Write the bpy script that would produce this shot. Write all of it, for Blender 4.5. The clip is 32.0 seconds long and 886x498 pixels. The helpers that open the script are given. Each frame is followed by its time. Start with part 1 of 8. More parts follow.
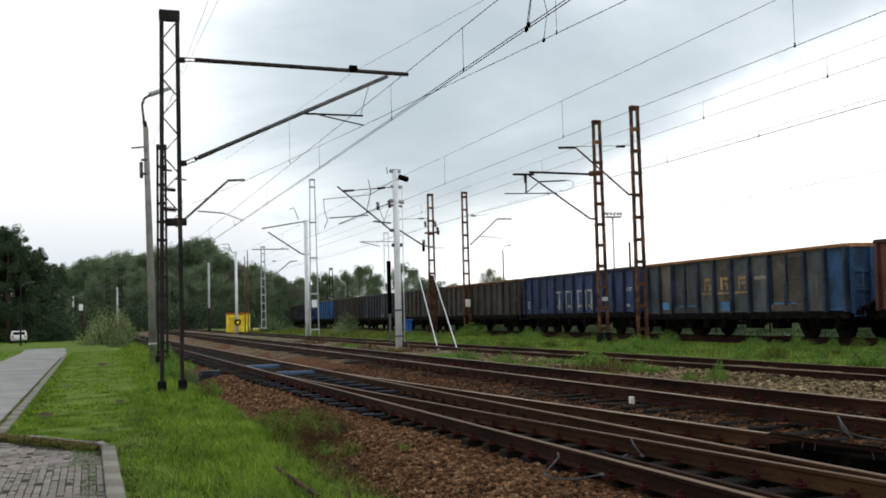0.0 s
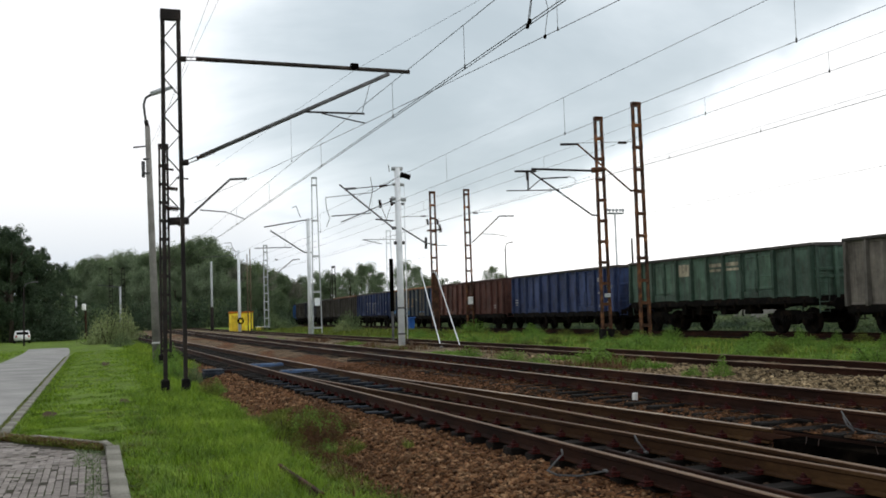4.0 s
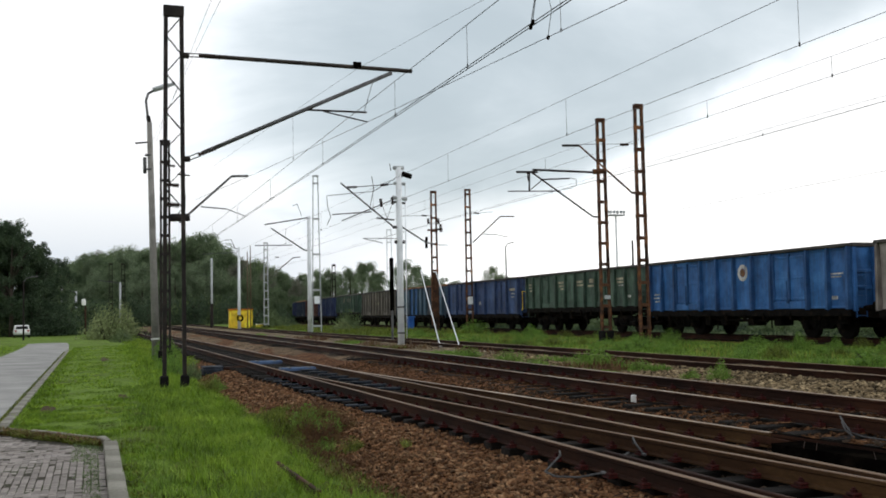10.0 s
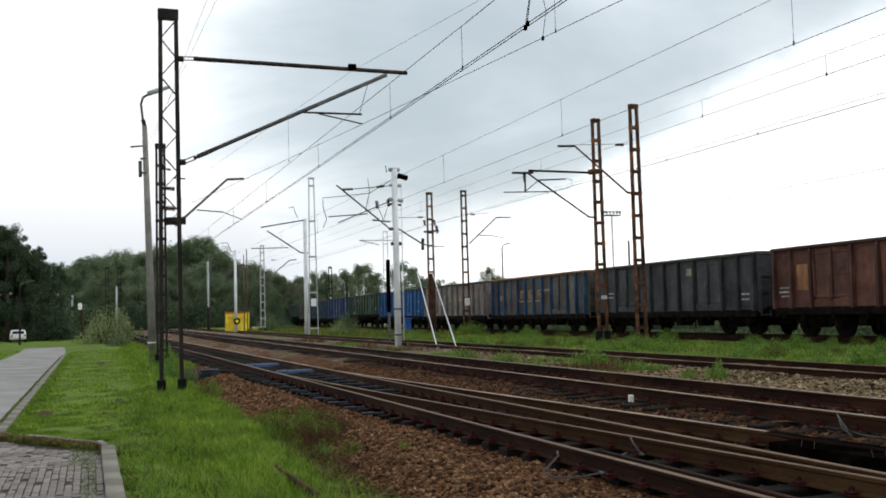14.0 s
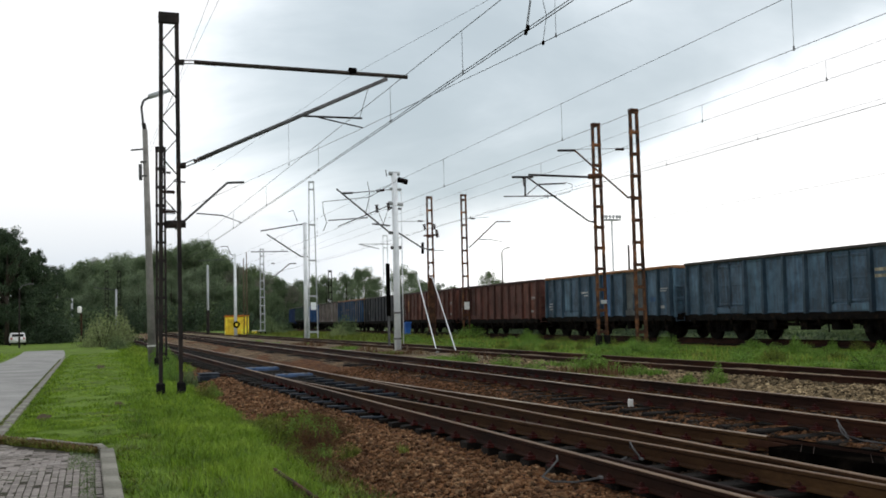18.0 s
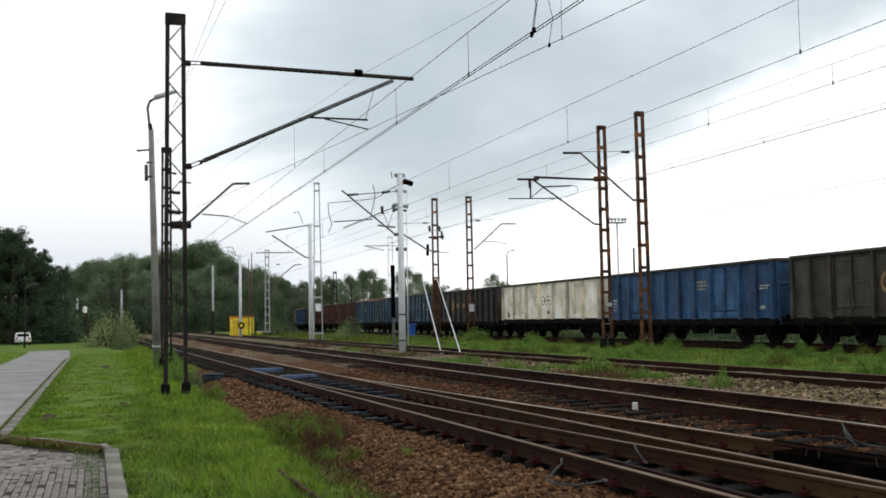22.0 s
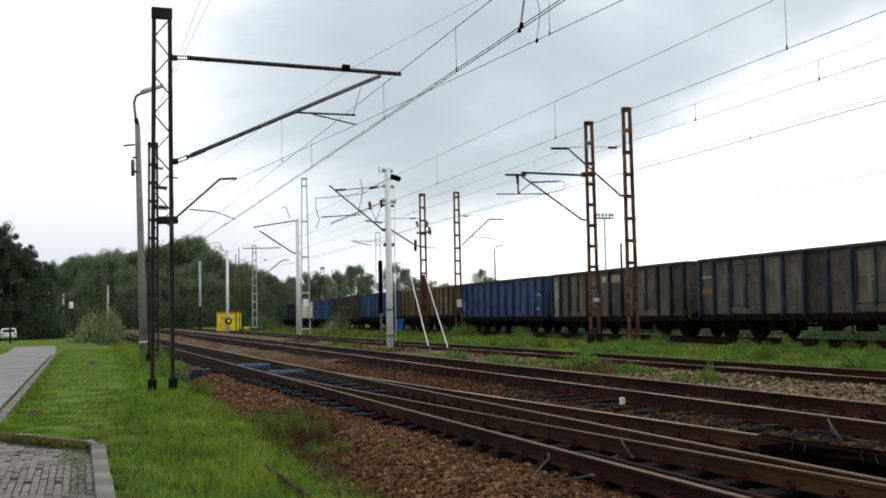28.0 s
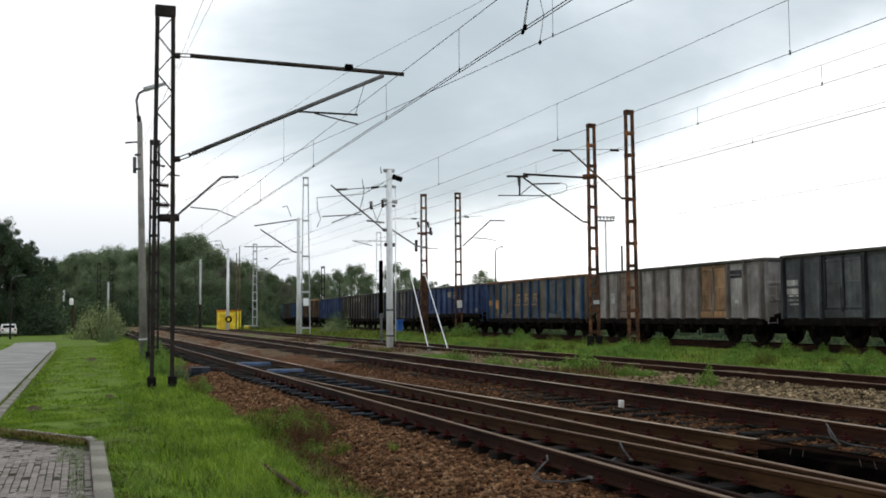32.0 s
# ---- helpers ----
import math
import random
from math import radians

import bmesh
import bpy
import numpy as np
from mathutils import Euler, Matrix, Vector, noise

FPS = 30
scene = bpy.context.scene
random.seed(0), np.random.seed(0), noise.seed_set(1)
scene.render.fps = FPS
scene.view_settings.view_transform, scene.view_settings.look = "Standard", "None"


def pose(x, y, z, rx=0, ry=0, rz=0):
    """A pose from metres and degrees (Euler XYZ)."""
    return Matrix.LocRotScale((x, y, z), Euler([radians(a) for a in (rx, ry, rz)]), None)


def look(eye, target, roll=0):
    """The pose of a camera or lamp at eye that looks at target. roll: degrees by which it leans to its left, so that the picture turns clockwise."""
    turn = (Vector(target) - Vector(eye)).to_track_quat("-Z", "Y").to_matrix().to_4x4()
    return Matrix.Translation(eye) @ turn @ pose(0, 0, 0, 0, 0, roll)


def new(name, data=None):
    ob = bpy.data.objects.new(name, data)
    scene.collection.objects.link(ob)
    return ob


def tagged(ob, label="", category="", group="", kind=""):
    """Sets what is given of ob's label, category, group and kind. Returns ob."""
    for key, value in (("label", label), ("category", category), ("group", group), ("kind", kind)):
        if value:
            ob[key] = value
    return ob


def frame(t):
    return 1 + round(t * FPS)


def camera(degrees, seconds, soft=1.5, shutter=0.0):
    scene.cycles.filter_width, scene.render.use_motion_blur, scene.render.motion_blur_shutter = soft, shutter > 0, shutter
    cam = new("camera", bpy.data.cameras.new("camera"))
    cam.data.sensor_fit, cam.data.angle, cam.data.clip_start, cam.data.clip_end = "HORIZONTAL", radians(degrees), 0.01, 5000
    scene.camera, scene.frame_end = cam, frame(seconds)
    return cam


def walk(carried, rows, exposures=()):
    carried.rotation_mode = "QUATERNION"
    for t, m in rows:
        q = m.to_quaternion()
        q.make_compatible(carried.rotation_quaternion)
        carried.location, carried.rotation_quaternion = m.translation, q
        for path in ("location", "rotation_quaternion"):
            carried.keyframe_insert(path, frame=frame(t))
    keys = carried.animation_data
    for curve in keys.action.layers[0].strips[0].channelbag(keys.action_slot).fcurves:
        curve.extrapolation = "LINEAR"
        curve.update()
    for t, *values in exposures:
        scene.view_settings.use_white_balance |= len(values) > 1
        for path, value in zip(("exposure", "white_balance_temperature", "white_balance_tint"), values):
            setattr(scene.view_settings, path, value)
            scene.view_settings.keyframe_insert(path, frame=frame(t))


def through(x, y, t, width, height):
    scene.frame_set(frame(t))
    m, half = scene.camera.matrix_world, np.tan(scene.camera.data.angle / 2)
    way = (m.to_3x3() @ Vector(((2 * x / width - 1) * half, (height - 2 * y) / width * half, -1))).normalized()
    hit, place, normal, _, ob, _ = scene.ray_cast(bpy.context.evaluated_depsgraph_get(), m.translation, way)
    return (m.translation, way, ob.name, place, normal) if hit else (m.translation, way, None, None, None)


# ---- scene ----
cam = camera(48.19, 32.0, 1.75)
EYE = (0.0, 0.0, 1.194)
walk(cam, [
    (0.0, pose(*EYE, 93.785, 1.516, 0.100)),
    (0.5, pose(*EYE, 93.780, 1.560, -0.032)),
    (1.0, pose(*EYE, 93.781, 1.528, -0.044)),
    (1.5, pose(*EYE, 93.722, 1.722, -0.020)),
    (2.0, pose(*EYE, 93.652, 1.478, -0.049)),
    (2.5, pose(*EYE, 93.491, 1.703, 0.079)),
    (3.0, pose(*EYE, 93.459, 1.864, 0.204)),
    (3.5, pose(*EYE, 93.573, 1.860, 0.261)),
    (5.5, pose(*EYE, 93.696, 1.841, 0.233)),
    (6.0, pose(*EYE, 93.722, 1.822, 0.242)),
    (6.5, pose(*EYE, 93.766, 1.678, 0.490)),
    (7.0, pose(*EYE, 93.685, 1.398, 0.554)),
    (7.5, pose(*EYE, 93.523, 1.285, 0.516)),
    (8.0, pose(*EYE, 93.443, 1.241, 0.412)),
    (8.5, pose(*EYE, 93.442, 1.286, 0.289)),
    (9.0, pose(*EYE, 93.454, 1.569, 0.378)),
    (9.5, pose(*EYE, 93.505, 1.272, 0.349)),
    (10.0, pose(*EYE, 93.623, 1.144, 0.239)),
    (10.5, pose(*EYE, 93.901, 1.009, 0.067)),
    (11.0, pose(*EYE, 94.042, 1.113, -0.166)),
    (11.5, pose(*EYE, 93.997, 1.300, -0.236)),
    (12.0, pose(*EYE, 93.798, 1.388, -0.173)),
    (12.5, pose(*EYE, 93.748, 1.359, -0.079)),
    (13.0, pose(*EYE, 93.732, 1.396, -0.016)),
    (13.5, pose(*EYE, 93.726, 1.472, 0.048)),
    (14.0, pose(*EYE, 93.702, 1.593, 0.058)),
    (14.5, pose(*EYE, 93.579, 1.533, -0.000)),
    (16.5, pose(*EYE, 93.676, 1.555, 0.006)),
    (17.0, pose(*EYE, 93.817, 1.515, -0.046)),
    (17.5, pose(*EYE, 93.952, 1.396, -0.051)),
    (18.0, pose(*EYE, 93.934, 1.441, 0.040)),
    (18.5, pose(*EYE, 93.874, 1.330, 0.117)),
    (19.0, pose(*EYE, 93.897, 1.146, 0.214)),
    (19.5, pose(*EYE, 93.749, 1.272, 0.250)),
    (20.0, pose(*EYE, 93.588, 0.964, 0.279)),
    (20.5, pose(*EYE, 93.455, 1.011, 0.343)),
    (21.0, pose(*EYE, 93.403, 1.160, 0.311)),
    (21.5, pose(*EYE, 93.600, 1.185, 0.375)),
    (22.0, pose(*EYE, 94.050, 1.148, 0.311)),
    (22.5, pose(*EYE, 94.120, 1.132, 0.306)),
    (23.0, pose(*EYE, 94.134, 1.140, 0.199)),
    (23.5, pose(*EYE, 94.097, 1.038, -0.076)),
    (24.0, pose(*EYE, 94.068, 1.275, -0.311)),
    (24.5, pose(*EYE, 93.823, 1.254, -0.735)),
    (25.0, pose(*EYE, 93.728, 1.196, -0.974)),
    (25.5, pose(*EYE, 93.612, 1.162, -1.151)),
    (27.5, pose(*EYE, 93.774, 1.212, -0.828)),
    (28.0, pose(*EYE, 93.770, 1.186, -0.399)),
    (28.5, pose(*EYE, 93.668, 1.311, -0.329)),
    (29.0, pose(*EYE, 93.589, 1.319, -0.229)),
    (29.5, pose(*EYE, 93.527, 1.347, -0.135)),
    (30.0, pose(*EYE, 93.462, 1.289, -0.113)),
    (30.5, pose(*EYE, 93.442, 0.897, -0.137)),
    (31.0, pose(*EYE, 93.608, 0.730, -0.212)),
    (31.5, pose(*EYE, 93.701, 0.661, -0.314)),
    (32.0, pose(*EYE, 93.811, 0.532, -0.397)),
])

# ---- daylight: a bright overcast sky with drifting grey cloud ----
world = bpy.data.worlds.new("overcast")
scene.world = world
world.use_nodes = True


def sky():
    nt = world.node_tree
    nt.nodes.clear()
    N, K = nt.nodes.new, nt.links.new
    out = N("ShaderNodeOutputWorld")
    bg = N("ShaderNodeBackground")
    air = N("ShaderNodeTexSky")
    air.sky_type, air.sun_disc = "NISHITA", False
    air.sun_elevation, air.sun_rotation = radians(40), radians(60)
    air.air_density, air.dust_density = 1.0, 4.0
    co = N("ShaderNodeTexCoord")
    sep = N("ShaderNodeSeparateXYZ")
    K(co.outputs["Generated"], sep.inputs[0])
    # cloud sheets lie flat, so they crowd together towards the horizon
    lift = N("ShaderNodeMath")
    lift.operation, lift.inputs[1].default_value = "ADD", 0.22
    K(sep.outputs[2], lift.inputs[0])
    flat = N("ShaderNodeVectorMath")
    flat.operation = "DIVIDE"
    K(co.outputs["Generated"], flat.inputs[0])
    comb = N("ShaderNodeCombineXYZ")
    for i in range(3):
        K(lift.outputs[0], comb.inputs[i])
    K(comb.outputs[0], flat.inputs[1])
    shift = N("ShaderNodeVectorMath")
    shift.operation = "ADD"
    shift.inputs[1].default_value = CLOUD_SHIFT
    K(flat.outputs[0], shift.inputs[0])
    big = N("ShaderNodeTexNoise")
    big.inputs["Scale"].default_value, big.inputs["Detail"].default_value = 1.1, 8.0
    big.inputs["Roughness"].default_value, big.inputs["Distortion"].default_value = 0.55, 0.5
    K(shift.outputs[0], big.inputs["Vector"])
    ramp = N("ShaderNodeValToRGB")
    ramp.color_ramp.interpolation = "B_SPLINE"
    e = ramp.color_ramp.elements
    e[0].position, e[0].color = 0.34, (0.44, 0.515, 0.555, 1)
    e[1].position, e[1].color = 0.66, (1.25, 1.28, 1.3, 1)
    mid = e.new(0.5)
    mid.color = (0.68, 0.755, 0.80, 1)
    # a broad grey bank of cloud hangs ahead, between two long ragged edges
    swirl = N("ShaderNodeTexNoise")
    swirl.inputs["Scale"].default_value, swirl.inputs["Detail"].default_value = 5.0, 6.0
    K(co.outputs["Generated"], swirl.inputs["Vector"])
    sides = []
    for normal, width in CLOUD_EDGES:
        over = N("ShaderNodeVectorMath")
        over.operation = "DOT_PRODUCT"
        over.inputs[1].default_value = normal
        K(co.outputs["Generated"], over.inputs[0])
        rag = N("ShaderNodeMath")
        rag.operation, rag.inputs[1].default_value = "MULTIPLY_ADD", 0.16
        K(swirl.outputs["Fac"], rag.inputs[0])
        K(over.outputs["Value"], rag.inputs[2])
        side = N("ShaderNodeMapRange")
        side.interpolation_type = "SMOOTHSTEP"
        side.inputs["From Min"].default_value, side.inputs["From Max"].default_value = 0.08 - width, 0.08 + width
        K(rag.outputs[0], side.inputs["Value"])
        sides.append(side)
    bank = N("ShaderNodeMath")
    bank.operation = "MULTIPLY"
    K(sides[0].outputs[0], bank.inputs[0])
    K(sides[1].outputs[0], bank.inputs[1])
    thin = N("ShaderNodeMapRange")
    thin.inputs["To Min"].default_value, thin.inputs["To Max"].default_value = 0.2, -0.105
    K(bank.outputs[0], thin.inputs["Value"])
    calm = N("ShaderNodeMapRange")
    calm.inputs["To Min"].default_value, calm.inputs["To Max"].default_value = 0.2, 0.8
    K(big.outputs["Fac"], calm.inputs["Value"])
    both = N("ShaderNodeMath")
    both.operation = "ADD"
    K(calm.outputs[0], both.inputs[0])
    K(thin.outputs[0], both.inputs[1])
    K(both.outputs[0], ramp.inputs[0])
    # thin bright layer low over the horizon
    low = N("ShaderNodeMapRange")
    low.inputs["From Min"].default_value, low.inputs["From Max"].default_value = 0.055, 0.125
    low.inputs["To Min"].default_value, low.inputs["To Max"].default_value = 0.92, 0.0
    K(sep.outputs[2], low.inputs["Value"])
    mix = N("ShaderNodeMix")
    mix.data_type = "RGBA"
    K(low.outputs[0], mix.inputs["Factor"])
    K(ramp.outputs[0], mix.inputs["A"])
    # whiter towards the hidden sun on the right, bluer on the left
    aside = N("ShaderNodeMapRange")
    aside.inputs["From Min"].default_value, aside.inputs["From Max"].default_value = -0.2, 0.07
    K(sep.outputs[0], aside.inputs["Value"])
    glow = N("ShaderNodeMix")
    glow.data_type = "RGBA"
    K(aside.outputs[0], glow.inputs["Factor"])
    glow.inputs["A"].default_value, glow.inputs["B"].default_value = (0.71, 0.77, 0.845, 1), (1.3, 1.3, 1.3, 1)
    K(glow.outputs["Result"], mix.inputs["B"])
    # a little of the blue air behind the cloud
    dim = N("ShaderNodeVectorMath")
    dim.operation = "SCALE"
    dim.inputs["Scale"].default_value = 0.02
    K(air.outputs[0], dim.inputs[0])
    add = N("ShaderNodeVectorMath")
    add.operation = "ADD"
    K(mix.outputs["Result"], add.inputs[0])
    K(dim.outputs[0], add.inputs[1])
    # the cloud deck darkens towards the zenith
    high = N("ShaderNodeMapRange")
    high.inputs["From Min"].default_value, high.inputs["From Max"].default_value = 0.36, 0.8
    high.inputs["To Min"].default_value, high.inputs["To Max"].default_value = 1.0, 0.8
    K(sep.outputs[2], high.inputs["Value"])
    deck = N("ShaderNodeVectorMath")
    deck.operation = "SCALE"
    K(add.outputs[0], deck.inputs[0])
    K(high.outputs[0], deck.inputs["Scale"])
    K(deck.outputs[0], bg.inputs["Color"])
    bg.inputs["Strength"].default_value = SKY_POWER
    K(bg.outputs[0], out.inputs[0])


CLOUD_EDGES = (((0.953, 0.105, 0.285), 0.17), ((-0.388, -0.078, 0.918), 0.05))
CLOUD_SHIFT = (0.35, 0.1, 0.0)
SKY_POWER = 1.0
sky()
sun = new("sun", bpy.data.lights.new("sun", "SUN"))
sun.data.energy, sun.data.angle, sun.data.color = 0.75, radians(25), (1.0, 0.97, 0.92)
sun.matrix_world = look((60, 20, 70), (0, 40, 0))
scene.view_settings.exposure = 0.0


# ---- plan: a runs along the near tracks, u across them ----
TURN = radians(19.7)
CA, SA = math.cos(TURN), math.sin(TURN)


def W(a, u, z=0.0):
    return Vector((u * CA - a * SA, a * CA + u * SA, z))


def place(a, u, z=0.0, turn=0.0):
    """A pose at a, u whose own y axis runs along the tracks."""
    return Matrix.Translation(W(a, u, z)) @ pose(0, 0, 0, 0, 0, 19.7 + turn)


def smooth(lo, hi, x):
    t = min(1.0, max(0.0, (x - lo) / (hi - lo)))
    return t * t * (3 - 2 * t)


Z1, Z2, Z3 = -0.22, -0.05, -0.05


def left_rail(a):
    return 4.74 - 0.0073 * a


def second_rail(a):
    return 7.92 + 0.011 * a


def slope(a):
    return -0.003 * max(0.0, min(a, 130.0) - 14.0)


KNOTS = ((-400, -0.6), (-4.4, -0.5), (-1.2, -0.5), (0.6, -0.47), (2.0, -0.56), (2.9, -0.72), (3.9, -0.6), (6.6, -0.62), (10.4, -0.42), (11.2, -0.34),
         (12.2, -0.36), (14.6, -0.3), (15.6, -0.17), (21.5, -0.14), (23.2, -0.34), (27.0, -0.34), (28.5, -0.2), (34, -0.1), (900, 0.0))


def ground_z(a, u):
    for (u0, z0), (u1, z1) in zip(KNOTS, KNOTS[1:]):
        if u < u1:
            z = z0 + (z1 - z0) * max(0.0, (u - u0) / (u1 - u0))
            break
    else:
        z = 0.0
    return z + slope(a) * (1 - smooth(0.0, 6.0, u))


# ---- mesh tools ----
def empty(name, m=None):
    ob = new(name)
    ob.empty_display_size = 0.3
    if m is not None:
        ob.matrix_world = m
    return ob


def meshed(name, bm, material, flat=True):
    me = bpy.data.meshes.new(name)
    bm.to_mesh(me)
    bm.free()
    if not flat:
        for p in me.polygons:
            p.use_smooth = True
    for m in material if isinstance(material, (list, tuple)) else [material]:
        me.materials.append(m)
    return me


def part(name, bm, material, parent, label="", m=None, flat=True):
    """Links a bmesh, or a mesh that others share, as one object under parent."""
    me = bm if isinstance(bm, bpy.types.Mesh) else meshed(name, bm, material, flat)
    ob = new(name, me)
    ob.parent = parent
    if m is not None:
        ob.matrix_basis = m
    if label:
        ob["label"] = label
    return ob


def raw(name, verts, faces, material):
    me = bpy.data.meshes.new(name)
    me.from_pydata(verts, [], faces)
    me.update()
    for m in material if isinstance(material, (list, tuple)) else [material]:
        me.materials.append(m)
    return me


def box(bm, x0, x1, y0, y1, z0, z1, bevel=0.0):
    vs = [bm.verts.new((x, y, z)) for z in (z0, z1) for y in (y0, y1) for x in (x0, x1)]
    fs = [bm.faces.new([vs[i] for i in f]) for f in ((0, 2, 3, 1), (4, 5, 7, 6), (0, 1, 5, 4), (2, 6, 7, 3), (0, 4, 6, 2), (1, 3, 7, 5))]
    if bevel:
        es = {e for f in fs for e in f.edges}
        bmesh.ops.bevel(bm, geom=list(es), offset=bevel, segments=1, affect="EDGES")
    return bm


def cube(x0, x1, y0, y1, z0, z1, bevel=0.0):
    return box(bmesh.new(), x0, x1, y0, y1, z0, z1, bevel)


def bar(bm, p, q, r, n=6, r2=None, turn=0.0):
    """A straight round or square bar from p to q."""
    p, q = Vector(p), Vector(q)
    d = (q - p).normalized()
    side = d.cross(Vector((0, 0, 1)) if abs(d.z) < 0.95 else Vector((1, 0, 0))).normalized()
    up = side.cross(d)
    rings = []
    for c, rad in ((p, r), (q, r if r2 is None else r2)):
        rings.append([bm.verts.new(c + rad * (math.cos(k) * side + math.sin(k) * up)) for k in (turn + 2 * math.pi * i / n for i in range(n))])
    for i in range(n):
        bm.faces.new((rings[0][i], rings[0][(i + 1) % n], rings[1][(i + 1) % n], rings[1][i]))
    bm.faces.new(rings[0][::-1])
    bm.faces.new(rings[1])
    return bm


def path_bar(bm, pts, r, n=5):
    """One bent round bar through all the points."""
    pts = [Vector(p) for p in pts]
    rings = []
    for i, p in enumerate(pts):
        d = (pts[min(i + 1, len(pts) - 1)] - pts[max(i - 1, 0)]).normalized()
        side = d.cross(Vector((0.13, 0.09, 1)) if abs(d.z) < 0.9 else Vector((1, 0.1, 0))).normalized()
        up = side.cross(d)
        rings.append([bm.verts.new(p + r * (math.cos(2 * math.pi * k / n) * side + math.sin(2 * math.pi * k / n) * up)) for k in range(n)])
    for a, b in zip(rings, rings[1:]):
        for i in range(n):
            bm.faces.new((a[i], a[(i + 1) % n], b[(i + 1) % n], b[i]))
    bm.faces.new(rings[0][::-1])
    bm.faces.new(rings[-1])
    return bm


def lathe(bm, prof, n=12, axis=None):
    """A turned shape from (radius, height) pairs round z, moved by the matrix axis."""
    rings = []
    for r, z in prof:
        rings.append([bm.verts.new((r * math.cos(2 * math.pi * i / n), r * math.sin(2 * math.pi * i / n), z)) for i in range(n)])
    for a, b in zip(rings, rings[1:]):
        for i in range(n):
            bm.faces.new((a[i], a[(i + 1) % n], b[(i + 1) % n], b[i]))
    bm.faces.new(rings[0][::-1])
    bm.faces.new(rings[-1])
    if axis is not None:
        bmesh.ops.transform(bm, matrix=axis, verts=[v for ring in rings for v in ring])
    return bm


# ---- materials ----
def nodes_of(mat):
    mat.use_nodes = True
    nt = mat.node_tree
    return nt, nt.nodes["Principled BSDF"], nt.nodes.new, nt.links.new


def noise_node(nt, scale, detail=4.0, rough=0.55, vec=None, stretch=None, apart=False):
    """Noise in the piece's own space; apart: every piece takes another stretch of it."""
    n = nt.nodes.new("ShaderNodeTexNoise")
    n.inputs["Scale"].default_value, n.inputs["Detail"].default_value, n.inputs["Roughness"].default_value = scale, detail, rough
    co = nt.nodes.new("ShaderNodeTexCoord")
    src = co.outputs["Object"]
    if apart:
        info = nt.nodes.new("ShaderNodeObjectInfo")
        far = nt.nodes.new("ShaderNodeVectorMath")
        far.operation, far.inputs[1].default_value = "MULTIPLY_ADD", (91.0, 57.0, 23.0)
        nt.links.new(info.outputs["Random"], far.inputs[0])
        nt.links.new(src, far.inputs[2])
        src = far.outputs[0]
    if stretch:
        mp = nt.nodes.new("ShaderNodeMapping")
        mp.inputs["Scale"].default_value = stretch
        nt.links.new(src, mp.inputs["Vector"])
        src = mp.outputs[0]
    nt.links.new(src, n.inputs["Vector"])
    return n


def ramp_node(nt, fac, stops):
    r = nt.nodes.new("ShaderNodeValToRGB")
    el = r.color_ramp.elements
    while len(el) < len(stops):
        el.new(0.5)
    for e, (p, c) in zip(el, stops):
        e.position, e.color = p, (*c, 1) if len(c) == 3 else c
    nt.links.new(fac, r.inputs[0])
    return r.outputs[0]


def mixed(nt, fac, a, b, kind="MIX"):
    m = nt.nodes.new("ShaderNodeMix")
    m.data_type, m.blend_type = "RGBA", kind
    for name, val in (("Factor", fac), ("A", a), ("B", b)):
        if hasattr(val, "is_output"):
            nt.links.new(val, m.inputs[name])
        elif name == "Factor":
            m.inputs[0].default_value = val
        else:
            m.inputs[name].default_value = (*val, 1)
    return m.outputs["Result"]


def bumped(nt, bsdf, height, strength, distance=0.01):
    b = nt.nodes.new("ShaderNodeBump")
    b.inputs["Strength"].default_value, b.inputs["Distance"].default_value = strength, distance
    nt.links.new(height, b.inputs["Height"])
    nt.links.new(b.outputs[0], bsdf.inputs["Normal"])


def mottled(name, c0, c1, c2, scale, fine, rough=0.85, metal=0.0, bump=0.4, dist=0.01, stretch=None, spread=0.0, spec=0.12, grain=0.8):
    """Two scales of variation between three colours, with relief; spread varies each piece as a whole."""
    mat = bpy.data.materials.new(name)
    nt, bsdf, N, K = nodes_of(mat)
    n1 = noise_node(nt, scale, 4, 0.6, stretch=stretch)
    n2 = noise_node(nt, fine, 5, 0.65, stretch=stretch)
    base = ramp_node(nt, n1.outputs["Fac"], ((0.32, c0), (0.5, c1), (0.68, c2)))
    speckle = ramp_node(nt, n2.outputs["Fac"], ((0.25, (0.55, 0.55, 0.55)), (0.75, (1.3, 1.3, 1.3))))
    col = mixed(nt, grain, base, speckle, "MULTIPLY")
    if spread:
        info = N("ShaderNodeObjectInfo")
        geo = N("ShaderNodeNewGeometry")
        ad = N("ShaderNodeMath")
        ad.operation = "ADD"
        K(info.outputs["Random"], ad.inputs[0])
        K(geo.outputs["Random Per Island"], ad.inputs[1])
        fr = N("ShaderNodeMath")
        fr.operation = "FRACT"
        K(ad.outputs[0], fr.inputs[0])
        tone = ramp_node(nt, fr.outputs[0], ((0.0, (1 - spread,) * 3), (1.0, (1 + spread,) * 3)))
        col = mixed(nt, 1.0, col, tone, "MULTIPLY")
    K(col, bsdf.inputs["Base Color"])
    bsdf.inputs["Roughness"].default_value, bsdf.inputs["Metallic"].default_value = rough, metal
    bsdf.inputs["Specular IOR Level"].default_value = spec
    bumped(nt, bsdf, n2.outputs["Fac"], bump, dist)
    return mat


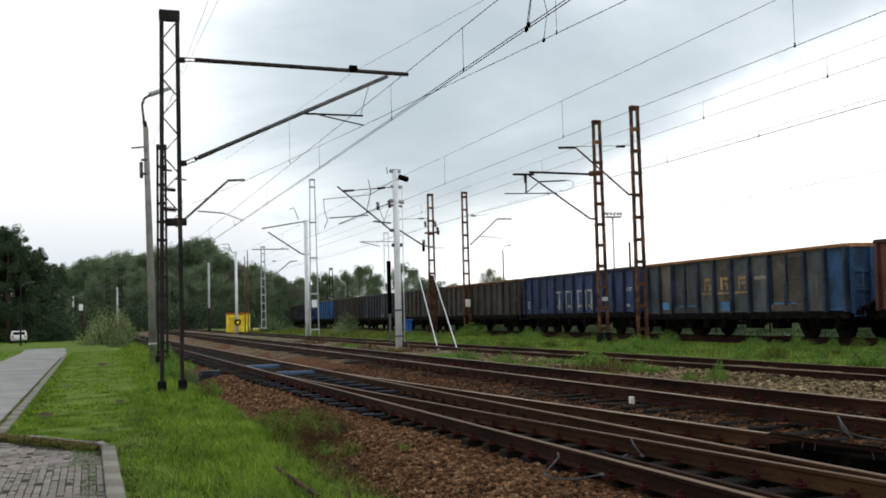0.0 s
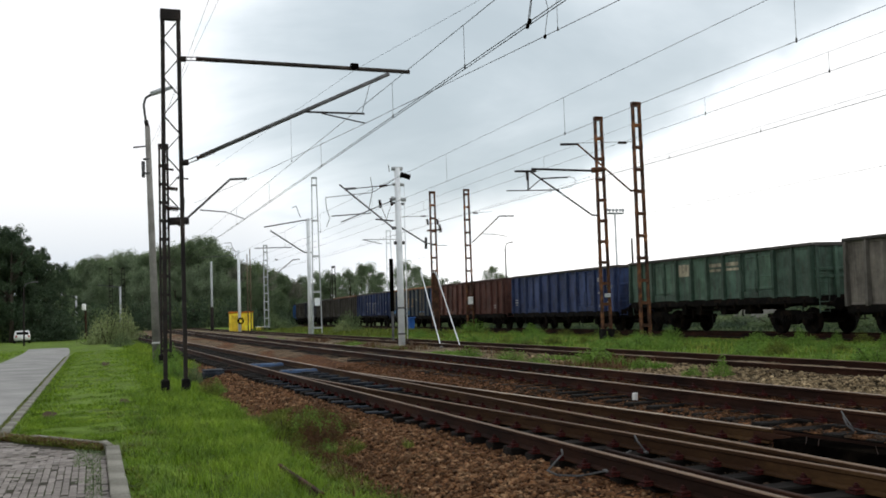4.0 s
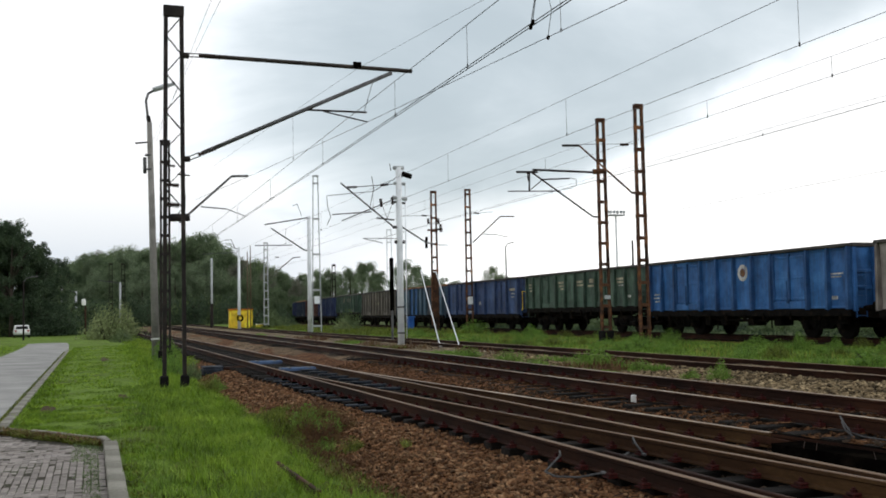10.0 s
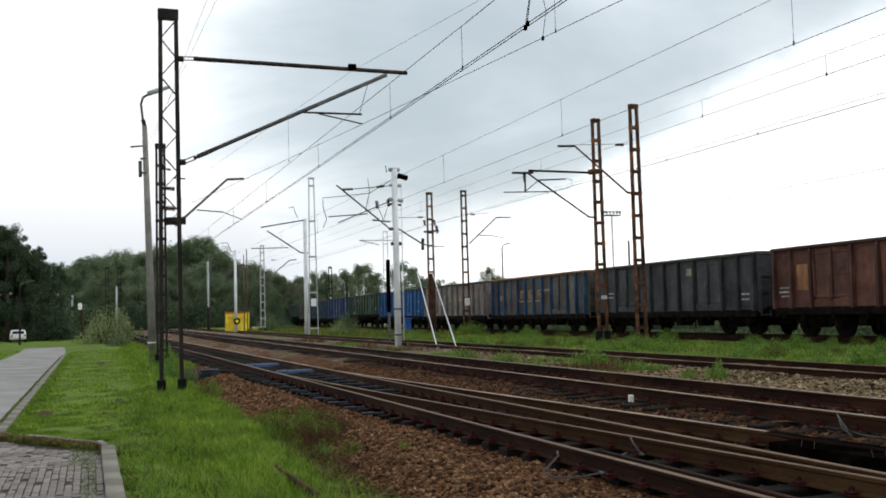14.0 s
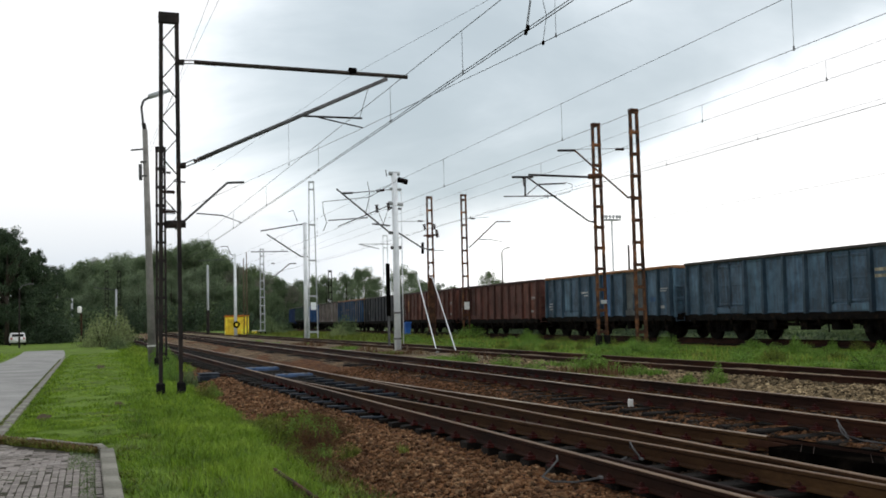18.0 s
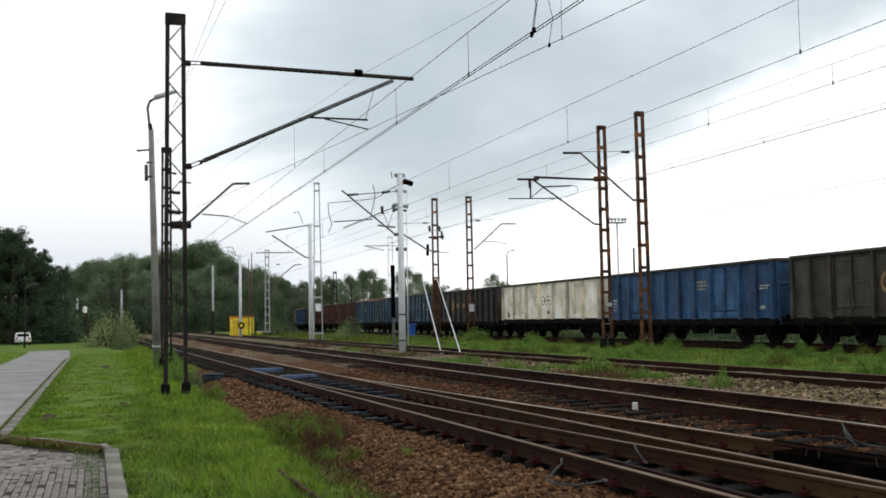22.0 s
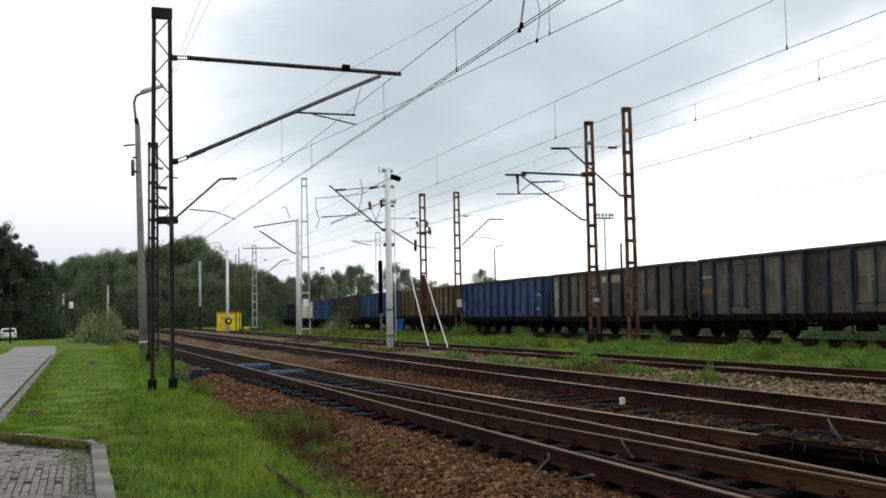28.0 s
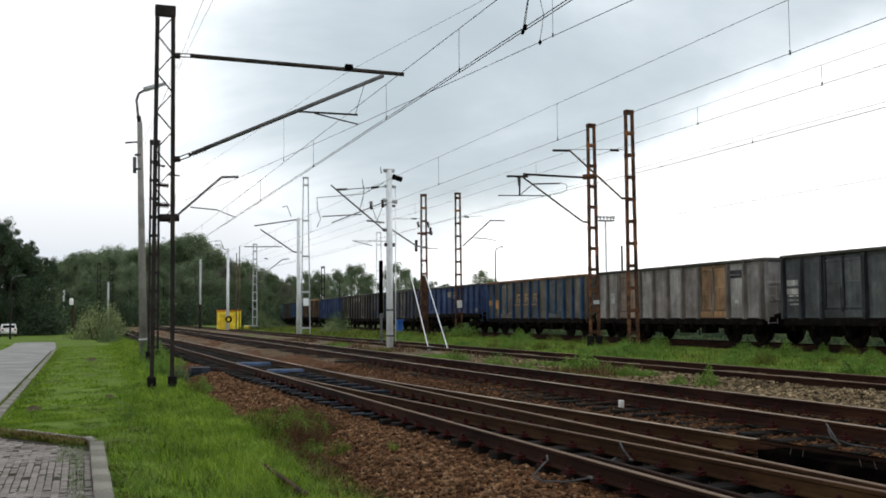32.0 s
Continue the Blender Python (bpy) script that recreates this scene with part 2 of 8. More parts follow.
def paint(name, colour, dirt=(0.035, 0.03, 0.027), rust=(0.12, 0.045, 0.022), wear=0.6, spread=0.3, rough=0.6):
    """Old paint on steel: faded panels, grime that runs down, rust patches; each panel a little different."""
    mat = bpy.data.materials.new(name)
    nt, bsdf, N, K = nodes_of(mat)
    big = noise_node(nt, 0.9, 4, 0.6, apart=True)
    runs = noise_node(nt, 2.2, 5, 0.7, stretch=(1, 2.6, 0.22), apart=True)
    fine = noise_node(nt, 22, 5, 0.7, apart=True)
    faded = tuple(min(1, c * 1.55 + 0.02) for c in colour)
    col = ramp_node(nt, big.outputs["Fac"], ((0.33, tuple(c * 0.6 for c in colour)), (0.5, colour), (0.66, faded)))
    info = N("ShaderNodeObjectInfo")
    tone = ramp_node(nt, info.outputs["Random"], ((0.0, (1 - spread,) * 3), (0.5, (1, 1, 1)), (1.0, (1 + spread, 1 + spread, 1 + 0.6 * spread))))
    col = mixed(nt, 1.0, col, tone, "MULTIPLY")
    grime = ramp_node(nt, runs.outputs["Fac"], ((0.36, (0, 0, 0)), (0.60, (1, 1, 1))))
    scale = N("ShaderNodeMath")
    scale.operation, scale.inputs[1].default_value = "MULTIPLY", wear
    K(grime, scale.inputs[0])
    col = mixed(nt, scale.outputs[0], col, dirt)
    haze = noise_node(nt, 1.6, 6, 0.7, apart=True)
    dusty = ramp_node(nt, haze.outputs["Fac"], ((0.43, (0, 0, 0)), (0.66, (1, 1, 1))))
    ds = N("ShaderNodeMath")
    ds.operation, ds.inputs[1].default_value = "MULTIPLY", 0.6 * wear
    K(dusty, ds.inputs[0])
    col = mixed(nt, ds.outputs[0], col, tuple(min(0.85, 1.7 * c + 0.025 * k) for c, k in zip(colour, (1.1, 1.0, 0.9))))
    spots = ramp_node(nt, fine.outputs["Fac"], ((0.60, (0, 0, 0)), (0.74, (1, 1, 1))))
    sp = N("ShaderNodeMath")
    sp.operation, sp.inputs[1].default_value = "MULTIPLY", 0.5 * wear + 0.15
    K(spots, sp.inputs[0])
    col = mixed(nt, sp.outputs[0], col, rust)
    scuff = noise_node(nt, 7.0, 6, 0.75, stretch=(1, 1, 0.45), apart=True)
    scuffs = ramp_node(nt, scuff.outputs["Fac"], ((0.60, (0, 0, 0)), (0.70, (1, 1, 1))))
    sc = N("ShaderNodeMath")
    sc.operation, sc.inputs[1].default_value = "MULTIPLY", 0.75 * wear
    K(scuffs, sc.inputs[0])
    col = mixed(nt, sc.outputs[0], col, tuple(min(0.85, 1.8 * c + 0.03) for c in colour))
    blot = noise_node(nt, 4.5, 5, 0.75, apart=True)
    blots = ramp_node(nt, blot.outputs["Fac"], ((0.58, (0, 0, 0)), (0.68, (1, 1, 1))))
    bl = N("ShaderNodeMath")
    bl.operation, bl.inputs[1].default_value = "MULTIPLY", 0.5 * wear
    K(blots, bl.inputs[0])
    col = mixed(nt, bl.outputs[0], col, tuple(0.4 * c + 0.6 * d for c, d in zip(colour, rust)))
    # pale chalky runs where rain has washed the paint
    wash = noise_node(nt, 3.0, 5, 0.7, stretch=(1, 3.0, 0.2), apart=True)
    washed = ramp_node(nt, wash.outputs["Fac"], ((0.56, (0, 0, 0)), (0.70, (1, 1, 1))))
    ws = N("ShaderNodeMath")
    ws.operation, ws.inputs[1].default_value = "MULTIPLY", 0.75 * wear
    K(washed, ws.inputs[0])
    col = mixed(nt, ws.outputs[0], col, tuple(min(0.85, 1.5 * c + 0.035) for c in colour))
    K(col, bsdf.inputs["Base Color"])
    bsdf.inputs["Roughness"].default_value = rough
    bsdf.inputs["Specular IOR Level"].default_value = 0.2
    bumped(nt, bsdf, big.outputs["Fac"], 0.8, 0.09)
    return mat


def stone_ballast(name, tones, cell=22.0, dark=0.005):
    """Crushed stone: pieces of several tones, the shade in their gaps painted dark."""
    mat = bpy.data.materials.new(name)
    nt, bsdf, N, K = nodes_of(mat)
    co = N("ShaderNodeTexCoord")
    warp = noise_node(nt, 30, 2)
    vec = mixed(nt, 0.04, co.outputs["Object"], warp.outputs["Color"])
    vor = N("ShaderNodeTexVoronoi")
    vor.inputs["Scale"].default_value = cell
    K(vec, vor.inputs["Vector"])
    sepc = N("ShaderNodeSeparateColor")
    K(vor.outputs["Color"], sepc.inputs[0])
    col = ramp_node(nt, sepc.outputs[0], tuple((i / (len(tones) - 1), t) for i, t in enumerate(tones)))
    patch = noise_node(nt, 0.8, 4)
    stain = ramp_node(nt, patch.outputs["Fac"], ((0.3, (0.62, 0.56, 0.52)), (0.65, (1.15, 1.12, 1.1))))
    col = mixed(nt, 1.0, col, stain, "MULTIPLY")
    # shade between the stones, put into the colour
    gap = ramp_node(nt, vor.outputs["Distance"], ((0.48, (0, 0, 0)), (0.78, (1, 1, 1))))
    col = mixed(nt, gap, col, (dark, dark * 0.9, dark * 0.8))
    K(col, bsdf.inputs["Base Color"])
    bsdf.inputs["Roughness"].default_value = 0.92
    bsdf.inputs["Specular IOR Level"].default_value = 0.1
    inv = N("ShaderNodeMath")
    inv.operation, inv.inputs[0].default_value = "SUBTRACT", 1.0
    K(vor.outputs["Distance"], inv.inputs[1])
    bumped(nt, bsdf, inv.outputs[0], 1.0, 0.03)
    return mat


RUSTY = ((0.0651, 0.0271, 0.011), (0.1183, 0.0501, 0.02), (0.187, 0.084, 0.0341), (0.2603, 0.129, 0.0588), (0.077, 0.0356, 0.0161))
OILY = ((0.0154, 0.0095, 0.0056), (0.0286, 0.0162, 0.0088), (0.0462, 0.0256, 0.0136), (0.066, 0.0399, 0.0224), (0.0198, 0.0123, 0.008))
GREYISH = ((0.10, 0.077, 0.046), (0.195, 0.152, 0.096), (0.28, 0.23, 0.152), (0.35, 0.297, 0.204), (0.14, 0.112, 0.069))
M = {}
M["ballast"] = stone_ballast("brown_ballast", RUSTY)
M["ballast_oily"] = stone_ballast("oil_dark_ballast", OILY, dark=0.004)
M["ballast_grey"] = stone_ballast("grey_ballast", GREYISH)
M["ballast_mid"] = stone_ballast("dusty_ballast", tuple(tuple(0.38 * p + 0.62 * q for p, q in zip(m, n)) for m, n in zip(RUSTY, GREYISH)))
M["grass_ground"] = mottled("turf", (0.085, 0.115, 0.021), (0.115, 0.185, 0.026), (0.165, 0.255, 0.04), 0.8, 14, 0.95, 0, 0.9, 0.05)
M["far_ground"] = mottled("rough_meadow", (0.05, 0.065, 0.022), (0.07, 0.10, 0.028), (0.12, 0.125, 0.06), 0.15, 6, 0.95, 0, 0.8, 0.05)
M["asphalt"] = mottled("worn_concrete_road", (0.19, 0.187, 0.18), (0.26, 0.257, 0.247), (0.33, 0.322, 0.31), 0.6, 30, 0.6, 0, 0.25, 0.01)
M["concrete"] = mottled("kerb_concrete", (0.13, 0.124, 0.10), (0.21, 0.20, 0.17), (0.29, 0.28, 0.24), 1.6, 40, 0.9, 0, 0.3, 0.005, spread=0.1)
M["old_concrete"] = mottled("weathered_concrete", (0.16, 0.15, 0.14), (0.24, 0.23, 0.215), (0.32, 0.305, 0.29), 1.1, 25, 0.9, 0, 0.3, 0.006)
M["paver"] = mottled("paving_block", (0.17, 0.15, 0.137), (0.25, 0.223, 0.205), (0.33, 0.30, 0.28), 2.5, 60, 0.9, 0, 0.3, 0.004, spread=0.22)
M["joint"] = mottled("sandy_joint", (0.022, 0.02, 0.014), (0.04, 0.034, 0.024), (0.035, 0.048, 0.014), 3, 40)
M["rail_side"] = mottled("rusty_rail", (0.009, 0.0035, 0.002), (0.021, 0.0078, 0.0042), (0.048, 0.019, 0.0095), 2.2, 45, 0.8, 0.1, 0.3, 0.004, stretch=(1, 0.25, 1))
# Lighter rusty web for inner rails: the light on them is in the colour.
M["rail_ochre_lit"] = mottled("lit_ochre_rusty_rail", (0.02, 0.0085, 0.0036), (0.038, 0.0175, 0.0068), (0.066, 0.035, 0.0135), 2.2, 45, 0.8, 0.0, 0.3, 0.004, stretch=(1, 0.25, 1))
M["rail_top"] = mottled("polished_rail_head", (0.14, 0.088, 0.055), (0.25, 0.175, 0.115), (0.42, 0.33, 0.24), 3.0, 60, 0.42, 0.3, 0.08, 0.002, stretch=(1, 0.1, 1))
M["rail_dull"] = mottled("dull_rail_head", (0.09, 0.054, 0.032), (0.145, 0.09, 0.055), (0.21, 0.14, 0.09), 2.0, 60, 0.55, 0.0, 0.08, 0.002, stretch=(1, 0.1, 1))
M["sleeper"] = mottled("tarred_sleeper", (0.0042, 0.0034, 0.0027), (0.008, 0.0063, 0.005), (0.016, 0.0125, 0.01), 3, 30, 0.85, 0, 0.6, 0.01, stretch=(0.3, 3, 1), spread=0.35)
M["lattice"] = mottled("brown_rusty_steel", (0.028, 0.018, 0.014), (0.085, 0.042, 0.026), (0.26, 0.11, 0.045), 2.2, 18, 0.8, 0.15, 0.3, 0.005)
M["dark_rust"] = mottled("dark_rusty_casing", (0.02, 0.013, 0.011), (0.045, 0.024, 0.016), (0.12, 0.055, 0.03), 1.6, 14, 0.85, 0.1, 0.3, 0.005)
M["dark_lattice"] = mottled("dark_painted_steel", (0.016, 0.014, 0.014), (0.026, 0.022, 0.021), (0.045, 0.035, 0.03), 2.2, 18, 0.7, 0.2, 0.3, 0.005)
M["galvanised"] = mottled("galvanised_steel", (0.66, 0.69, 0.72), (0.76, 0.79, 0.82), (0.84, 0.87, 0.9), 1.5, 20, 0.55, 0.1, 0.05, 0.002, grain=0.25)
M["old_galvanised"] = mottled("weathered_galvanised_steel", (0.34, 0.36, 0.37), (0.42, 0.44, 0.455), (0.5, 0.52, 0.535), 1.5, 20, 0.6, 0.1, 0.15, 0.003)
M["dull_steel"] = mottled("grey_weathered_steel", (0.07, 0.07, 0.072), (0.11, 0.11, 0.114), (0.16, 0.16, 0.165), 3, 20, 0.6, 0.1, 0.2, 0.003)
M["insulator"] = mottled("brown_glazed_insulator", (0.02, 0.012, 0.01), (0.03, 0.018, 0.014), (0.045, 0.025, 0.02), 5, 30, 0.25)
M["wire"] = mottled("dark_copper_wire", (0.035, 0.035, 0.036), (0.05, 0.05, 0.05), (0.07, 0.068, 0.066), 2, 20, 0.6, 0.5, 0.1)
# Grimy steel taken down to near black, so deep shade is in its colour.
M["black"] = mottled("black_grimy_shaded_steel", (0.0015, 0.0013, 0.0012), (0.003, 0.0026, 0.0022), (0.009, 0.007, 0.0055), 2.5, 20, 0.95, 0.0, 0.3, 0.006, spec=0.0)
# Nearly black: the shade under the wagons is put into the steel's colour.
M["running_gear"] = mottled("rust_oil_and_shade_on_steel", (0.0012, 0.001, 0.0009), (0.003, 0.0024, 0.002), (0.016, 0.010, 0.0065), 3.5, 16, 0.85, 0.0, 0.4, 0.008, spec=0.1)
M["foundation"] = mottled("tarred_foundation", (0.004, 0.004, 0.004), (0.008, 0.0075, 0.007), (0.018, 0.016, 0.014), 4, 25, 0.9)
M["white_paint"] = paint("white_paint", (0.82, 0.82, 0.8), wear=0.1, spread=0.05)
M["yellow_paint"] = paint("yellow_paint", (0.95, 0.66, 0.05), wear=0.06, spread=0.05)
M["orange_paint"] = paint("orange_paint", (0.7, 0.2, 0.02), wear=0.2, spread=0.05)
M["blue_plastic"] = paint("blue_plastic", (0.03, 0.12, 0.42), wear=0.1, spread=0.05, rough=0.45)
M["switch_blue"] = paint("blue_switch_cover", (0.05, 0.10, 0.20), wear=0.45, spread=0.2)
def leafy(name, c0, c1, c2, scale=0.6, fine=3.0, spread=0.35, through=0.4):
    """Leaves and blades: a mottled green surface that also lets light through."""
    mat = mottled(name, c0, c1, c2, scale, fine, 0.65, 0, 0.0, 0.01, spread=spread, spec=0.3)
    nt = mat.node_tree
    bsdf, out = nt.nodes["Principled BSDF"], nt.nodes["Material Output"]
    colour = bsdf.inputs["Base Color"].links[0].from_socket
    thin = nt.nodes.new("ShaderNodeBsdfTranslucent")
    nt.links.new(colour, thin.inputs["Color"])
    mix = nt.nodes.new("ShaderNodeMixShader")
    mix.inputs[0].default_value = through
    nt.links.new(bsdf.outputs[0], mix.inputs[1])
    nt.links.new(thin.outputs[0], mix.inputs[2])
    nt.links.new(mix.outputs[0], out.inputs["Surface"])
    return mat


M["leaf"] = leafy("green_leaves", (0.10, 0.145, 0.06), (0.135, 0.19, 0.08), (0.18, 0.24, 0.105))
M["dark_leaf"] = leafy("dark_leaves", (0.036, 0.062, 0.034), (0.055, 0.088, 0.046), (0.08, 0.118, 0.06), spread=0.4)
M["pale_leaf"] = leafy("willow_leaves", (0.165, 0.21, 0.085), (0.235, 0.285, 0.12), (0.30, 0.35, 0.165), 0.8, 4, 0.3)
M["blade"] = leafy("grass_blades", (0.07, 0.124, 0.011), (0.16, 0.27, 0.02), (0.29, 0.41, 0.048), 1.6, 5, 0.45, 0.45)
M["weed_leaf"] = leafy("fresh_weed_leaves", (0.09, 0.18, 0.026), (0.15, 0.27, 0.04), (0.24, 0.37, 0.075), 1.5, 5, 0.4)
# far_leaf and grey_leaf: distance haze is put into the leaf colour.
M["far_leaf"] = leafy("green_leaves_haze_in_colour", (0.14, 0.195, 0.11), (0.19, 0.25, 0.145), (0.24, 0.30, 0.18))
M["grey_leaf"] = leafy("thin_brownish_hazed_leaves", (0.15, 0.16, 0.115), (0.19, 0.195, 0.145), (0.24, 0.24, 0.18))
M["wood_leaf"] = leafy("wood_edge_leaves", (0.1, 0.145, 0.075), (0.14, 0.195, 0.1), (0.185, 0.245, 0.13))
M["olive_leaf"] = leafy("olive_weed_leaves", (0.06, 0.085, 0.012), (0.12, 0.155, 0.02), (0.2, 0.22, 0.045), 2.5, 7, 0.5)
M["strip_blade"] = leafy("rank_grass_blades", (0.05, 0.10, 0.014), (0.13, 0.225, 0.026), (0.27, 0.36, 0.06), 1.0, 3.0, 0.5, 0.4)
M["dry_blade"] = leafy("yellowing_weeds", (0.16, 0.17, 0.03), (0.26, 0.27, 0.05), (0.36, 0.36, 0.09), 0.6, 3, 0.3)
M["bark"] = mottled("grey_bark", (0.025, 0.021, 0.017), (0.045, 0.037, 0.03), (0.07, 0.058, 0.046), 2, 18, 0.95, 0, 0.7, 0.02, stretch=(1, 1, 0.25))
M["arm_steel"] = mottled("dark_bracket_tube", (0.025, 0.022, 0.021), (0.05, 0.042, 0.038), (0.085, 0.066, 0.055), 2.0, 14, 0.6, 0.3, 0.2, 0.004)
M["soil"] = mottled("bare_soil", (0.04, 0.026, 0.013), (0.07, 0.046, 0.024), (0.075, 0.085, 0.026), 5, 30, 0.95, 0, 0.7, 0.02)
M["pole_wood"] = mottled("weathered_pole_wood", (0.09, 0.06, 0.04), (0.14, 0.10, 0.07), (0.2, 0.14, 0.1), 2, 20, 0.9, 0, 0.5, 0.01, stretch=(1, 1, 0.2))
M["stone"] = mottled("loose_ballast_stone", (0.04, 0.018, 0.009), (0.125, 0.062, 0.029), (0.24, 0.15, 0.085), 9.0, 30, 0.92, 0, 0.3, 0.004, spread=0.75)
M["dim_stone"] = mottled("brown_track_stone", (0.0286, 0.0134, 0.0062), (0.0714, 0.0343, 0.0155), (0.1428, 0.073, 0.0347), 9.0, 30, 0.92, 0, 0.3, 0.004, spread=0.6)
M["grey_stone"] = mottled("loose_grey_stone", (0.05, 0.034, 0.019), (0.165, 0.122, 0.07), (0.34, 0.265, 0.16), 7.0, 30, 0.92, 0, 0.3, 0.004, spread=0.85)
M["rust_weed"] = mottled("reddish_weeds", (0.07, 0.035, 0.018), (0.11, 0.055, 0.025), (0.12, 0.09, 0.03), 0.8, 4, 0.8, 0, 0.0, 0.01, spread=0.3, spec=0.2)
M["red_paint"] = paint("red_paint", (0.28, 0.03, 0.025), wear=0.4)
M["glass_dark"] = mottled("dark_car_glass", (0.01, 0.011, 0.012), (0.014, 0.015, 0.016), (0.02, 0.02, 0.022), 2, 10, 0.08)
M["car_white"] = mottled("white_car_paint", (0.62, 0.62, 0.62), (0.68, 0.68, 0.68), (0.73, 0.73, 0.73), 1, 30, 0.3, 0, 0.02)
M["tyre"] = mottled("black_rubber", (0.012, 0.012, 0.012), (0.018, 0.018, 0.018), (0.03, 0.03, 0.03), 4, 30, 0.9)
M["slate_steel"] = mottled("blue_grey_steel", (0.009, 0.0115, 0.016), (0.018, 0.0225, 0.031), (0.04, 0.05, 0.066), 3, 20, 0.7, 0.0, 0.2, 0.003)
M["clip_red"] = mottled("red_lead_clip", (0.016, 0.005, 0.0045), (0.04, 0.009, 0.008), (0.085, 0.017, 0.014), 5, 40, 0.8)
M["cable"] = mottled("grey_cable_sheath", (0.05, 0.05, 0.05), (0.08, 0.08, 0.082), (0.13, 0.13, 0.13), 5, 40, 0.7)
M["oily_stone"] = mottled("oil_stained_stone", (0.02, 0.014, 0.010), (0.04, 0.027, 0.018), (0.075, 0.05, 0.034), 1.4, 30, 0.85, 0, 0.3, 0.004, spread=0.6)


# ---- ground, road, ballast ----
def ground():
    a_steps = [-3000, -600, -150, -60, -25, -12, -6, -3] + [i * 1.0 for i in range(0, 60)] + [60 + i * 5 for i in range(0, 28)] + [220, 300, 420, 700, 1200, 3000]
    u_steps = [-3000, -900, -300, -120, -60, -30, -16, -9, -6, -4.4, -3, -1.25]
    u_steps += [-0.6, 0.1, 0.6, 1.1, 1.5, 2.0, 2.4, 2.9, 3.4, 3.9, 5, 6.6, 8.5, 10.4, 11.2, 12.2, 13.4, 14.6, 15.1, 15.6, 16.5, 18, 19.5, 21.5, 23.2, 25, 27, 28.5, 31, 34, 50, 90, 200, 500, 1200, 3000]
    verts, faces, mats = [], [], []
    for a in a_steps:
        for u in u_steps:
            near = 1.0 if -6 < a < 150 and -16 < u < 40 else 0.0
            bump = near * 0.05 * noise.noise((a * 0.45, u * 0.8, 3.1)) if not -5 < u < -0.5 and not (a < 16 and u < 0.3) else 0.0
            verts.append((u, a, ground_z(a, u) + bump - (0.03 if -4.5 < u < -1.0 else 0.0) - (0.12 if a < 15.5 and -5.5 < u < 0.05 else 0.0)))
    n = len(u_steps)
    for i in range(len(a_steps) - 1):
        for j in range(n - 1):
            faces.append((i * n + j, i * n + j + 1, (i + 1) * n + j + 1, (i + 1) * n + j))
            mats.append(0 if -40 < u_steps[j] < 24 and a_steps[i] < 160 else 1)
    me = raw("ground", verts, faces, [M["grass_ground"], M["far_ground"]])
    me.polygons.foreach_set("material_index", mats)
    for p in me.polygons:
        p.use_smooth = True
    ob = new("ground", me)
    ob.matrix_world = place(0, 0)
    tagged(ob, "uneven green grassy ground with rough meadow beyond the rails", "ground", kind="structure")


BED = ((2.35, -0.80), (3.0, -0.68), (3.6, -0.52), (4.1, -0.465), (6.9, -0.46), (7.6, -0.275), (10.3, -0.262), (11.1, -0.33), (12.0, -0.26), (12.5, -0.18), (14.6, -0.18), (15.1, -0.24), (15.7, -0.36))


def bed_z(u):
    for (u0, z0), (u1, z1) in zip(BED, BED[1:]):
        if u < u1:
            return z0 + (z1 - z0) * max(0.0, (u - u0) / (u1 - u0))
    return BED[-1][1]


def ballast_bed():
    us = [2.35 + 0.1 * i for i in range(134)]
    steps = [-14 + 0.2 * i for i in range(0, 260)] + [38 + i for i in range(0, 40)] + [78 + 4 * i for i in range(0, 40)]
    verts, faces, mats = [], [], []
    for a in steps:
        for u in us:
            verts.append((u, a, bed_z(u) + 0.025 * noise.noise((u * 3, a * 3, 0)) + 0.04 * noise.noise((u * 0.7, a * 0.5, 5))))
    n = len(us)
    for i in range(len(steps) - 1):
        for j in range(n - 1):
            faces.append((i * n + j, i * n + j + 1, (i + 1) * n + j + 1, (i + 1) * n + j))
            edge = us[j] + 0.3 * noise.noise((us[j], steps[i] * 0.8, 2))
            inner = left_rail(steps[i])
            swung = inner + 1.5 + max(0.0, 24.5 - steps[i]) * 0.06
            oily = inner - 0.1 < edge < swung + 0.1
            dusty = edge > 5.5 and steps[i] > 22 and noise.noise((us[j] * 0.8, steps[i] * 0.16, 6)) > 0.05 - 0.004 * (steps[i] - 22)
            mats.append(1 if edge > 10.35 else 2 if oily else 3 if dusty else 0)
    me = raw("ballast_bed", verts, faces, [M["ballast"], M["ballast_grey"], M["ballast_oily"], M["ballast_mid"]])
    me.polygons.foreach_set("material_index", mats)
    for p in me.polygons:
        p.use_smooth = True
    ob = new("ballast_bed", me)
    ob.matrix_world = place(0, 0)
    tagged(ob, "rust-brown crushed stone ballast under the near tracks", "ballast", kind="structure")


def road():
    verts, faces = [], []
    steps = [15.6] + [16 + 2 * i for i in range(0, 30)] + [77, 78, 80, 82, 84, 86]
    for a in steps:
        for u in (-4.3, -3.4, -2.4, -1.36):
            verts.append((u - 0.0008 * max(0, a - 60) ** 2, a, ground_z(a, u) + 0.005 + 0.03 * (1 - ((u + 2.8) / 1.5) ** 2)))
    for i in range(len(steps) - 1):
        for j in range(3):
            faces.append((i * 4 + j, i * 4 + j + 1, (i + 1) * 4 + j + 1, (i + 1) * 4 + j))
    ob = new("road", raw("road", verts, faces, M["asphalt"]))
    ob.matrix_world = place(0, 0)
    tagged(ob, "pale grey worn concrete service road beside the grass verge", "road", kind="structure")


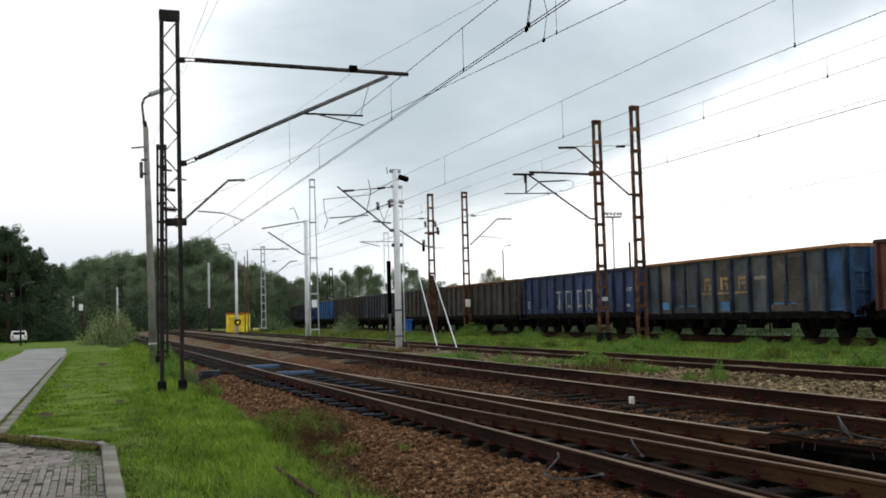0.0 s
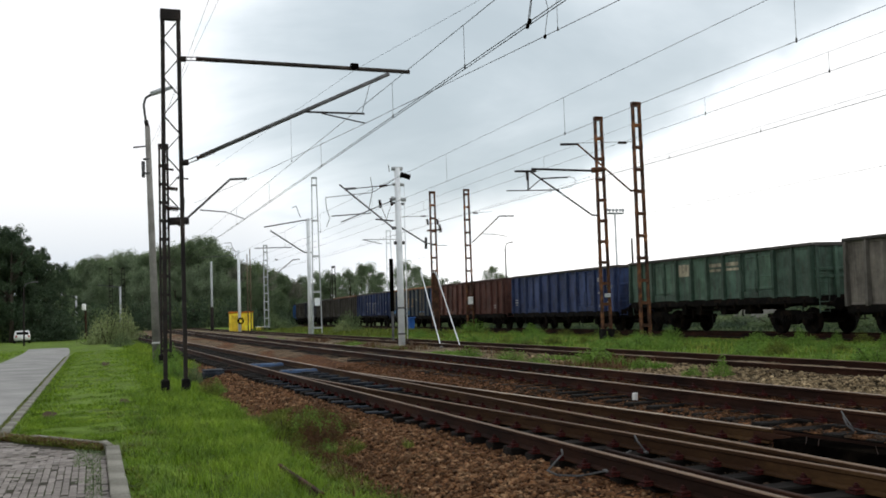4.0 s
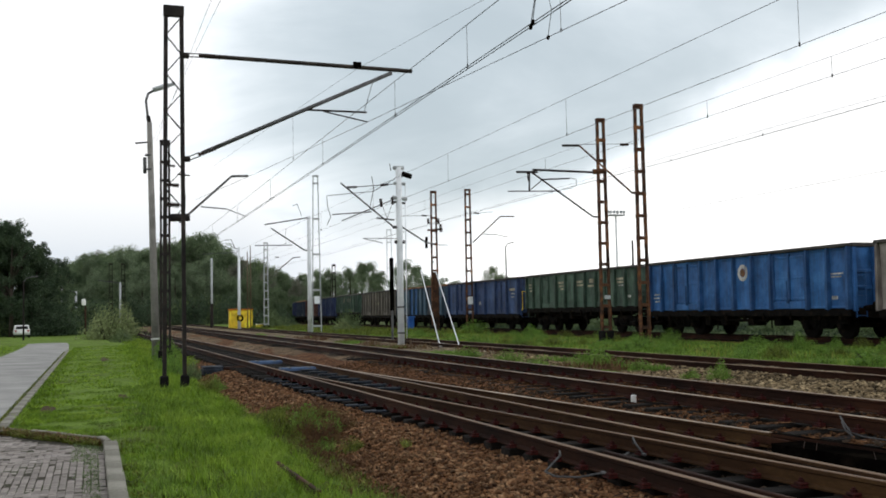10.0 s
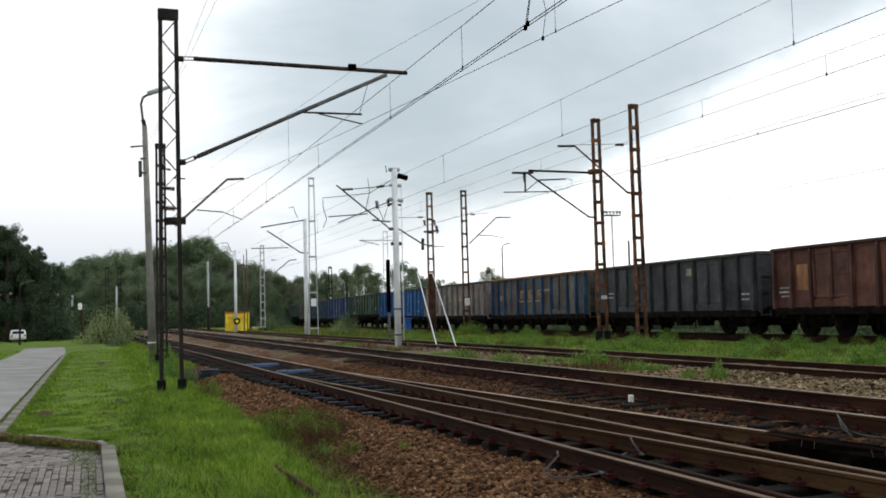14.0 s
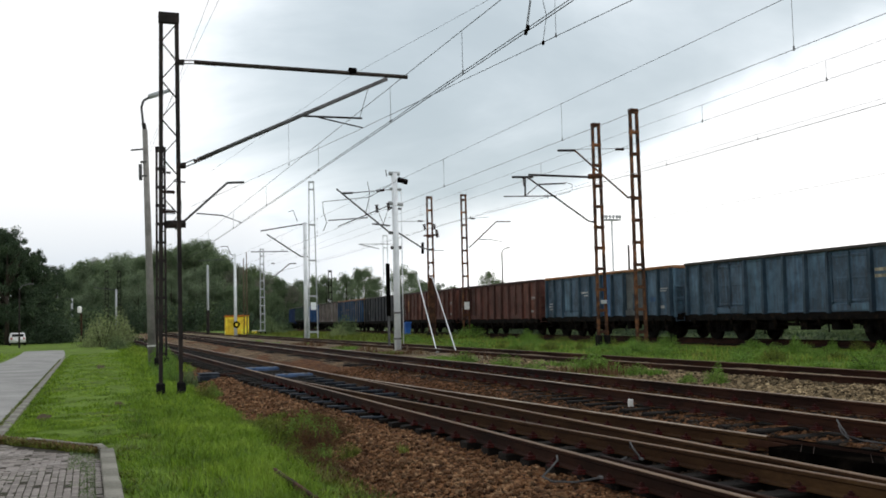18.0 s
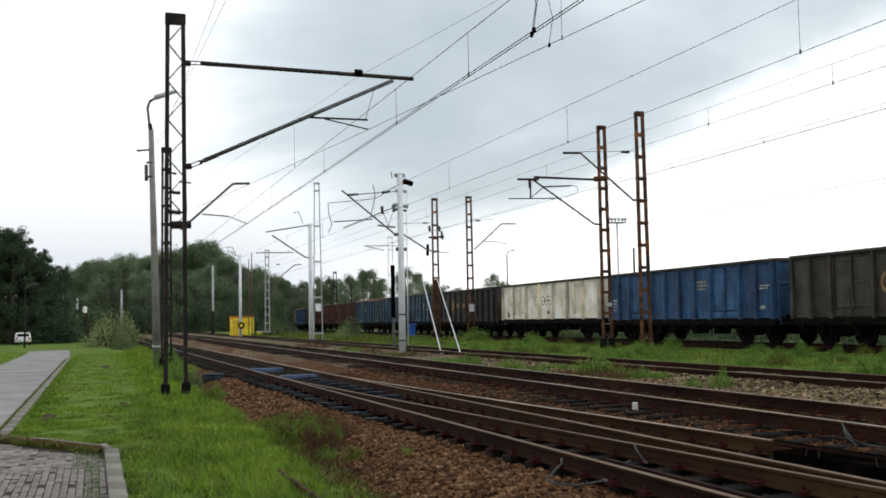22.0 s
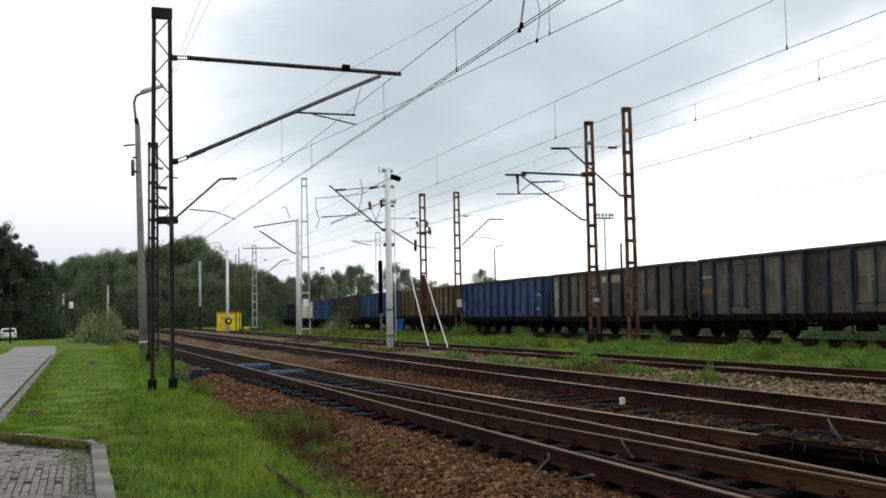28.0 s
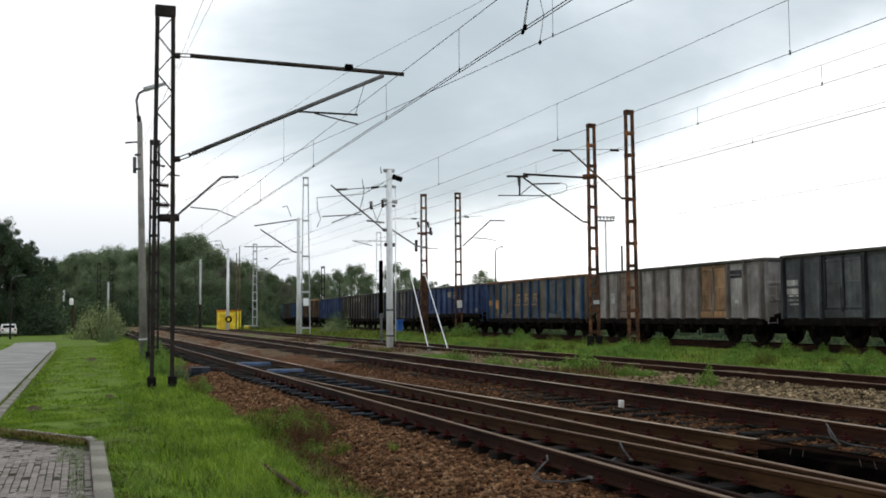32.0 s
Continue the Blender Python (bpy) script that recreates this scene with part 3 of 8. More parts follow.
def soil_patch(a0, u0, la, lu):
    """A worn patch of bare earth in the turf, ragged at its edge."""
    verts, faces, n = [(u0, a0, 0)], [], 20
    for ring in (0.5, 1.0):
        for i in range(n):
            ang = 2 * math.pi * i / n
            r = ring * (1 + 0.45 * noise.noise((a0 + 1.6 * math.cos(ang), u0 + 1.6 * math.sin(ang), 3.3)))
            verts.append((u0 + lu * r * math.sin(ang), a0 + la * r * math.cos(ang), 0))
    faces = [(0, 1 + i, 1 + (i + 1) % n) for i in range(n)] + [(1 + i, 1 + n + i, 1 + n + (i + 1) % n, 1 + (i + 1) % n) for i in range(n)]
    verts = [(x, y, ground_z(y, x) + 0.05 * noise.noise((y * 0.45, x * 0.8, 3.1)) * (0 if x < -0.5 else 1) + 0.012) for x, y, z in verts]
    ob = new("soil_patch", raw("soil_patch", verts, faces, M["soil"]))
    ob.matrix_world = place(0, 0)
    tagged(ob, "worn brown patch of bare earth in the grass verge", "bare soil", kind="structure")


BARE = ((20.3, -0.8, 0.8, 0.14), (22.6, 0.62, 0.6, 0.1), (46, 0.5, 2.4, 0.18))
for spot in BARE:
    soil_patch(*spot)
for spot in ((64, 17.6, 6.0, 1.0), (80, 18.5, 8.0, 1.3), (98, 19.0, 10.0, 1.5), (72, 20.6, 6.0, 0.7), (52, 16.6, 5.0, 0.5), (115, 20.0, 9.0, 1.8)):
    soil_patch(*spot)
ground()
ballast_bed()
road()


# ---- rails ----
def rail_mesh(name, line, z, top, w=0.072, web="rail_side"):
    """A flat-bottomed rail along (a, u) points; its head is the last strip of the profile."""
    prof = ((-0.07, -0.165), (-0.07, -0.15), (-0.012, -0.135), (-0.012, -0.05), (-w / 2, -0.036), (-w / 2, -0.006), (-w / 2 + 0.01, 0.0),
            (w / 2 - 0.01, 0.0), (w / 2, -0.006), (w / 2, -0.036), (0.012, -0.05), (0.012, -0.135), (0.07, -0.15), (0.07, -0.165))
    verts, faces, mats, n = [], [], [], len(prof)
    for a, u in line:
        verts += [(u + x, a, z + h) for x, h in prof]
    for i in range(len(line) - 1):
        for j in range(n - 1):
            faces.append((i * n + j, i * n + j + 1, (i + 1) * n + j + 1, (i + 1) * n + j))
            mats.append(1 if j in (5, 6, 7) else 0)
    faces += [tuple(range(n)), tuple(range((len(line) - 1) * n, len(line) * n))[::-1]]
    mats += [0, 0]
    me = raw(name, verts, faces, [M[web], top])
    me.polygons.foreach_set("material_index", mats)
    return me


STEPS = [-14 + 2 * i for i in range(20)] + [26 + 4 * i for i in range(20)] + [106, 126, 150, 180, 230]


def straight(f, lo=-14.0, hi=230.0):
    return [(lo, f(lo))] + [(a, f(a)) for a in STEPS if lo < a < hi] + [(hi, f(hi))]


def sleeper_mesh(length, name="sleeper"):
    return meshed(name, cube(-length / 2, length / 2, -0.125, 0.125, -0.16, 0.0, 0.015), M["sleeper"])


def sleepers(track, f, z, length, lo, hi, gap, far):
    me = sleeper_mesh(length)
    a, count = lo, 0
    while a < hi:
        part("sleeper", me, None, track, m=pose(f(a) + random.uniform(-0.03, 0.03), a, z - 0.168 + random.uniform(-0.008, 0.004), 0, random.uniform(-0.4, 0.4), random.uniform(-0.8, 0.8)))
        a += gap + random.uniform(-0.02, 0.02)
    bm = bmesh.new()
    while a < far:
        c = f(a)
        box(bm, c - length / 2, c + length / 2, a - 0.125, a + 0.125, z - 0.33, z - 0.168)
        a += gap
    rest = part("sleepers", bm, M["sleeper"], track)
    rest["kind"] = "stuff"


def clip_mesh():
    bm = cube(-0.06, 0.06, -0.06, 0.06, 0.0, 0.018)
    box(bm, -0.045, 0.045, -0.05, 0.05, 0.02, 0.045, 0.008)
    bar(bm, (0.0, 0, 0.0), (0.0, 0, 0.085), 0.016, 6)
    bar(bm, (0.0, 0, 0.045), (0.0, 0, 0.07), 0.028, 6)
    return meshed("rail_clip", bm, M["clip_red"])


def tracks():
    near = tagged(empty("railway_turnout", place(0, 0)), "turnout with rusty rails and polished heads on dark sleepers", "railway track", "tracks", "structure")
    part("rail", rail_mesh("rail", straight(left_rail), Z1, M["rail_dull"]), None, near)
    part("rail", rail_mesh("rail", straight(lambda a: left_rail(a) + 1.47, -14, 27), Z1, M["rail_dull"], web="rail_ochre_lit"), None, near)
    # right stock rail: follows the through line beyond the points, and swings off before them
    swing = lambda a: left_rail(a) + 1.50 + max(0.0, 24.5 - a) * (0.052 + 0.00075 * max(0.0, 24.5 - a))
    blade = lambda a: left_rail(a) + 0.045 + max(0.0, 24.0 - a) * (0.055 + 0.0008 * max(0.0, 24.0 - a))
    part("rail", rail_mesh("rail", straight(swing, 9.3), Z1, M["rail_top"], web="rail_ochre_lit"), None, near)
    # Black web and head: the rail's side shade is in its colour.
    part("rail", rail_mesh("rail", straight(swing, -14, 9.26), Z1, M["black"]), None, near, "black rail beyond a joint, side shade in its colour")
    part("fishplate", cube(swing(9.28) - 0.05, swing(9.28) - 0.02, 8.95, 9.6, Z1 - 0.13, Z1 - 0.05, 0.006), M["rail_side"], near)
    # boards added along the rail, coloured black as its side shade, under thin straps
    for k in range(4):
        a0, a1 = 1.95 + 1.72 * k, 3.63 + 1.72 * k
        bm = bmesh.new()
        for u0, u1, z0, z1 in ((-0.44, -0.05, -0.24, -0.035),):
            vs = [bm.verts.new((swing(a) + u, a, Z1 + z)) for z in (z0, z1) for a in (a0, a1) for u in (u0, u1)]
            for f in ((0, 2, 3, 1), (4, 5, 7, 6), (0, 1, 5, 4), (2, 6, 7, 3), (0, 4, 6, 2), (1, 3, 7, 5)):
                bm.faces.new([vs[q] for q in f])
        part("crossing_board", bm, M["black"], near, "black board along the rail, coloured as its deep shade")
        for off in (0.35, 0.52, 1.25, 1.42):
            a = a0 + off
            bm = bmesh.new()
            bar(bm, (swing(a) - 0.44, a - 0.22, Z1 - 0.033), (swing(a) - 0.06, a + 0.22, Z1 - 0.033), 0.004, 4)
            part("strap", bm, M["rail_side"], near)
    part("switch_blade", rail_mesh("switch_blade", straight(blade, -14, 25.5), Z1, M["rail_dull"], 0.06, "rail_ochre_lit"), None, near, "tapered switch rail with dull head")
    part("check_rail", rail_mesh("check_rail", [(a, left_rail(a) + 0.155) for a in (1, 4, 7.4, 8.9)], Z1, M["rail_side"], 0.06), None, near)
    sleepers(near, lambda a: left_rail(a) + (0.735 if a > 26 else 0.735 + 0.028 * (26 - a)), Z1, 2.62, 2.0, 80, 0.575, 150)
    second = tagged(empty("railway_track", place(0, 0)), "straight track with rusty rails and dark sleepers in brown ballast", "railway track", "tracks", "structure")
    for off in (0.0, 1.52):
        part("rail", rail_mesh("rail", straight(lambda a: second_rail(a) + off), Z2, M["rail_top"]), None, second)
    sleepers(second, lambda a: second_rail(a) + 0.76, Z2 - 0.035, 2.6, 2.0, 80, 0.62, 150)
    third = tagged(empty("railway_track", place(0, 0)), "siding track with dull brown rails beside tall grass", "railway track", "tracks", "structure")
    for off in (0.0, 1.507):
        part("rail", rail_mesh("rail", straight(lambda a: 12.75 + 0.006 * a + off), Z3, M["rail_dull"]), None, third)
    sleepers(third, lambda a: 13.5 + 0.006 * a, Z3, 2.6, 6.0, 46, 0.66, 120)
    clips = clip_mesh()
    for track, f, z, count, sides in ((near, left_rail, Z1, 44, (-0.1, 0.1)), (second, second_rail, Z2, 44, (-0.1, 0.1)), (near, blade, Z1, 36, (-0.09,)), (near, swing, Z1, 36, (-0.09,)),
                                      (near, lambda a: left_rail(a) + 1.47, Z1, 36, (-0.09,)), (second, lambda a: second_rail(a) + 1.52, Z2, 44, (-0.1,))):
        for i in range(count):
            a = 2.0 + 0.575 * i if track is near else 2.0 + 0.62 * i
            for side in sides:
                part("rail_clip", clips, None, track, m=pose(f(a) + side, a, z - 0.165))


tracks()


# ---- the line the goods train runs on ----
def train_line():
    """Places and headings every metre of the siding curve, from 560 m behind to 640 m ahead."""
    rows = {}
    for sign in (1, -1):
        x, y, h, s = 12.872, 37.89, 0.3182, 0
        rows[0] = (x, y, h)
        while abs(s) < 640:
            bend = 0.00056 if 0 <= s < 25 else -0.00105 if 25 <= s < 120 else -0.0062 if 120 <= s < 190 else 0.0
            if sign < 0:
                bend = 0.0
            x, y, s = x - sign * math.sin(h), y + sign * math.cos(h), s + sign
            h += bend
            rows[s] = (x, y, h)
    return rows


LINE = train_line()


def on_line(s, off=0.0, z=0.0):
    i = math.floor(s)
    t = s - i
    (x0, y0, h0), (x1, y1, h1) = LINE[i], LINE[i + 1]
    h = h0 + (h1 - h0) * t
    return Matrix.Translation((x0 + (x1 - x0) * t, y0 + (y1 - y0) * t, z)) @ Matrix.Rotation(h, 4, "Z") @ Matrix.Translation((off, 0, 0))


def sweep(name, prof, steps, material):
    verts, faces, n = [], [], len(prof)
    for s in steps:
        m = on_line(s)
        verts += [tuple(m @ Vector((x, 0, z))) for x, z in prof]
    for i in range(len(steps) - 1):
        for j in range(n - 1):
            faces.append((i * n + j, i * n + j + 1, (i + 1) * n + j + 1, (i + 1) * n + j))
    return raw(name, verts, faces, material)


def goods_line():
    steps = list(range(-120, 300, 3))
    bed = new("ballast_bed", sweep("ballast_bed", ((-2.6, -0.42), (-1.7, -0.2), (1.7, -0.2), (2.6, -0.42)), steps, M["ballast"]))
    tagged(bed, "brown ballast bed under the goods train", "ballast", kind="structure")
    track = tagged(empty("railway_track"), "curving goods track with dark rails under the train", "railway track", "tracks", "structure")
    for x in (-0.755, 0.755):
        prof = ((x - 0.07, -0.165), (x - 0.012, -0.14), (x - 0.012, -0.05), (x - 0.036, -0.03), (x - 0.036, 0.0), (x + 0.036, 0.0), (x + 0.036, -0.03), (x + 0.012, -0.05), (x + 0.012, -0.14), (x + 0.07, -0.165))
        part("rail", sweep("rail", prof, steps, M["rail_side"]), None, track)
    bm = bmesh.new()
    for i in range(-60, 260):
        m = on_line(i * 0.65)
        made = len(bm.verts)
        box(bm, -1.3, 1.3, -0.12, 0.12, -0.3, -0.17)
        bm.verts.ensure_lookup_table()
        bmesh.ops.transform(bm, matrix=m, verts=bm.verts[made:])
    part("sleepers", bm, M["sleeper"], track)["kind"] = "stuff"


goods_line()


# ---- goods wagons ----
BLUE, DEEP_BLUE, FADED_BLUE = (0.018, 0.076, 0.185), (0.018, 0.037, 0.115), (0.05, 0.10, 0.155)
PAINTS = {
    "blue": paint("blue_wagon_paint", BLUE), "deep_blue": paint("deep_blue_wagon_paint", DEEP_BLUE), "bright_blue": paint("bright_blue_wagon_paint", (0.018, 0.096, 0.275), wear=0.35, spread=0.2),
    "faded_blue": paint("faded_blue_wagon_paint", FADED_BLUE, spread=0.4), "green": paint("green_wagon_paint", (0.05, 0.098, 0.072)), "dark_green": paint("dark_green_wagon_paint", (0.035, 0.05, 0.04)),
    "navy": paint("navy_blue_wagon_paint", (0.02, 0.052, 0.15)), "red": paint("oxide_red_wagon_paint", (0.092, 0.029, 0.02), rust=(0.15, 0.05, 0.022), spread=0.35), "grey": paint("grey_wagon_paint", (0.125, 0.112, 0.096), spread=0.3), "pale_grey": paint("pale_grey_wagon_paint", (0.2, 0.182, 0.178), dirt=(0.09, 0.075, 0.065), wear=0.5, spread=0.15),
    "slate": paint("dark_slate_wagon_paint", (0.034, 0.039, 0.05), spread=0.4), "black": paint("black_wagon_paint", (0.032, 0.029, 0.028), spread=0.3), "white": paint("dirty_white_wagon_paint", (0.86, 0.8, 0.68), dirt=(0.52, 0.43, 0.3), wear=0.35, spread=0.05),
    "brown": paint("ochre_brown_wagon_paint", (0.12, 0.075, 0.036), spread=0.25), "olive": paint("dark_olive_wagon_paint", (0.036, 0.032, 0.026), spread=0.45),
    "rim_rust": paint("rust_orange_rim", (0.23, 0.105, 0.045), wear=0.3), "rim_grey": paint("grimy_dark_rim", (0.04, 0.037, 0.035), wear=0.45), "cream": paint("cream_lettering", (0.34, 0.30, 0.215), wear=0.75, spread=0.1),
    "sky_blue": paint("light_blue_patch", (0.08, 0.22, 0.42), wear=0.2), "ochre": paint("ochre_lettering", (0.33, 0.2, 0.085), wear=0.6, spread=0.1), "chalk": paint("white_stencil", (0.40, 0.40, 0.39), wear=0.75, spread=0.1),
    # Grey, black, brown and faded-blue posts: side shade darkens the colour.
    "post_white": paint("stained_white_post", (0.6, 0.53, 0.42), dirt=(0.2, 0.16, 0.11), wear=0.5), "post_grey": paint("grimy_shaded_grey_post", (0.03, 0.029, 0.028), wear=0.25, spread=0.15), "post_red": paint("grimy_shaded_red_post", (0.045, 0.017, 0.014), wear=0.25, spread=0.15),
    "post_blue": paint("grimy_shaded_blue_post", (0.012, 0.024, 0.048), wear=0.25, spread=0.15), "post_dark": paint("grimy_shaded_black_post", (0.012, 0.012, 0.013), wear=0.25, spread=0.15), "post_brown": paint("grimy_shaded_brown_post", (0.06, 0.036, 0.018), wear=0.25, spread=0.15),
    "post_faded": paint("grimy_shaded_faded_blue_post", (0.026, 0.055, 0.085), wear=0.3, spread=0.15), "worn_slate": paint("worn_slate_wagon_paint", (0.058, 0.068, 0.075), spread=0.3), "silver": paint("silver_grey_wagon_paint", (0.26, 0.25, 0.25), dirt=(0.1, 0.075, 0.06), wear=0.55, spread=0.15), "blush": paint("rust_washed_wagon_paint", (0.25, 0.185, 0.145), wear=0.6), "tan": paint("rusty_tan_wagon_paint", (0.27, 0.155, 0.075), wear=0.6), "dun": paint("grimy_dun_wagon_paint", (0.083, 0.072, 0.058), spread=0.35), "faint": paint("faded_grey_stencil", (0.5, 0.46, 0.42), wear=0.5, spread=0.1), "orange": paint("orange_patch", (0.34, 0.16, 0.05), wear=0.3),
}
# Body paints at about 0.7: the posts' side shade is in their colour.
for key, colour in dict(navy=(0.014, 0.036, 0.105), deep=(0.011, 0.024, 0.078), mid=(0.012, 0.05, 0.125), slate=(0.017, 0.02, 0.027), moss=(0.03, 0.06, 0.043), oxide=(0.062, 0.021, 0.017), stone=(0.085, 0.077, 0.067), ash=(0.15, 0.13, 0.12), bright=(0.012, 0.068, 0.2), dun=(0.036, 0.031, 0.026)).items():
    PAINTS["rib_" + key] = paint("grimy_shaded_" + key + "_post", colour, wear=0.35, spread=0.15)
POSTS = dict(white="post_white", grey="rib_stone", pale_grey="rib_ash", red="rib_oxide", green="rib_moss", dark_green="rib_moss", blue="rib_mid", deep_blue="rib_deep", navy="rib_navy", bright_blue="rib_bright",
             faded_blue="post_faded", silver="rib_ash", slate="rib_slate", worn_slate="rib_slate", dun="rib_dun", black="post_dark", olive="rib_dun", brown="post_brown")
MESHES = {}
ROLLING = []


def shared(key, build):
    if key not in MESHES:
        MESHES[key] = build()
    return MESHES[key]


HALF = 6.4
BAYS_SEVEN = ((1.82, 0), (1.84, 1), (1.82, 0), (1.84, 0), (1.82, 0), (1.84, 1), (1.82, 0))
BAYS_TEN = ((1.05, 0), (1.05, 0), (2.0, 1), (1.16, 0), (1.16, 0), (1.16, 0), (1.16, 0), (2.0, 1), (1.05, 0), (1.01, 0))


def extruded(bm, prof, y0, y1):
    """A closed (x, z) outline drawn out along y."""
    r0, r1 = [bm.verts.new((x, y0, z)) for x, z in prof], [bm.verts.new((x, y1, z)) for x, z in prof]
    n = len(prof)
    for i in range(n):
        bm.faces.new((r0[i], r0[(i + 1) % n], r1[(i + 1) % n], r1[i]))
    bm.faces.new(r0[::-1])
    bm.faces.new(r1)
    bmesh.ops.recalc_face_normals(bm, faces=bm.faces)
    return bm


def panel_mesh(width, door, material, low):
    """One bay of the side: a pressed sheet with turned edges; a door bay also has a lower flap."""
    w = width / 2
    if door:
        prof = ((0.035, low), (-0.03, low), (-0.03, low + 0.24), (0.0, low + 0.27), (0.0, 3.06), (0.035, 3.06))
    else:
        prof = ((0.035, low), (-0.02, low), (-0.02, low + 0.05), (0.0, low + 0.07), (0.0, 2.96), (-0.015, 2.98), (-0.015, 3.06), (0.035, 3.06))
    return meshed("door_bay" if door else "side_panel", extruded(bmesh.new(), prof, -w, w), material)


def leaf_mesh(width, material, low):
    """A door leaf with turned edges and one shallow pressed rib."""
    prof = [(0.0, low + 0.32), (-0.04, low + 0.32), (-0.04, low + 0.38), (-0.02, low + 0.40)]
    for z in (2.1,):
        prof += [(-0.02, z), (-0.028, z + 0.02), (-0.028, z + 0.06), (-0.02, z + 0.08)]
    prof += [(-0.02, 2.82), (-0.04, 2.84), (-0.04, 2.9), (0.0, 2.92)]
    return meshed("door_leaf", extruded(bmesh.new(), prof, -width / 2, width / 2), material)


def post_mesh(material, low):
    """A tapering hat-section stanchion."""
    prof = ((low - 0.04, 0.08, 0.165), (low + 0.35, 0.08, 0.155), (2.95, 0.065, 0.12), (3.07, 0.06, 0.1))
    bm = bmesh.new()
    rings = []
    for z, hw, d in prof:
        rings.append([bm.verts.new(p) for p in ((0.02, -hw, z), (-d, -hw * 0.7, z), (-d, hw * 0.7, z), (0.02, hw, z))])
    for a, b in zip(rings, rings[1:]):
        for i in range(4):
            bm.faces.new((a[i], a[(i + 1) % 4], b[(i + 1) % 4], b[i]))
    bm.faces.new(rings[0][::-1])
    bm.faces.new(rings[-1])
    return meshed("post", bm, material)


def far_wall_mesh(material, low):
    """The side away from the road, one folded sheet."""
    prof = []
    for i in range(8):
        y = -HALF + 0.06 + i * (2 * HALF - 0.12) / 7
        prof += [(1.42, y - 0.06), (1.48, y - 0.05), (1.48, y + 0.05), (1.42, y + 0.06)]
    prof += [(1.38, HALF), (1.38, -HALF)]
    bm = bmesh.new()
    r0, r1 = [bm.verts.new((x, y, low - 0.1)) for x, y in prof], [bm.verts.new((x, y, 3.06)) for x, y in prof]
    n = len(prof)
    for i in range(n):
        bm.faces.new((r0[i], r0[(i + 1) % n], r1[(i + 1) % n], r1[i]))
    bm.faces.new(r0[::-1])
    bm.faces.new(r1)
    bmesh.ops.recalc_face_normals(bm, faces=bm.faces)
    return meshed("side_wall", bm, material)


def end_wall_mesh(material, low):
    prof = [(-0.03, low), (0.03, low), (0.03, low + 0.6), (0.07, low + 0.62), (0.07, low + 0.7), (0.03, low + 0.72), (0.03, 2.2), (0.07, 2.22), (0.07, 2.3), (0.03, 2.32), (0.03, 3.06), (-0.03, 3.06)]
    bm = bmesh.new()
    r0, r1 = [bm.verts.new((-1.38, y, z)) for y, z in prof], [bm.verts.new((1.38, y, z)) for y, z in prof]
    n = len(prof)
    for i in range(n):
        bm.faces.new((r0[i], r0[(i + 1) % n], r1[(i + 1) % n], r1[i]))
    bm.faces.new(r0[::-1])
    bm.faces.new(r1)
    bmesh.ops.recalc_face_normals(bm, faces=bm.faces)
    return meshed("end_wall", bm, material)


def rim_mesh(material):
    bm = cube(-1.52, -1.36, -HALF - 0.06, HALF + 0.06, 3.06, 3.18, 0.03)
    box(bm, 1.36, 1.52, -HALF - 0.06, HALF + 0.06, 3.06, 3.18, 0.03)
    for s in (-1, 1):
        y = s * HALF
        box(bm, -1.36, 1.36, y - 0.06, y + 0.06, 3.05, 3.19, 0.02)
    return meshed("top_rim", bm, material)


def underframe_mesh(low):
    bm = cube(-1.45, -1.30, -HALF, HALF, low - 0.26, low)
    box(bm, 1.30, 1.40, -HALF, HALF, low - 0.2, low)
    box(bm, -0.25, 0.25, -HALF - 0.1, HALF + 0.1, low - 0.36, low)
    box(bm, -1.36, 1.36, -HALF, HALF, low - 0.03, low + 0.04)
    for s in (-1, 1):
        box(bm, -1.25, 1.25, s * HALF - 0.08, s * HALF + 0.08, low - 0.34, low)
        box(bm, -1.1, 1.1, s * 4.5 - 0.3, s * 4.5 + 0.3, low - 0.3, low)
    # trussed middle sills, brake cylinder and rigging
    for x in (-1.1, 1.1):
        bar(bm, (x, -3.0, low - 0.1), (x, -1.4, low - 0.42), 0.06, 4)
        bar(bm, (x, -1.4, low - 0.42), (x, 1.4, low - 0.42), 0.06, 4)
        bar(bm, (x, 1.4, low - 0.42), (x, 3.0, low - 0.1), 0.06, 4)
    box(bm, -1.0, 1.0, -2.6, 2.6, low - 0.34, low - 0.02)
    for y in (-2.2, -0.6, 1.2, 2.3):
        box(bm, -1.2, -0.6, y - 0.2, y + 0.2, low - 0.62, low - 0.2, 0.03)
    bar(bm, (-0.7, -0.9, low - 0.36), (-0.7, -0.2, low - 0.36), 0.17, 10)
    bar(bm, (-1.2, 1.6, low - 0.42), (-1.2, 1.6, low - 0.78), 0.03, 5)
    bar(bm, (-1.2, -1.9, low - 0.2), (-1.2, -1.9, low - 0.7), 0.03, 5)
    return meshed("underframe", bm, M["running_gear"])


def sill_bracket_mesh():
    """A hanging hinge lug with its pin, below the side sill."""
    bm = bmesh.new()
    extruded(bm, ((0.06, 0.1), (-0.05, 0.1), (-0.05, -0.02), (0.0, -0.16), (0.06, -0.16)), -0.05, 0.05)
    bar(bm, (-0.06, -0.11, 0.02), (-0.06, 0.11, 0.02), 0.022, 6)
    return meshed("sill_bracket", bm, M["running_gear"])


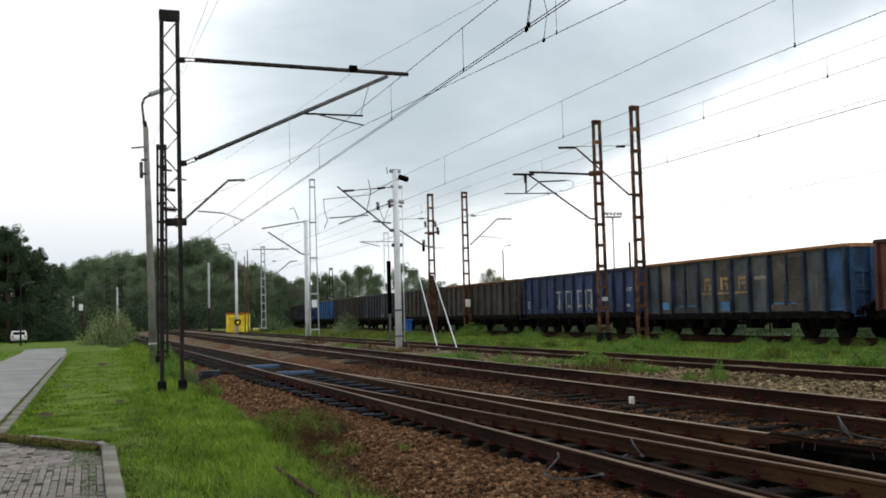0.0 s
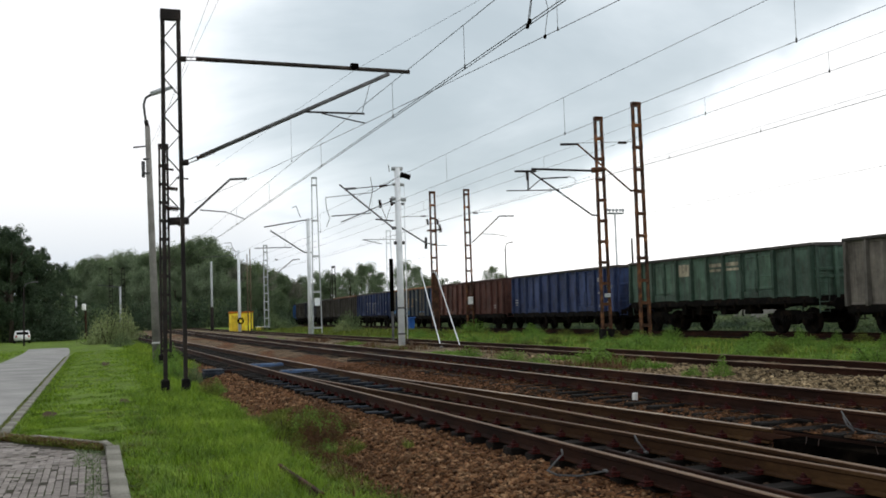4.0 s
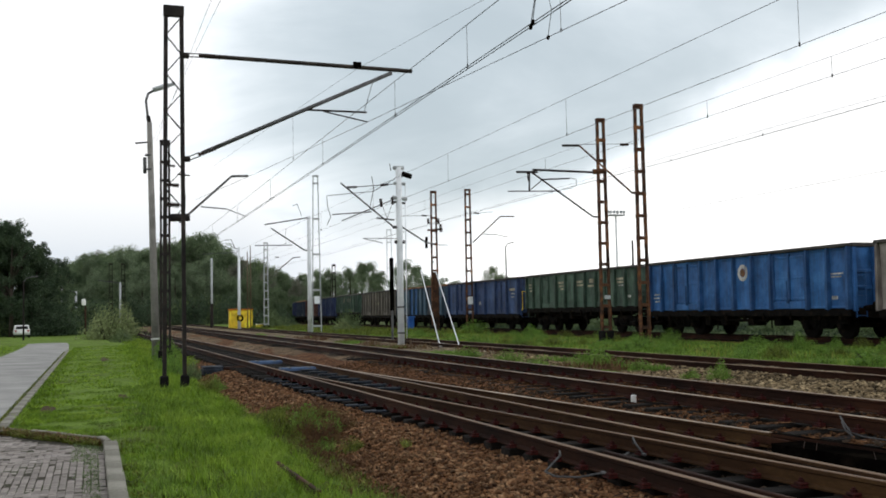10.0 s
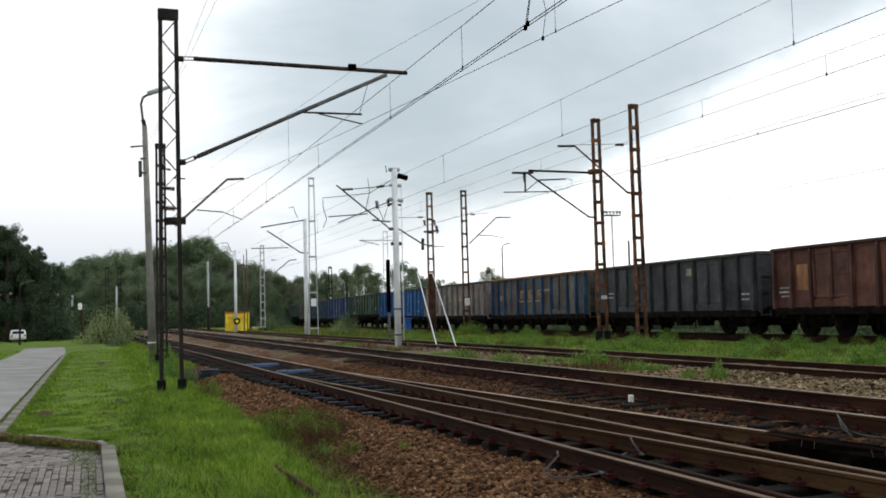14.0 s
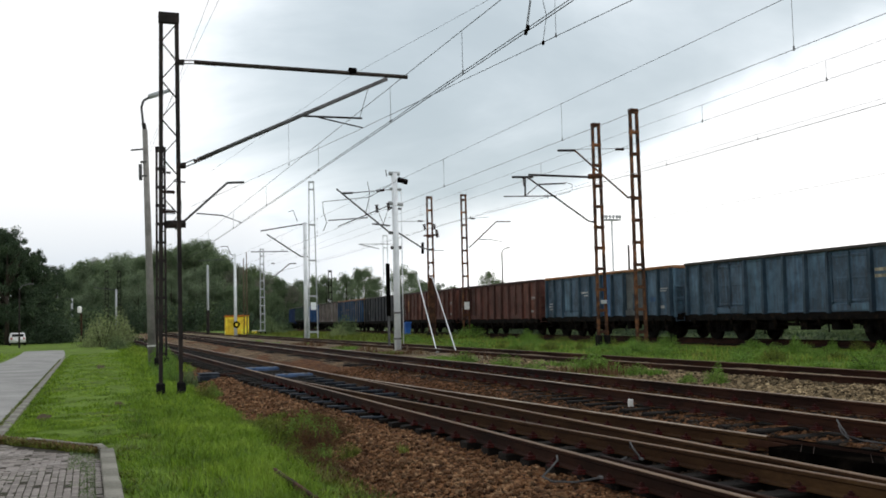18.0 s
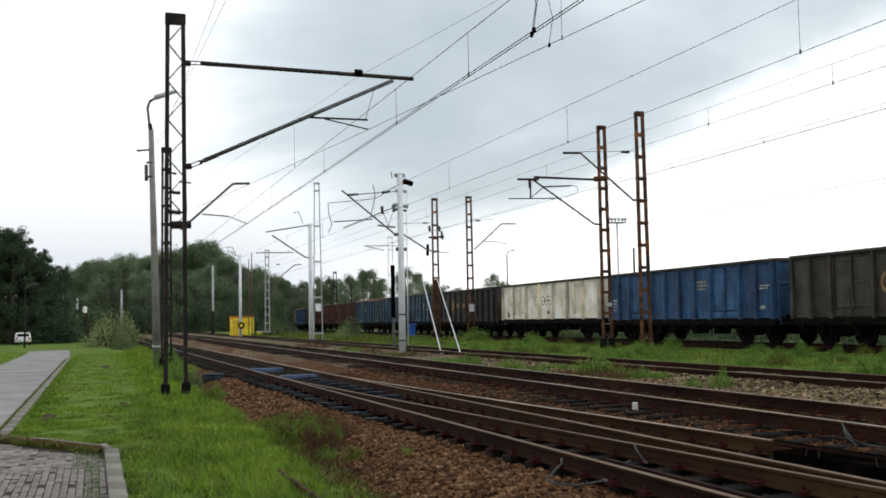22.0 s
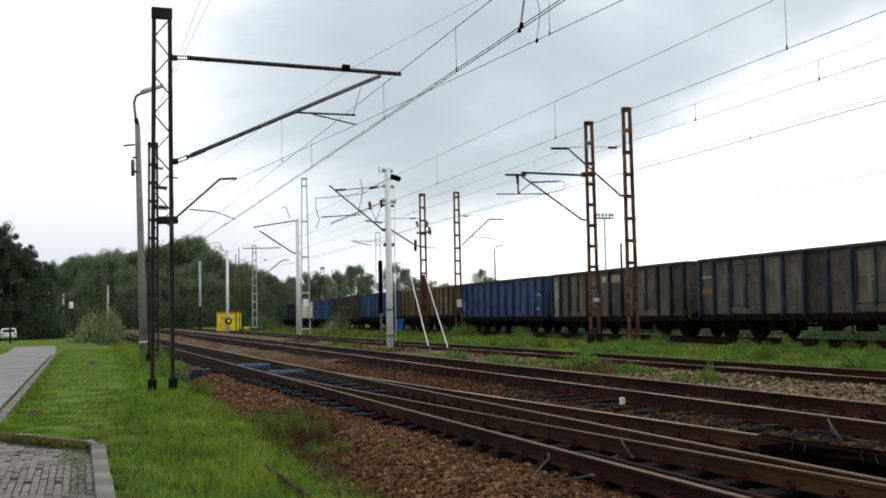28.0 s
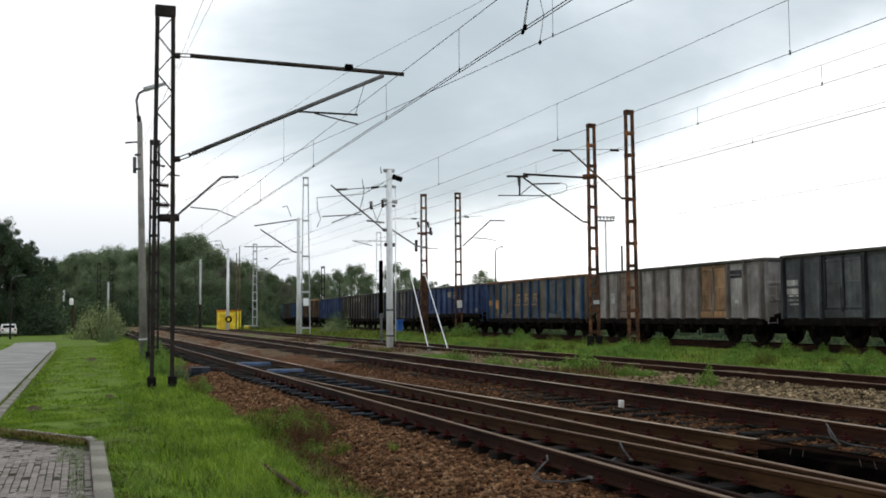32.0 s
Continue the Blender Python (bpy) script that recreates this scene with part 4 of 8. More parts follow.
def bogie_mesh():
    """A three-piece bogie: arched side frames with coil springs, axle boxes and brake beams."""
    bm = bmesh.new()
    for x in (-0.98, 0.98):
        outline = ((-1.28, 0.58), (-1.28, 0.74), (-0.62, 0.76), (-0.46, 0.86), (0.46, 0.86), (0.62, 0.76), (1.28, 0.74), (1.28, 0.58), (0.66, 0.58), (0.42, 0.34), (-0.42, 0.34), (-0.66, 0.58))
        lower, upper = [bm.verts.new((x - 0.06, y, z)) for y, z in outline], [bm.verts.new((x + 0.06, y, z)) for y, z in outline]
        n = len(outline)
        for i in range(n):
            bm.faces.new((lower[i], lower[(i + 1) % n], upper[(i + 1) % n], upper[i]))
        bm.faces.new(lower[::-1])
        bm.faces.new(upper)
        out = -0.09 if x < 0 else 0.09
        for y in (-0.26, -0.08, 0.1, 0.28):
            for k in range(5):
                bar(bm, (x + out, y, 0.42 + 0.055 * k), (x + out, y, 0.45 + 0.055 * k), 0.075, 8)
        for y in (-0.9, 0.9):
            box(bm, x - 0.12, x + 0.12, y - 0.17, y + 0.17, 0.32, 0.62, 0.04)
            bar(bm, (x + out, y, 0.46), (x + 1.6 * out, y, 0.46), 0.12, 10)
            bar(bm, (x, y - 0.26, 0.48), (x, y - 0.26, 0.7), 0.06, 8)
            bar(bm, (x, y + 0.26, 0.48), (x, y + 0.26, 0.7), 0.06, 8)
    box(bm, -1.0, 1.0, -0.25, 0.25, 0.5, 0.8)
    for y in (-0.42, 0.42):
        bar(bm, (-0.9, y, 0.42), (0.9, y, 0.42), 0.05, 6)
    bmesh.ops.recalc_face_normals(bm, faces=bm.faces)
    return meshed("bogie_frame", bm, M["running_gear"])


def wheelset_mesh():
    bm = bmesh.new()
    for s in (-1, 1):
        prof = ((0.05, -0.07), (0.44, -0.065), (0.46, -0.06), (0.46, 0.045), (0.485, 0.05), (0.485, 0.075), (0.36, 0.07), (0.33, 0.02), (0.12, 0.03), (0.05, 0.08))
        lathe(bm, prof, 20, Matrix.Translation((s * 0.75, 0, 0)) @ Matrix.Rotation(radians(90 * -s), 4, "Y"))
    bar(bm, (-0.95, 0, 0), (0.95, 0, 0), 0.08, 8)
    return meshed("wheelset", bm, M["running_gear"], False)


def buffer_mesh():
    bm = bmesh.new()
    bar(bm, (0, 0, 0), (0, 0.3, 0), 0.1, 10)
    bar(bm, (0, 0.3, 0), (0, 0.52, 0), 0.07, 10)
    bar(bm, (0, 0.52, 0), (0, 0.57, 0), 0.22, 14)
    return meshed("buffer", bm, M["running_gear"])


def coupling_mesh():
    bm = cube(-0.06, 0.06, 0, 0.35, -0.12, 0.12, 0.02)
    path_bar(bm, ((-0.08, 0.3, 0), (-0.08, 0.62, -0.12), (0.08, 0.62, -0.12), (0.08, 0.3, 0)), 0.025)
    return meshed("coupling", bm, M["black"])


def ladder_mesh(material):
    bm = bmesh.new()
    for y in (-0.2, 0.2):
        bar(bm, (0, y, 0.75), (0, y, 2.3), 0.018, 5)
    for i in range(5):
        bar(bm, (0, -0.2, 0.8 + 0.33 * i), (0, 0.2, 0.8 + 0.33 * i), 0.015, 5)
    return meshed("ladder", bm, material)


def step_mesh():
    bm = bmesh.new()
    path_bar(bm, ((0, -0.2, 0.45), (0, -0.2, 0), (0, 0.2, 0), (0, 0.2, 0.45)), 0.02)
    box(bm, -0.1, 0.1, -0.2, 0.2, -0.015, 0.015)
    return meshed("step", bm, M["running_gear"])


def load_mesh(seed):
    """A low heap of ore that fills the box a little below and above the rim."""
    verts, faces = [], []
    nx, ny = 9, 40
    for j in range(ny):
        for i in range(nx):
            x, y = -1.34 + 2.68 * i / (nx - 1), -HALF + 0.06 + (2 * HALF - 0.12) * j / (ny - 1)
            edge = min(1, (1.34 - abs(x)) / 0.7) * min(1, (HALF - abs(y)) / 0.8)
            verts.append((x, y, 3.02 + 0.1 * edge + 0.1 * noise.noise((x * 1.5, y * 0.9, seed))))
    for j in range(ny - 1):
        for i in range(nx - 1):
            faces.append((j * nx + i, j * nx + i + 1, (j + 1) * nx + i + 1, (j + 1) * nx + i))
    return raw("ore_load", verts, faces, M["ore"])


M["ore"] = mottled("brown_ore", (0.05, 0.035, 0.025), (0.09, 0.055, 0.038), (0.14, 0.085, 0.055), 1.2, 14, 0.95, 0, 0.9, 0.05)


def emblem_mesh(radius, hole, material):
    """A flat painted ring, or a disc where hole is nought."""
    bm = bmesh.new()
    n = 20
    spots = [(math.cos(2 * math.pi * i / n), math.sin(2 * math.pi * i / n)) for i in range(n)]
    outer = [bm.verts.new((0, radius * c, radius * s)) for c, s in spots]
    if hole:
        inner = [bm.verts.new((0, hole * c, hole * s)) for c, s in spots]
        for i in range(n):
            bm.faces.new((outer[i], inner[i], inner[(i + 1) % n], outer[(i + 1) % n]))
    else:
        bm.faces.new(outer[::-1])
    return meshed("emblem", bm, material)


def wagon(colour, rim="rim_grey", bays=7, label="", load=True, low=1.1, panels=None, post=None, marks=(), emblems=(), seed=0, rail=False):
    """An open high-sided bogie wagon. panels: other paints for some bays; marks: (along, height, length, depth, paint) stencilled on the near side."""
    ob = tagged(empty("open_wagon"), label, "freight wagon", "wagons of the goods train")
    plan = BAYS_SEVEN if bays == 7 else BAYS_TEN
    post = post or POSTS[colour]
    mat, pmat = PAINTS[colour], PAINTS[post]
    y = -HALF
    for i, (w, door) in enumerate(plan):
        c = (panels or {}).get(i, colour)
        me = shared(("panel", w, door, c, low), lambda: panel_mesh(w, door, PAINTS[c], low))
        bay = part("door_bay" if door else "side_panel", me, None, ob, m=pose(-1.4, y + w / 2, 0))
        if door:
            for s in (-1, 1):
                part("drop_flap", shared(("flap", w, c, low), lambda: meshed("drop_flap", cube(-0.055, -0.02, -w / 4 + 0.04, w / 4 - 0.04, low + 0.02, low + 0.25, 0.012), PAINTS[c])), None, bay, m=pose(0, s * (w / 4 - 0.02), 0))
                part("door_leaf", shared(("leaf", w, c, low), lambda: leaf_mesh(w / 2 - 0.08, PAINTS[c], low)), None, bay, m=pose(0, s * (w / 4 - 0.02), 0))
            for s in (-0.5, 0.0, 0.5):
                part("hinge_rib", shared(("rib", post, low), lambda: meshed("hinge_rib", cube(-0.085, 0.01, -0.035, 0.035, low + 0.28, 3.0, 0.015), pmat)), None, bay, m=pose(0, s * (w - 0.26), 0))
            latch = shared(("latch", post, low), lambda: meshed("door_latch", bar(cube(-0.11, -0.05, -0.05, 0.05, low + 0.2, low + 0.36, 0.015), (-0.1, 0, low + 0.3), (-0.1, 0, low + 1.0), 0.022, 6), pmat))
            part("door_latch", latch, None, bay, m=pose(0, 0.07, 0))
        y += w
        if i < len(plan) - 1:
            part("post", shared(("post", post, low), lambda: post_mesh(pmat, low)), None, ob, m=pose(-1.4, y, 0))
        part("sill_bracket", shared(("bracket", low), sill_bracket_mesh), None, ob, m=pose(-1.44, y - w * 0.5, low - 0.24))
    for yy in (-HALF + 0.06, HALF - 0.06):
        part("corner_post", shared(("post", post, low), lambda: post_mesh(pmat, low)), None, ob, m=pose(-1.4, yy, 0))
    part("side_wall", shared(("far", colour, low), lambda: far_wall_mesh(mat, low)), None, ob)
    for s in (-1, 1):
        for x in (-1.3, -0.5, 0.5, 1.3):
            part("end_post", shared(("endpost", colour, low), lambda: meshed("end_post", cube(-0.06, 0.06, 0.0, 0.1, low - 0.1, 3.05), mat)), None, ob, m=pose(x, s * (HALF + 0.0), 0, 0, 0, 0 if s > 0 else 180))
        part("end_wall", shared(("end", colour, low), lambda: end_wall_mesh(mat, low)), None, ob, m=pose(0, s * (HALF - 0.03), 0, 0, 0, 0 if s > 0 else 180))
    part("top_rim", shared(("rim", rim), lambda: rim_mesh(PAINTS[rim])), None, ob)
    part("underframe", shared(("under", low), lambda: underframe_mesh(low)), None, ob)
    if load:
        part("ore_load", shared(("load", seed % 4), lambda: load_mesh(seed % 4 + 0.5)), None, ob, "heap of brown ore")
    for s in (-1, 1):
        bogie = part("bogie", shared("bogie", bogie_mesh), None, ob, m=pose(0, s * 4.5, 0))
        for yy in (-0.9, 0.9):
            ROLLING.append((part("wheelset", shared("wheelset", wheelset_mesh), None, bogie, m=pose(0, yy, 0.46)), yy))
        for x in (-0.875, 0.875):
            part("buffer", shared("buffer", buffer_mesh), None, ob, m=pose(x, s * HALF, 1.05, 0, 0, 0 if s > 0 else 180))
        part("coupling", shared("coupling", coupling_mesh), None, ob, m=pose(0, s * HALF, 1.0, 0, 0, 0 if s > 0 else 180))
        part("ladder", shared(("ladder", colour), lambda: ladder_mesh(mat)), None, ob, m=pose(-1.1, s * (HALF + 0.09), 0, 0, 0, 90))
        part("step", shared("step", step_mesh), None, ob, m=pose(-1.38, s * 5.9, 0.55))
    if rail:
        bm = bmesh.new()
        path_bar(bm, [(-1.3, -HALF - 0.12, 1.2), (-1.3, -HALF - 0.22, 1.3), (-1.3, -HALF - 0.22, 2.3), (-0.4, -HALF - 0.22, 2.3), (-0.4, -HALF - 0.12, 1.2)], 0.03)
        part("handrail", bm, M["yellow_paint"], ob, "yellow tubular handrail")
    edges = [-HALF]
    for w, door in plan:
        edges.append(edges[-1] + w)

    def clear_of_posts(along, length):
        """The place and length of a mark moved and cut so that it lies between two posts."""
        lo, hi = next(((a, b) for a, b in zip(edges, edges[1:]) if a <= along < b), (edges[-2], edges[-1]))
        lo, hi = lo + 0.24, hi - 0.1
        length = min(length, hi - lo)
        return min(max(along, lo + length / 2), hi - length / 2), length

    for along, height, radius, hole, c in emblems:
        along = clear_of_posts(along, 2 * radius)[0]
        me = shared(("emblem", radius, hole, c), lambda: emblem_mesh(radius, hole, PAINTS[c]))
        part("emblem", me, None, ob, m=pose(-1.407, along, height))
    for along, height, length, depth, c in marks:
        along, length = clear_of_posts(along, length)
        me = shared(("mark", length, depth, c), lambda: meshed("stencil", cube(-0.006, 0.0, -length / 2, length / 2, -depth / 2, depth / 2), PAINTS[c]))
        part("stencil", me, None, ob, m=pose(-1.405, along, height))
    return ob


SMALL = [(5.4, 1.75, 0.5, 0.06, "chalk"), (5.4, 1.6, 0.55, 0.06, "chalk"), (5.4, 1.45, 0.45, 0.06, "chalk"), (-5.5, 1.4, 0.3, 0.12, "chalk"), (-5.6, 2.2, 0.6, 0.05, "chalk"), (-5.6, 2.1, 0.5, 0.05, "chalk")]
LETTERS = []
for middle in (1.76, 0.6, -0.56):
    # a painted mark of strokes over a long bar
    LETTERS += [(middle + 0.17, 2.12, 0.13, 0.5, "ochre"), (middle - 0.08, 2.3, 0.34, 0.12, "ochre"), (middle - 0.1, 2.1, 0.3, 0.1, "ochre"), (middle - 0.2, 1.98, 0.12, 0.24, "ochre"), (middle, 1.74, 0.95, 0.08, "ochre")]
RING = [(1.76, 2.08, 0.36, 0.24, "ochre"), (1.76, 2.08, 0.15, 0, "ochre")]
LOGO_ROW = []
for middle, count in ((0.6, 4), (-0.56, 4), (-1.72, 4)):
    LOGO_ROW += [(middle + 0.33 - 0.22 * i, 2.1, 0.17, 0.28, "ochre") for i in range(count)] + [(middle, 2.1, 0.85, 0.09, "ochre")]
TAG = [(-4.9, 2.35, 0.8, 0.08, "cream"), (-4.9, 2.2, 0.6, 0.07, "cream")]
TRAIN = [
    (-10, 0.4, dict(colour="slate", bays=10, label="dark grey open wagon far down the goods train")),
    (-9, 0.4, dict(colour="black", rim="rim_rust", bays=10, label="black open wagon with a rusty rim")),
    (-8, 0.4, dict(colour="slate", bays=10, label="dark slate open wagon loaded with ore")),
    (-7, 0.4, dict(colour="deep_blue", bays=7, label="deep blue open wagon with grimy, shade-darkened posts")),
    (-6, 0.4, dict(colour="bright_blue", bays=7, label="bright blue open wagon with steel posts")),
    (-5, 0.4, dict(colour="olive", bays=10, label="dark olive open wagon streaked with dirt")),
    (-4, 0.4, dict(colour="slate", bays=10, panels={2: "faded_blue", 5: "faded_blue"}, label="slate grey open wagon with faded blue panels")),
    (-3, 0.4, dict(colour="olive", bays=10, rim="rim_grey", label="grimy olive-grey open wagon")),
    (-2, 0.4, dict(colour="olive", bays=10, rim="rim_rust", label="dark olive open wagon with a rusty rim")),
    (-1, 0.43, dict(colour="deep_blue", bays=10, label="deep blue open wagon with pale graffiti on its side", marks=SMALL + [(2.6 - 0.75 * i, 1.75, 0.12, 1.0, "chalk") for i in range(7)] + [(2.2 - 1.4 * i, 2.22, 0.6, 0.1, "chalk") for i in range(4)] + [(1.9 - 1.4 * i, 1.45, 0.5, 0.12, "cream") for i in range(4)])),
    (0, 0.5, dict(colour="blue", post="post_blue", rim="rim_rust", bays=10, low=0.98, panels={1: "worn_slate", 2: "dun", 3: "worn_slate", 4: "worn_slate", 5: "dun", 6: "worn_slate", 7: "slate", 8: "dun", 9: "worn_slate"}, label="grey and blue open wagon with a rust-orange rim and ochre lettering", marks=LETTERS + [(3.3, 1.3, 1.2, 0.32, "sky_blue"), (-3.0, 1.3, 1.3, 0.32, "sky_blue"), (0.6, 1.2, 0.6, 0.4, "sky_blue"), (5.0, 1.3, 0.5, 0.3, "sky_blue"), (-1.9, 2.25, 0.7, 0.12, "cream")])),
    (1, 0.4, dict(colour="red", rim="post_red", bays=10, low=1.0, label="oxide-red open wagon with dark posts", marks=[(5.6, 1.5, 0.5, 0.05, "chalk"), (5.6, 1.36, 0.4, 0.05, "chalk"), (4.6, 2.1, 0.5, 0.06, "cream"), (-5.0, 1.5, 0.5, 0.06, "chalk"), (-5.0, 1.36, 0.5, 0.06, "chalk")])),
    (2, 0.28, dict(colour="deep_blue", bays=10, low=1.0, label="deep blue open wagon with white stencils", marks=SMALL + [(4.3, 2.0, 0.5, 0.3, "chalk"), (4.3, 1.5, 0.5, 0.3, "chalk"), (-5.3, 2.55, 0.6, 0.2, "chalk"), (-5.3, 1.9, 0.6, 0.1, "chalk"), (-5.2, 1.25, 0.5, 0.15, "chalk")])),
    (3, 0.0, dict(colour="green", bays=10, low=1.35, label="dull green high-floored open wagon with cream stencils", marks=[(1.2, 2.6, 0.9, 0.5, "cream"), (-0.6, 2.7, 0.9, 0.14, "cream"), (-0.6, 2.5, 0.9, 0.1, "cream"), (-2.0, 2.7, 0.9, 0.14, "cream"), (-2.0, 2.5, 0.9, 0.1, "cream"), (2.9, 1.9, 0.6, 0.06, "chalk"), (2.9, 1.7, 0.6, 0.06, "chalk")])),
    (4, -0.4, dict(colour="grey", rim="rim_grey", bays=10, low=1.0, label="brown-grey open wagon with a row of cream lettering", emblems=[(1.6, 2.0, 0.34, 0.18, "cream")], marks=[(0.3, 2.05, 0.8, 0.24, "cream"), (-1.1, 2.05, 0.85, 0.24, "cream"), (-2.5, 2.05, 0.85, 0.24, "ochre"), (-4.8, 2.3, 0.8, 0.07, "cream"), (-4.8, 2.2, 0.8, 0.06, "cream")])),
    (5, -0.2, dict(colour="faded_blue", rim="rim_rust", bays=10, low=1.0, panels={1: "bright_blue", 2: "slate", 5: "bright_blue", 6: "bright_blue", 8: "slate"}, label="patchwork blue open wagon of light and dark panels", marks=[(5.5, 2.2, 0.4, 0.06, "chalk"), (5.5, 1.6, 0.4, 0.06, "chalk"), (-5.5, 2.3, 0.4, 0.08, "chalk")])),
    (6, -0.3, dict(colour="navy", rim="rim_grey", rail=True, bays=7, low=1.0, label="deep blue open wagon with a yellow end handrail", marks=[(-5.3, 2.45, 0.9, 0.14, "cream"), (-5.4, 2.2, 0.5, 0.06, "chalk"), (-5.4, 2.0, 0.5, 0.06, "chalk"), (0.2, 1.7, 0.4, 0.2, "chalk"), (1.9, 1.15, 0.9, 0.12, "chalk")])),
    (7, -0.2, dict(colour="green", bays=10, low=1.3, label="green high-floored open wagon with white stencils", marks=[(5.6, 2.62, 0.5, 0.1, "cream"), (5.6, 2.45, 0.5, 0.1, "cream"), (5.6, 2.28, 0.35, 0.08, "cream"), (1.4, 2.62, 0.7, 0.12, "cream"), (1.4, 2.44, 0.6, 0.1, "cream"), (1.3, 2.28, 0.45, 0.08, "cream"), (-0.4, 2.6, 0.7, 0.12, "cream"), (-0.4, 2.42, 0.8, 0.1, "cream"), (-2.2, 2.6, 0.5, 0.2, "cream"), (-2.2, 2.35, 0.7, 0.1, "cream"), (-4.8, 2.6, 0.9, 0.1, "cream"), (-4.8, 2.44, 0.7, 0.1, "cream"), (-5.0, 2.28, 0.5, 0.08, "chalk"), (-5.5, 1.75, 0.3, 0.12, "chalk")])),
    (8, -0.2, dict(colour="bright_blue", bays=10, low=1.05, label="bright blue open wagon with a round white emblem", marks=SMALL, emblems=[(-0.5, 2.45, 0.32, 0.17, "chalk"), (-0.5, 2.45, 0.16, 0, "rim_rust")])),
    (9, -0.2, dict(colour="pale_grey", bays=10, low=1.0, label="pale grey open wagon with dirty door flaps", emblems=[(1.76, 2.1, 0.34, 0.24, "cream"), (1.76, 2.1, 0.14, 0, "cream")], marks=[(middle + 0.33 - 0.22 * i, 2.1, 0.15, 0.26, "cream") for middle in (0.6, -0.56, -1.72) for i in range(4)] + [(-3.3, 1.5, 1.6, 0.16, "dun"), (3.3, 1.45, 1.6, 0.16, "dun"), (-5.0, 2.4, 0.7, 0.07, "cream"), (-5.0, 2.25, 0.7, 0.07, "cream")])),
    (10, -0.2, dict(colour="dun", post="rib_mid", rim="rim_rust", bays=10, low=0.98, panels={0: "slate", 1: "grey", 4: "worn_slate", 6: "slate", 9: "slate"}, label="grey and blue open wagon with a rust-orange rim and ochre lettering", marks=LETTERS + [(5.0, 2.0, 0.4, 0.3, "cream"), (5.2, 1.3, 0.5, 0.3, "deep_blue"), (-1.9, 2.3, 0.8, 0.12, "cream")])),
    (11, -0.2, dict(colour="slate", bays=10, low=1.0, label="dark slate open wagon with pale smears", marks=[(-2.2, 2.6, 0.4, 0.3, "cream"), (-3.2, 2.6, 0.4, 0.3, "cream"), (5.2, 1.9, 0.5, 0.06, "chalk"), (5.2, 1.7, 0.5, 0.06, "chalk"), (-5.5, 1.6, 0.5, 0.07, "chalk"), (-5.5, 1.4, 0.5, 0.07, "chalk")])),
    (12, -0.1, dict(colour="red", rim="post_red", bays=10, low=1.05, label="oxide-red open wagon with black posts", marks=SMALL + [(4.5, 2.1, 0.6, 0.9, "rim_rust")])),
    (13, -0.15, dict(colour="red", rim="post_red", bays=10, low=1.0, label="oxide-red open wagon stained dark along the floor", marks=SMALL)),
    (14, -0.17, dict(colour="faded_blue", rim="rim_rust", bays=10, low=1.05, panels={2: "worn_slate", 4: "blue"}, post="post_faded", label="faded blue open wagon with a grey panel", marks=SMALL + [(1.3, 2.25, 0.9, 0.07, "chalk"), (1.5, 2.1, 0.5, 0.06, "chalk"), (-5.3, 1.75, 0.5, 0.2, "blue")])),
    (15, -0.2, dict(colour="faded_blue", bays=10, low=1.05, post="post_faded", label="faded blue open wagon with a cream stencil", marks=[(-5.3, 2.35, 0.9, 0.1, "cream"), (-5.3, 2.15, 0.9, 0.1, "cream"), (-5.4, 1.95, 0.4, 0.14, "cream"), (-5.4, 1.3, 0.5, 0.06, "chalk")])),
    (16, 0.2, dict(colour="black", bays=10, low=1.0, label="black open wagon with ochre lettering and a round emblem", emblems=RING, marks=LOGO_ROW + [(5.5, 1.8, 0.4, 0.5, "ochre"), (4.6, 2.4, 0.5, 0.14, "ochre"), (4.6, 1.9, 0.4, 0.2, "ochre")])),
    (17, 0.07, dict(colour="white", bays=7, low=1.1, label="dirty white open wagon with faint round emblems", emblems=[(0.52, 2.12, 0.27, 0.2, "faint"), (-0.02, 2.12, 0.27, 0.2, "faint"), (-0.56, 2.12, 0.27, 0.2, "faint"), (1.35, 2.12, 0.27, 0.2, "faint")], marks=[(0.0, 2.1, 1.3, 0.05, "red"), (5.6, 1.35, 0.25, 0.3, "black"), (-0.2, 1.45, 0.25, 0.2, "slate")])),
    (18, 0.24, dict(colour="blue", bays=10, low=1.0, post="blue", label="mid-blue open wagon with cream stencils", marks=SMALL + [(5.5, 1.9, 0.5, 0.1, "chalk"), (4.3, 1.9, 0.5, 0.5, "chalk"), (-1.5, 2.5, 0.7, 0.06, "cream"), (-1.5, 2.35, 0.9, 0.06, "cream"), (-1.5, 2.2, 0.6, 0.06, "cream")])),
    (19, 0.45, dict(colour="olive", bays=10, low=1.0, label="black-brown open wagon with ochre lettering", emblems=RING, marks=LOGO_ROW + [(-4.9, 2.5, 0.8, 0.06, "cream"), (-4.9, 2.35, 0.8, 0.06, "cream")])),
    (20, 0.28, dict(colour="blue", bays=10, low=1.15, label="mid-blue open wagon with dark door flaps", marks=[(1.0, 2.0, 0.6, 0.07, "chalk"), (1.0, 1.85, 0.6, 0.07, "chalk"), (5.9, 1.5, 0.3, 0.25, "black")])),
    (21, 0.35, dict(colour="brown", rim="rim_rust", bays=10, low=1.15, panels={5: "bright_blue"}, label="ochre-brown open wagon with one bright blue panel", marks=TAG + [(-5.0, 1.4, 0.6, 0.1, "chalk"), (-5.9, 1.5, 0.2, 0.2, "chalk")])),
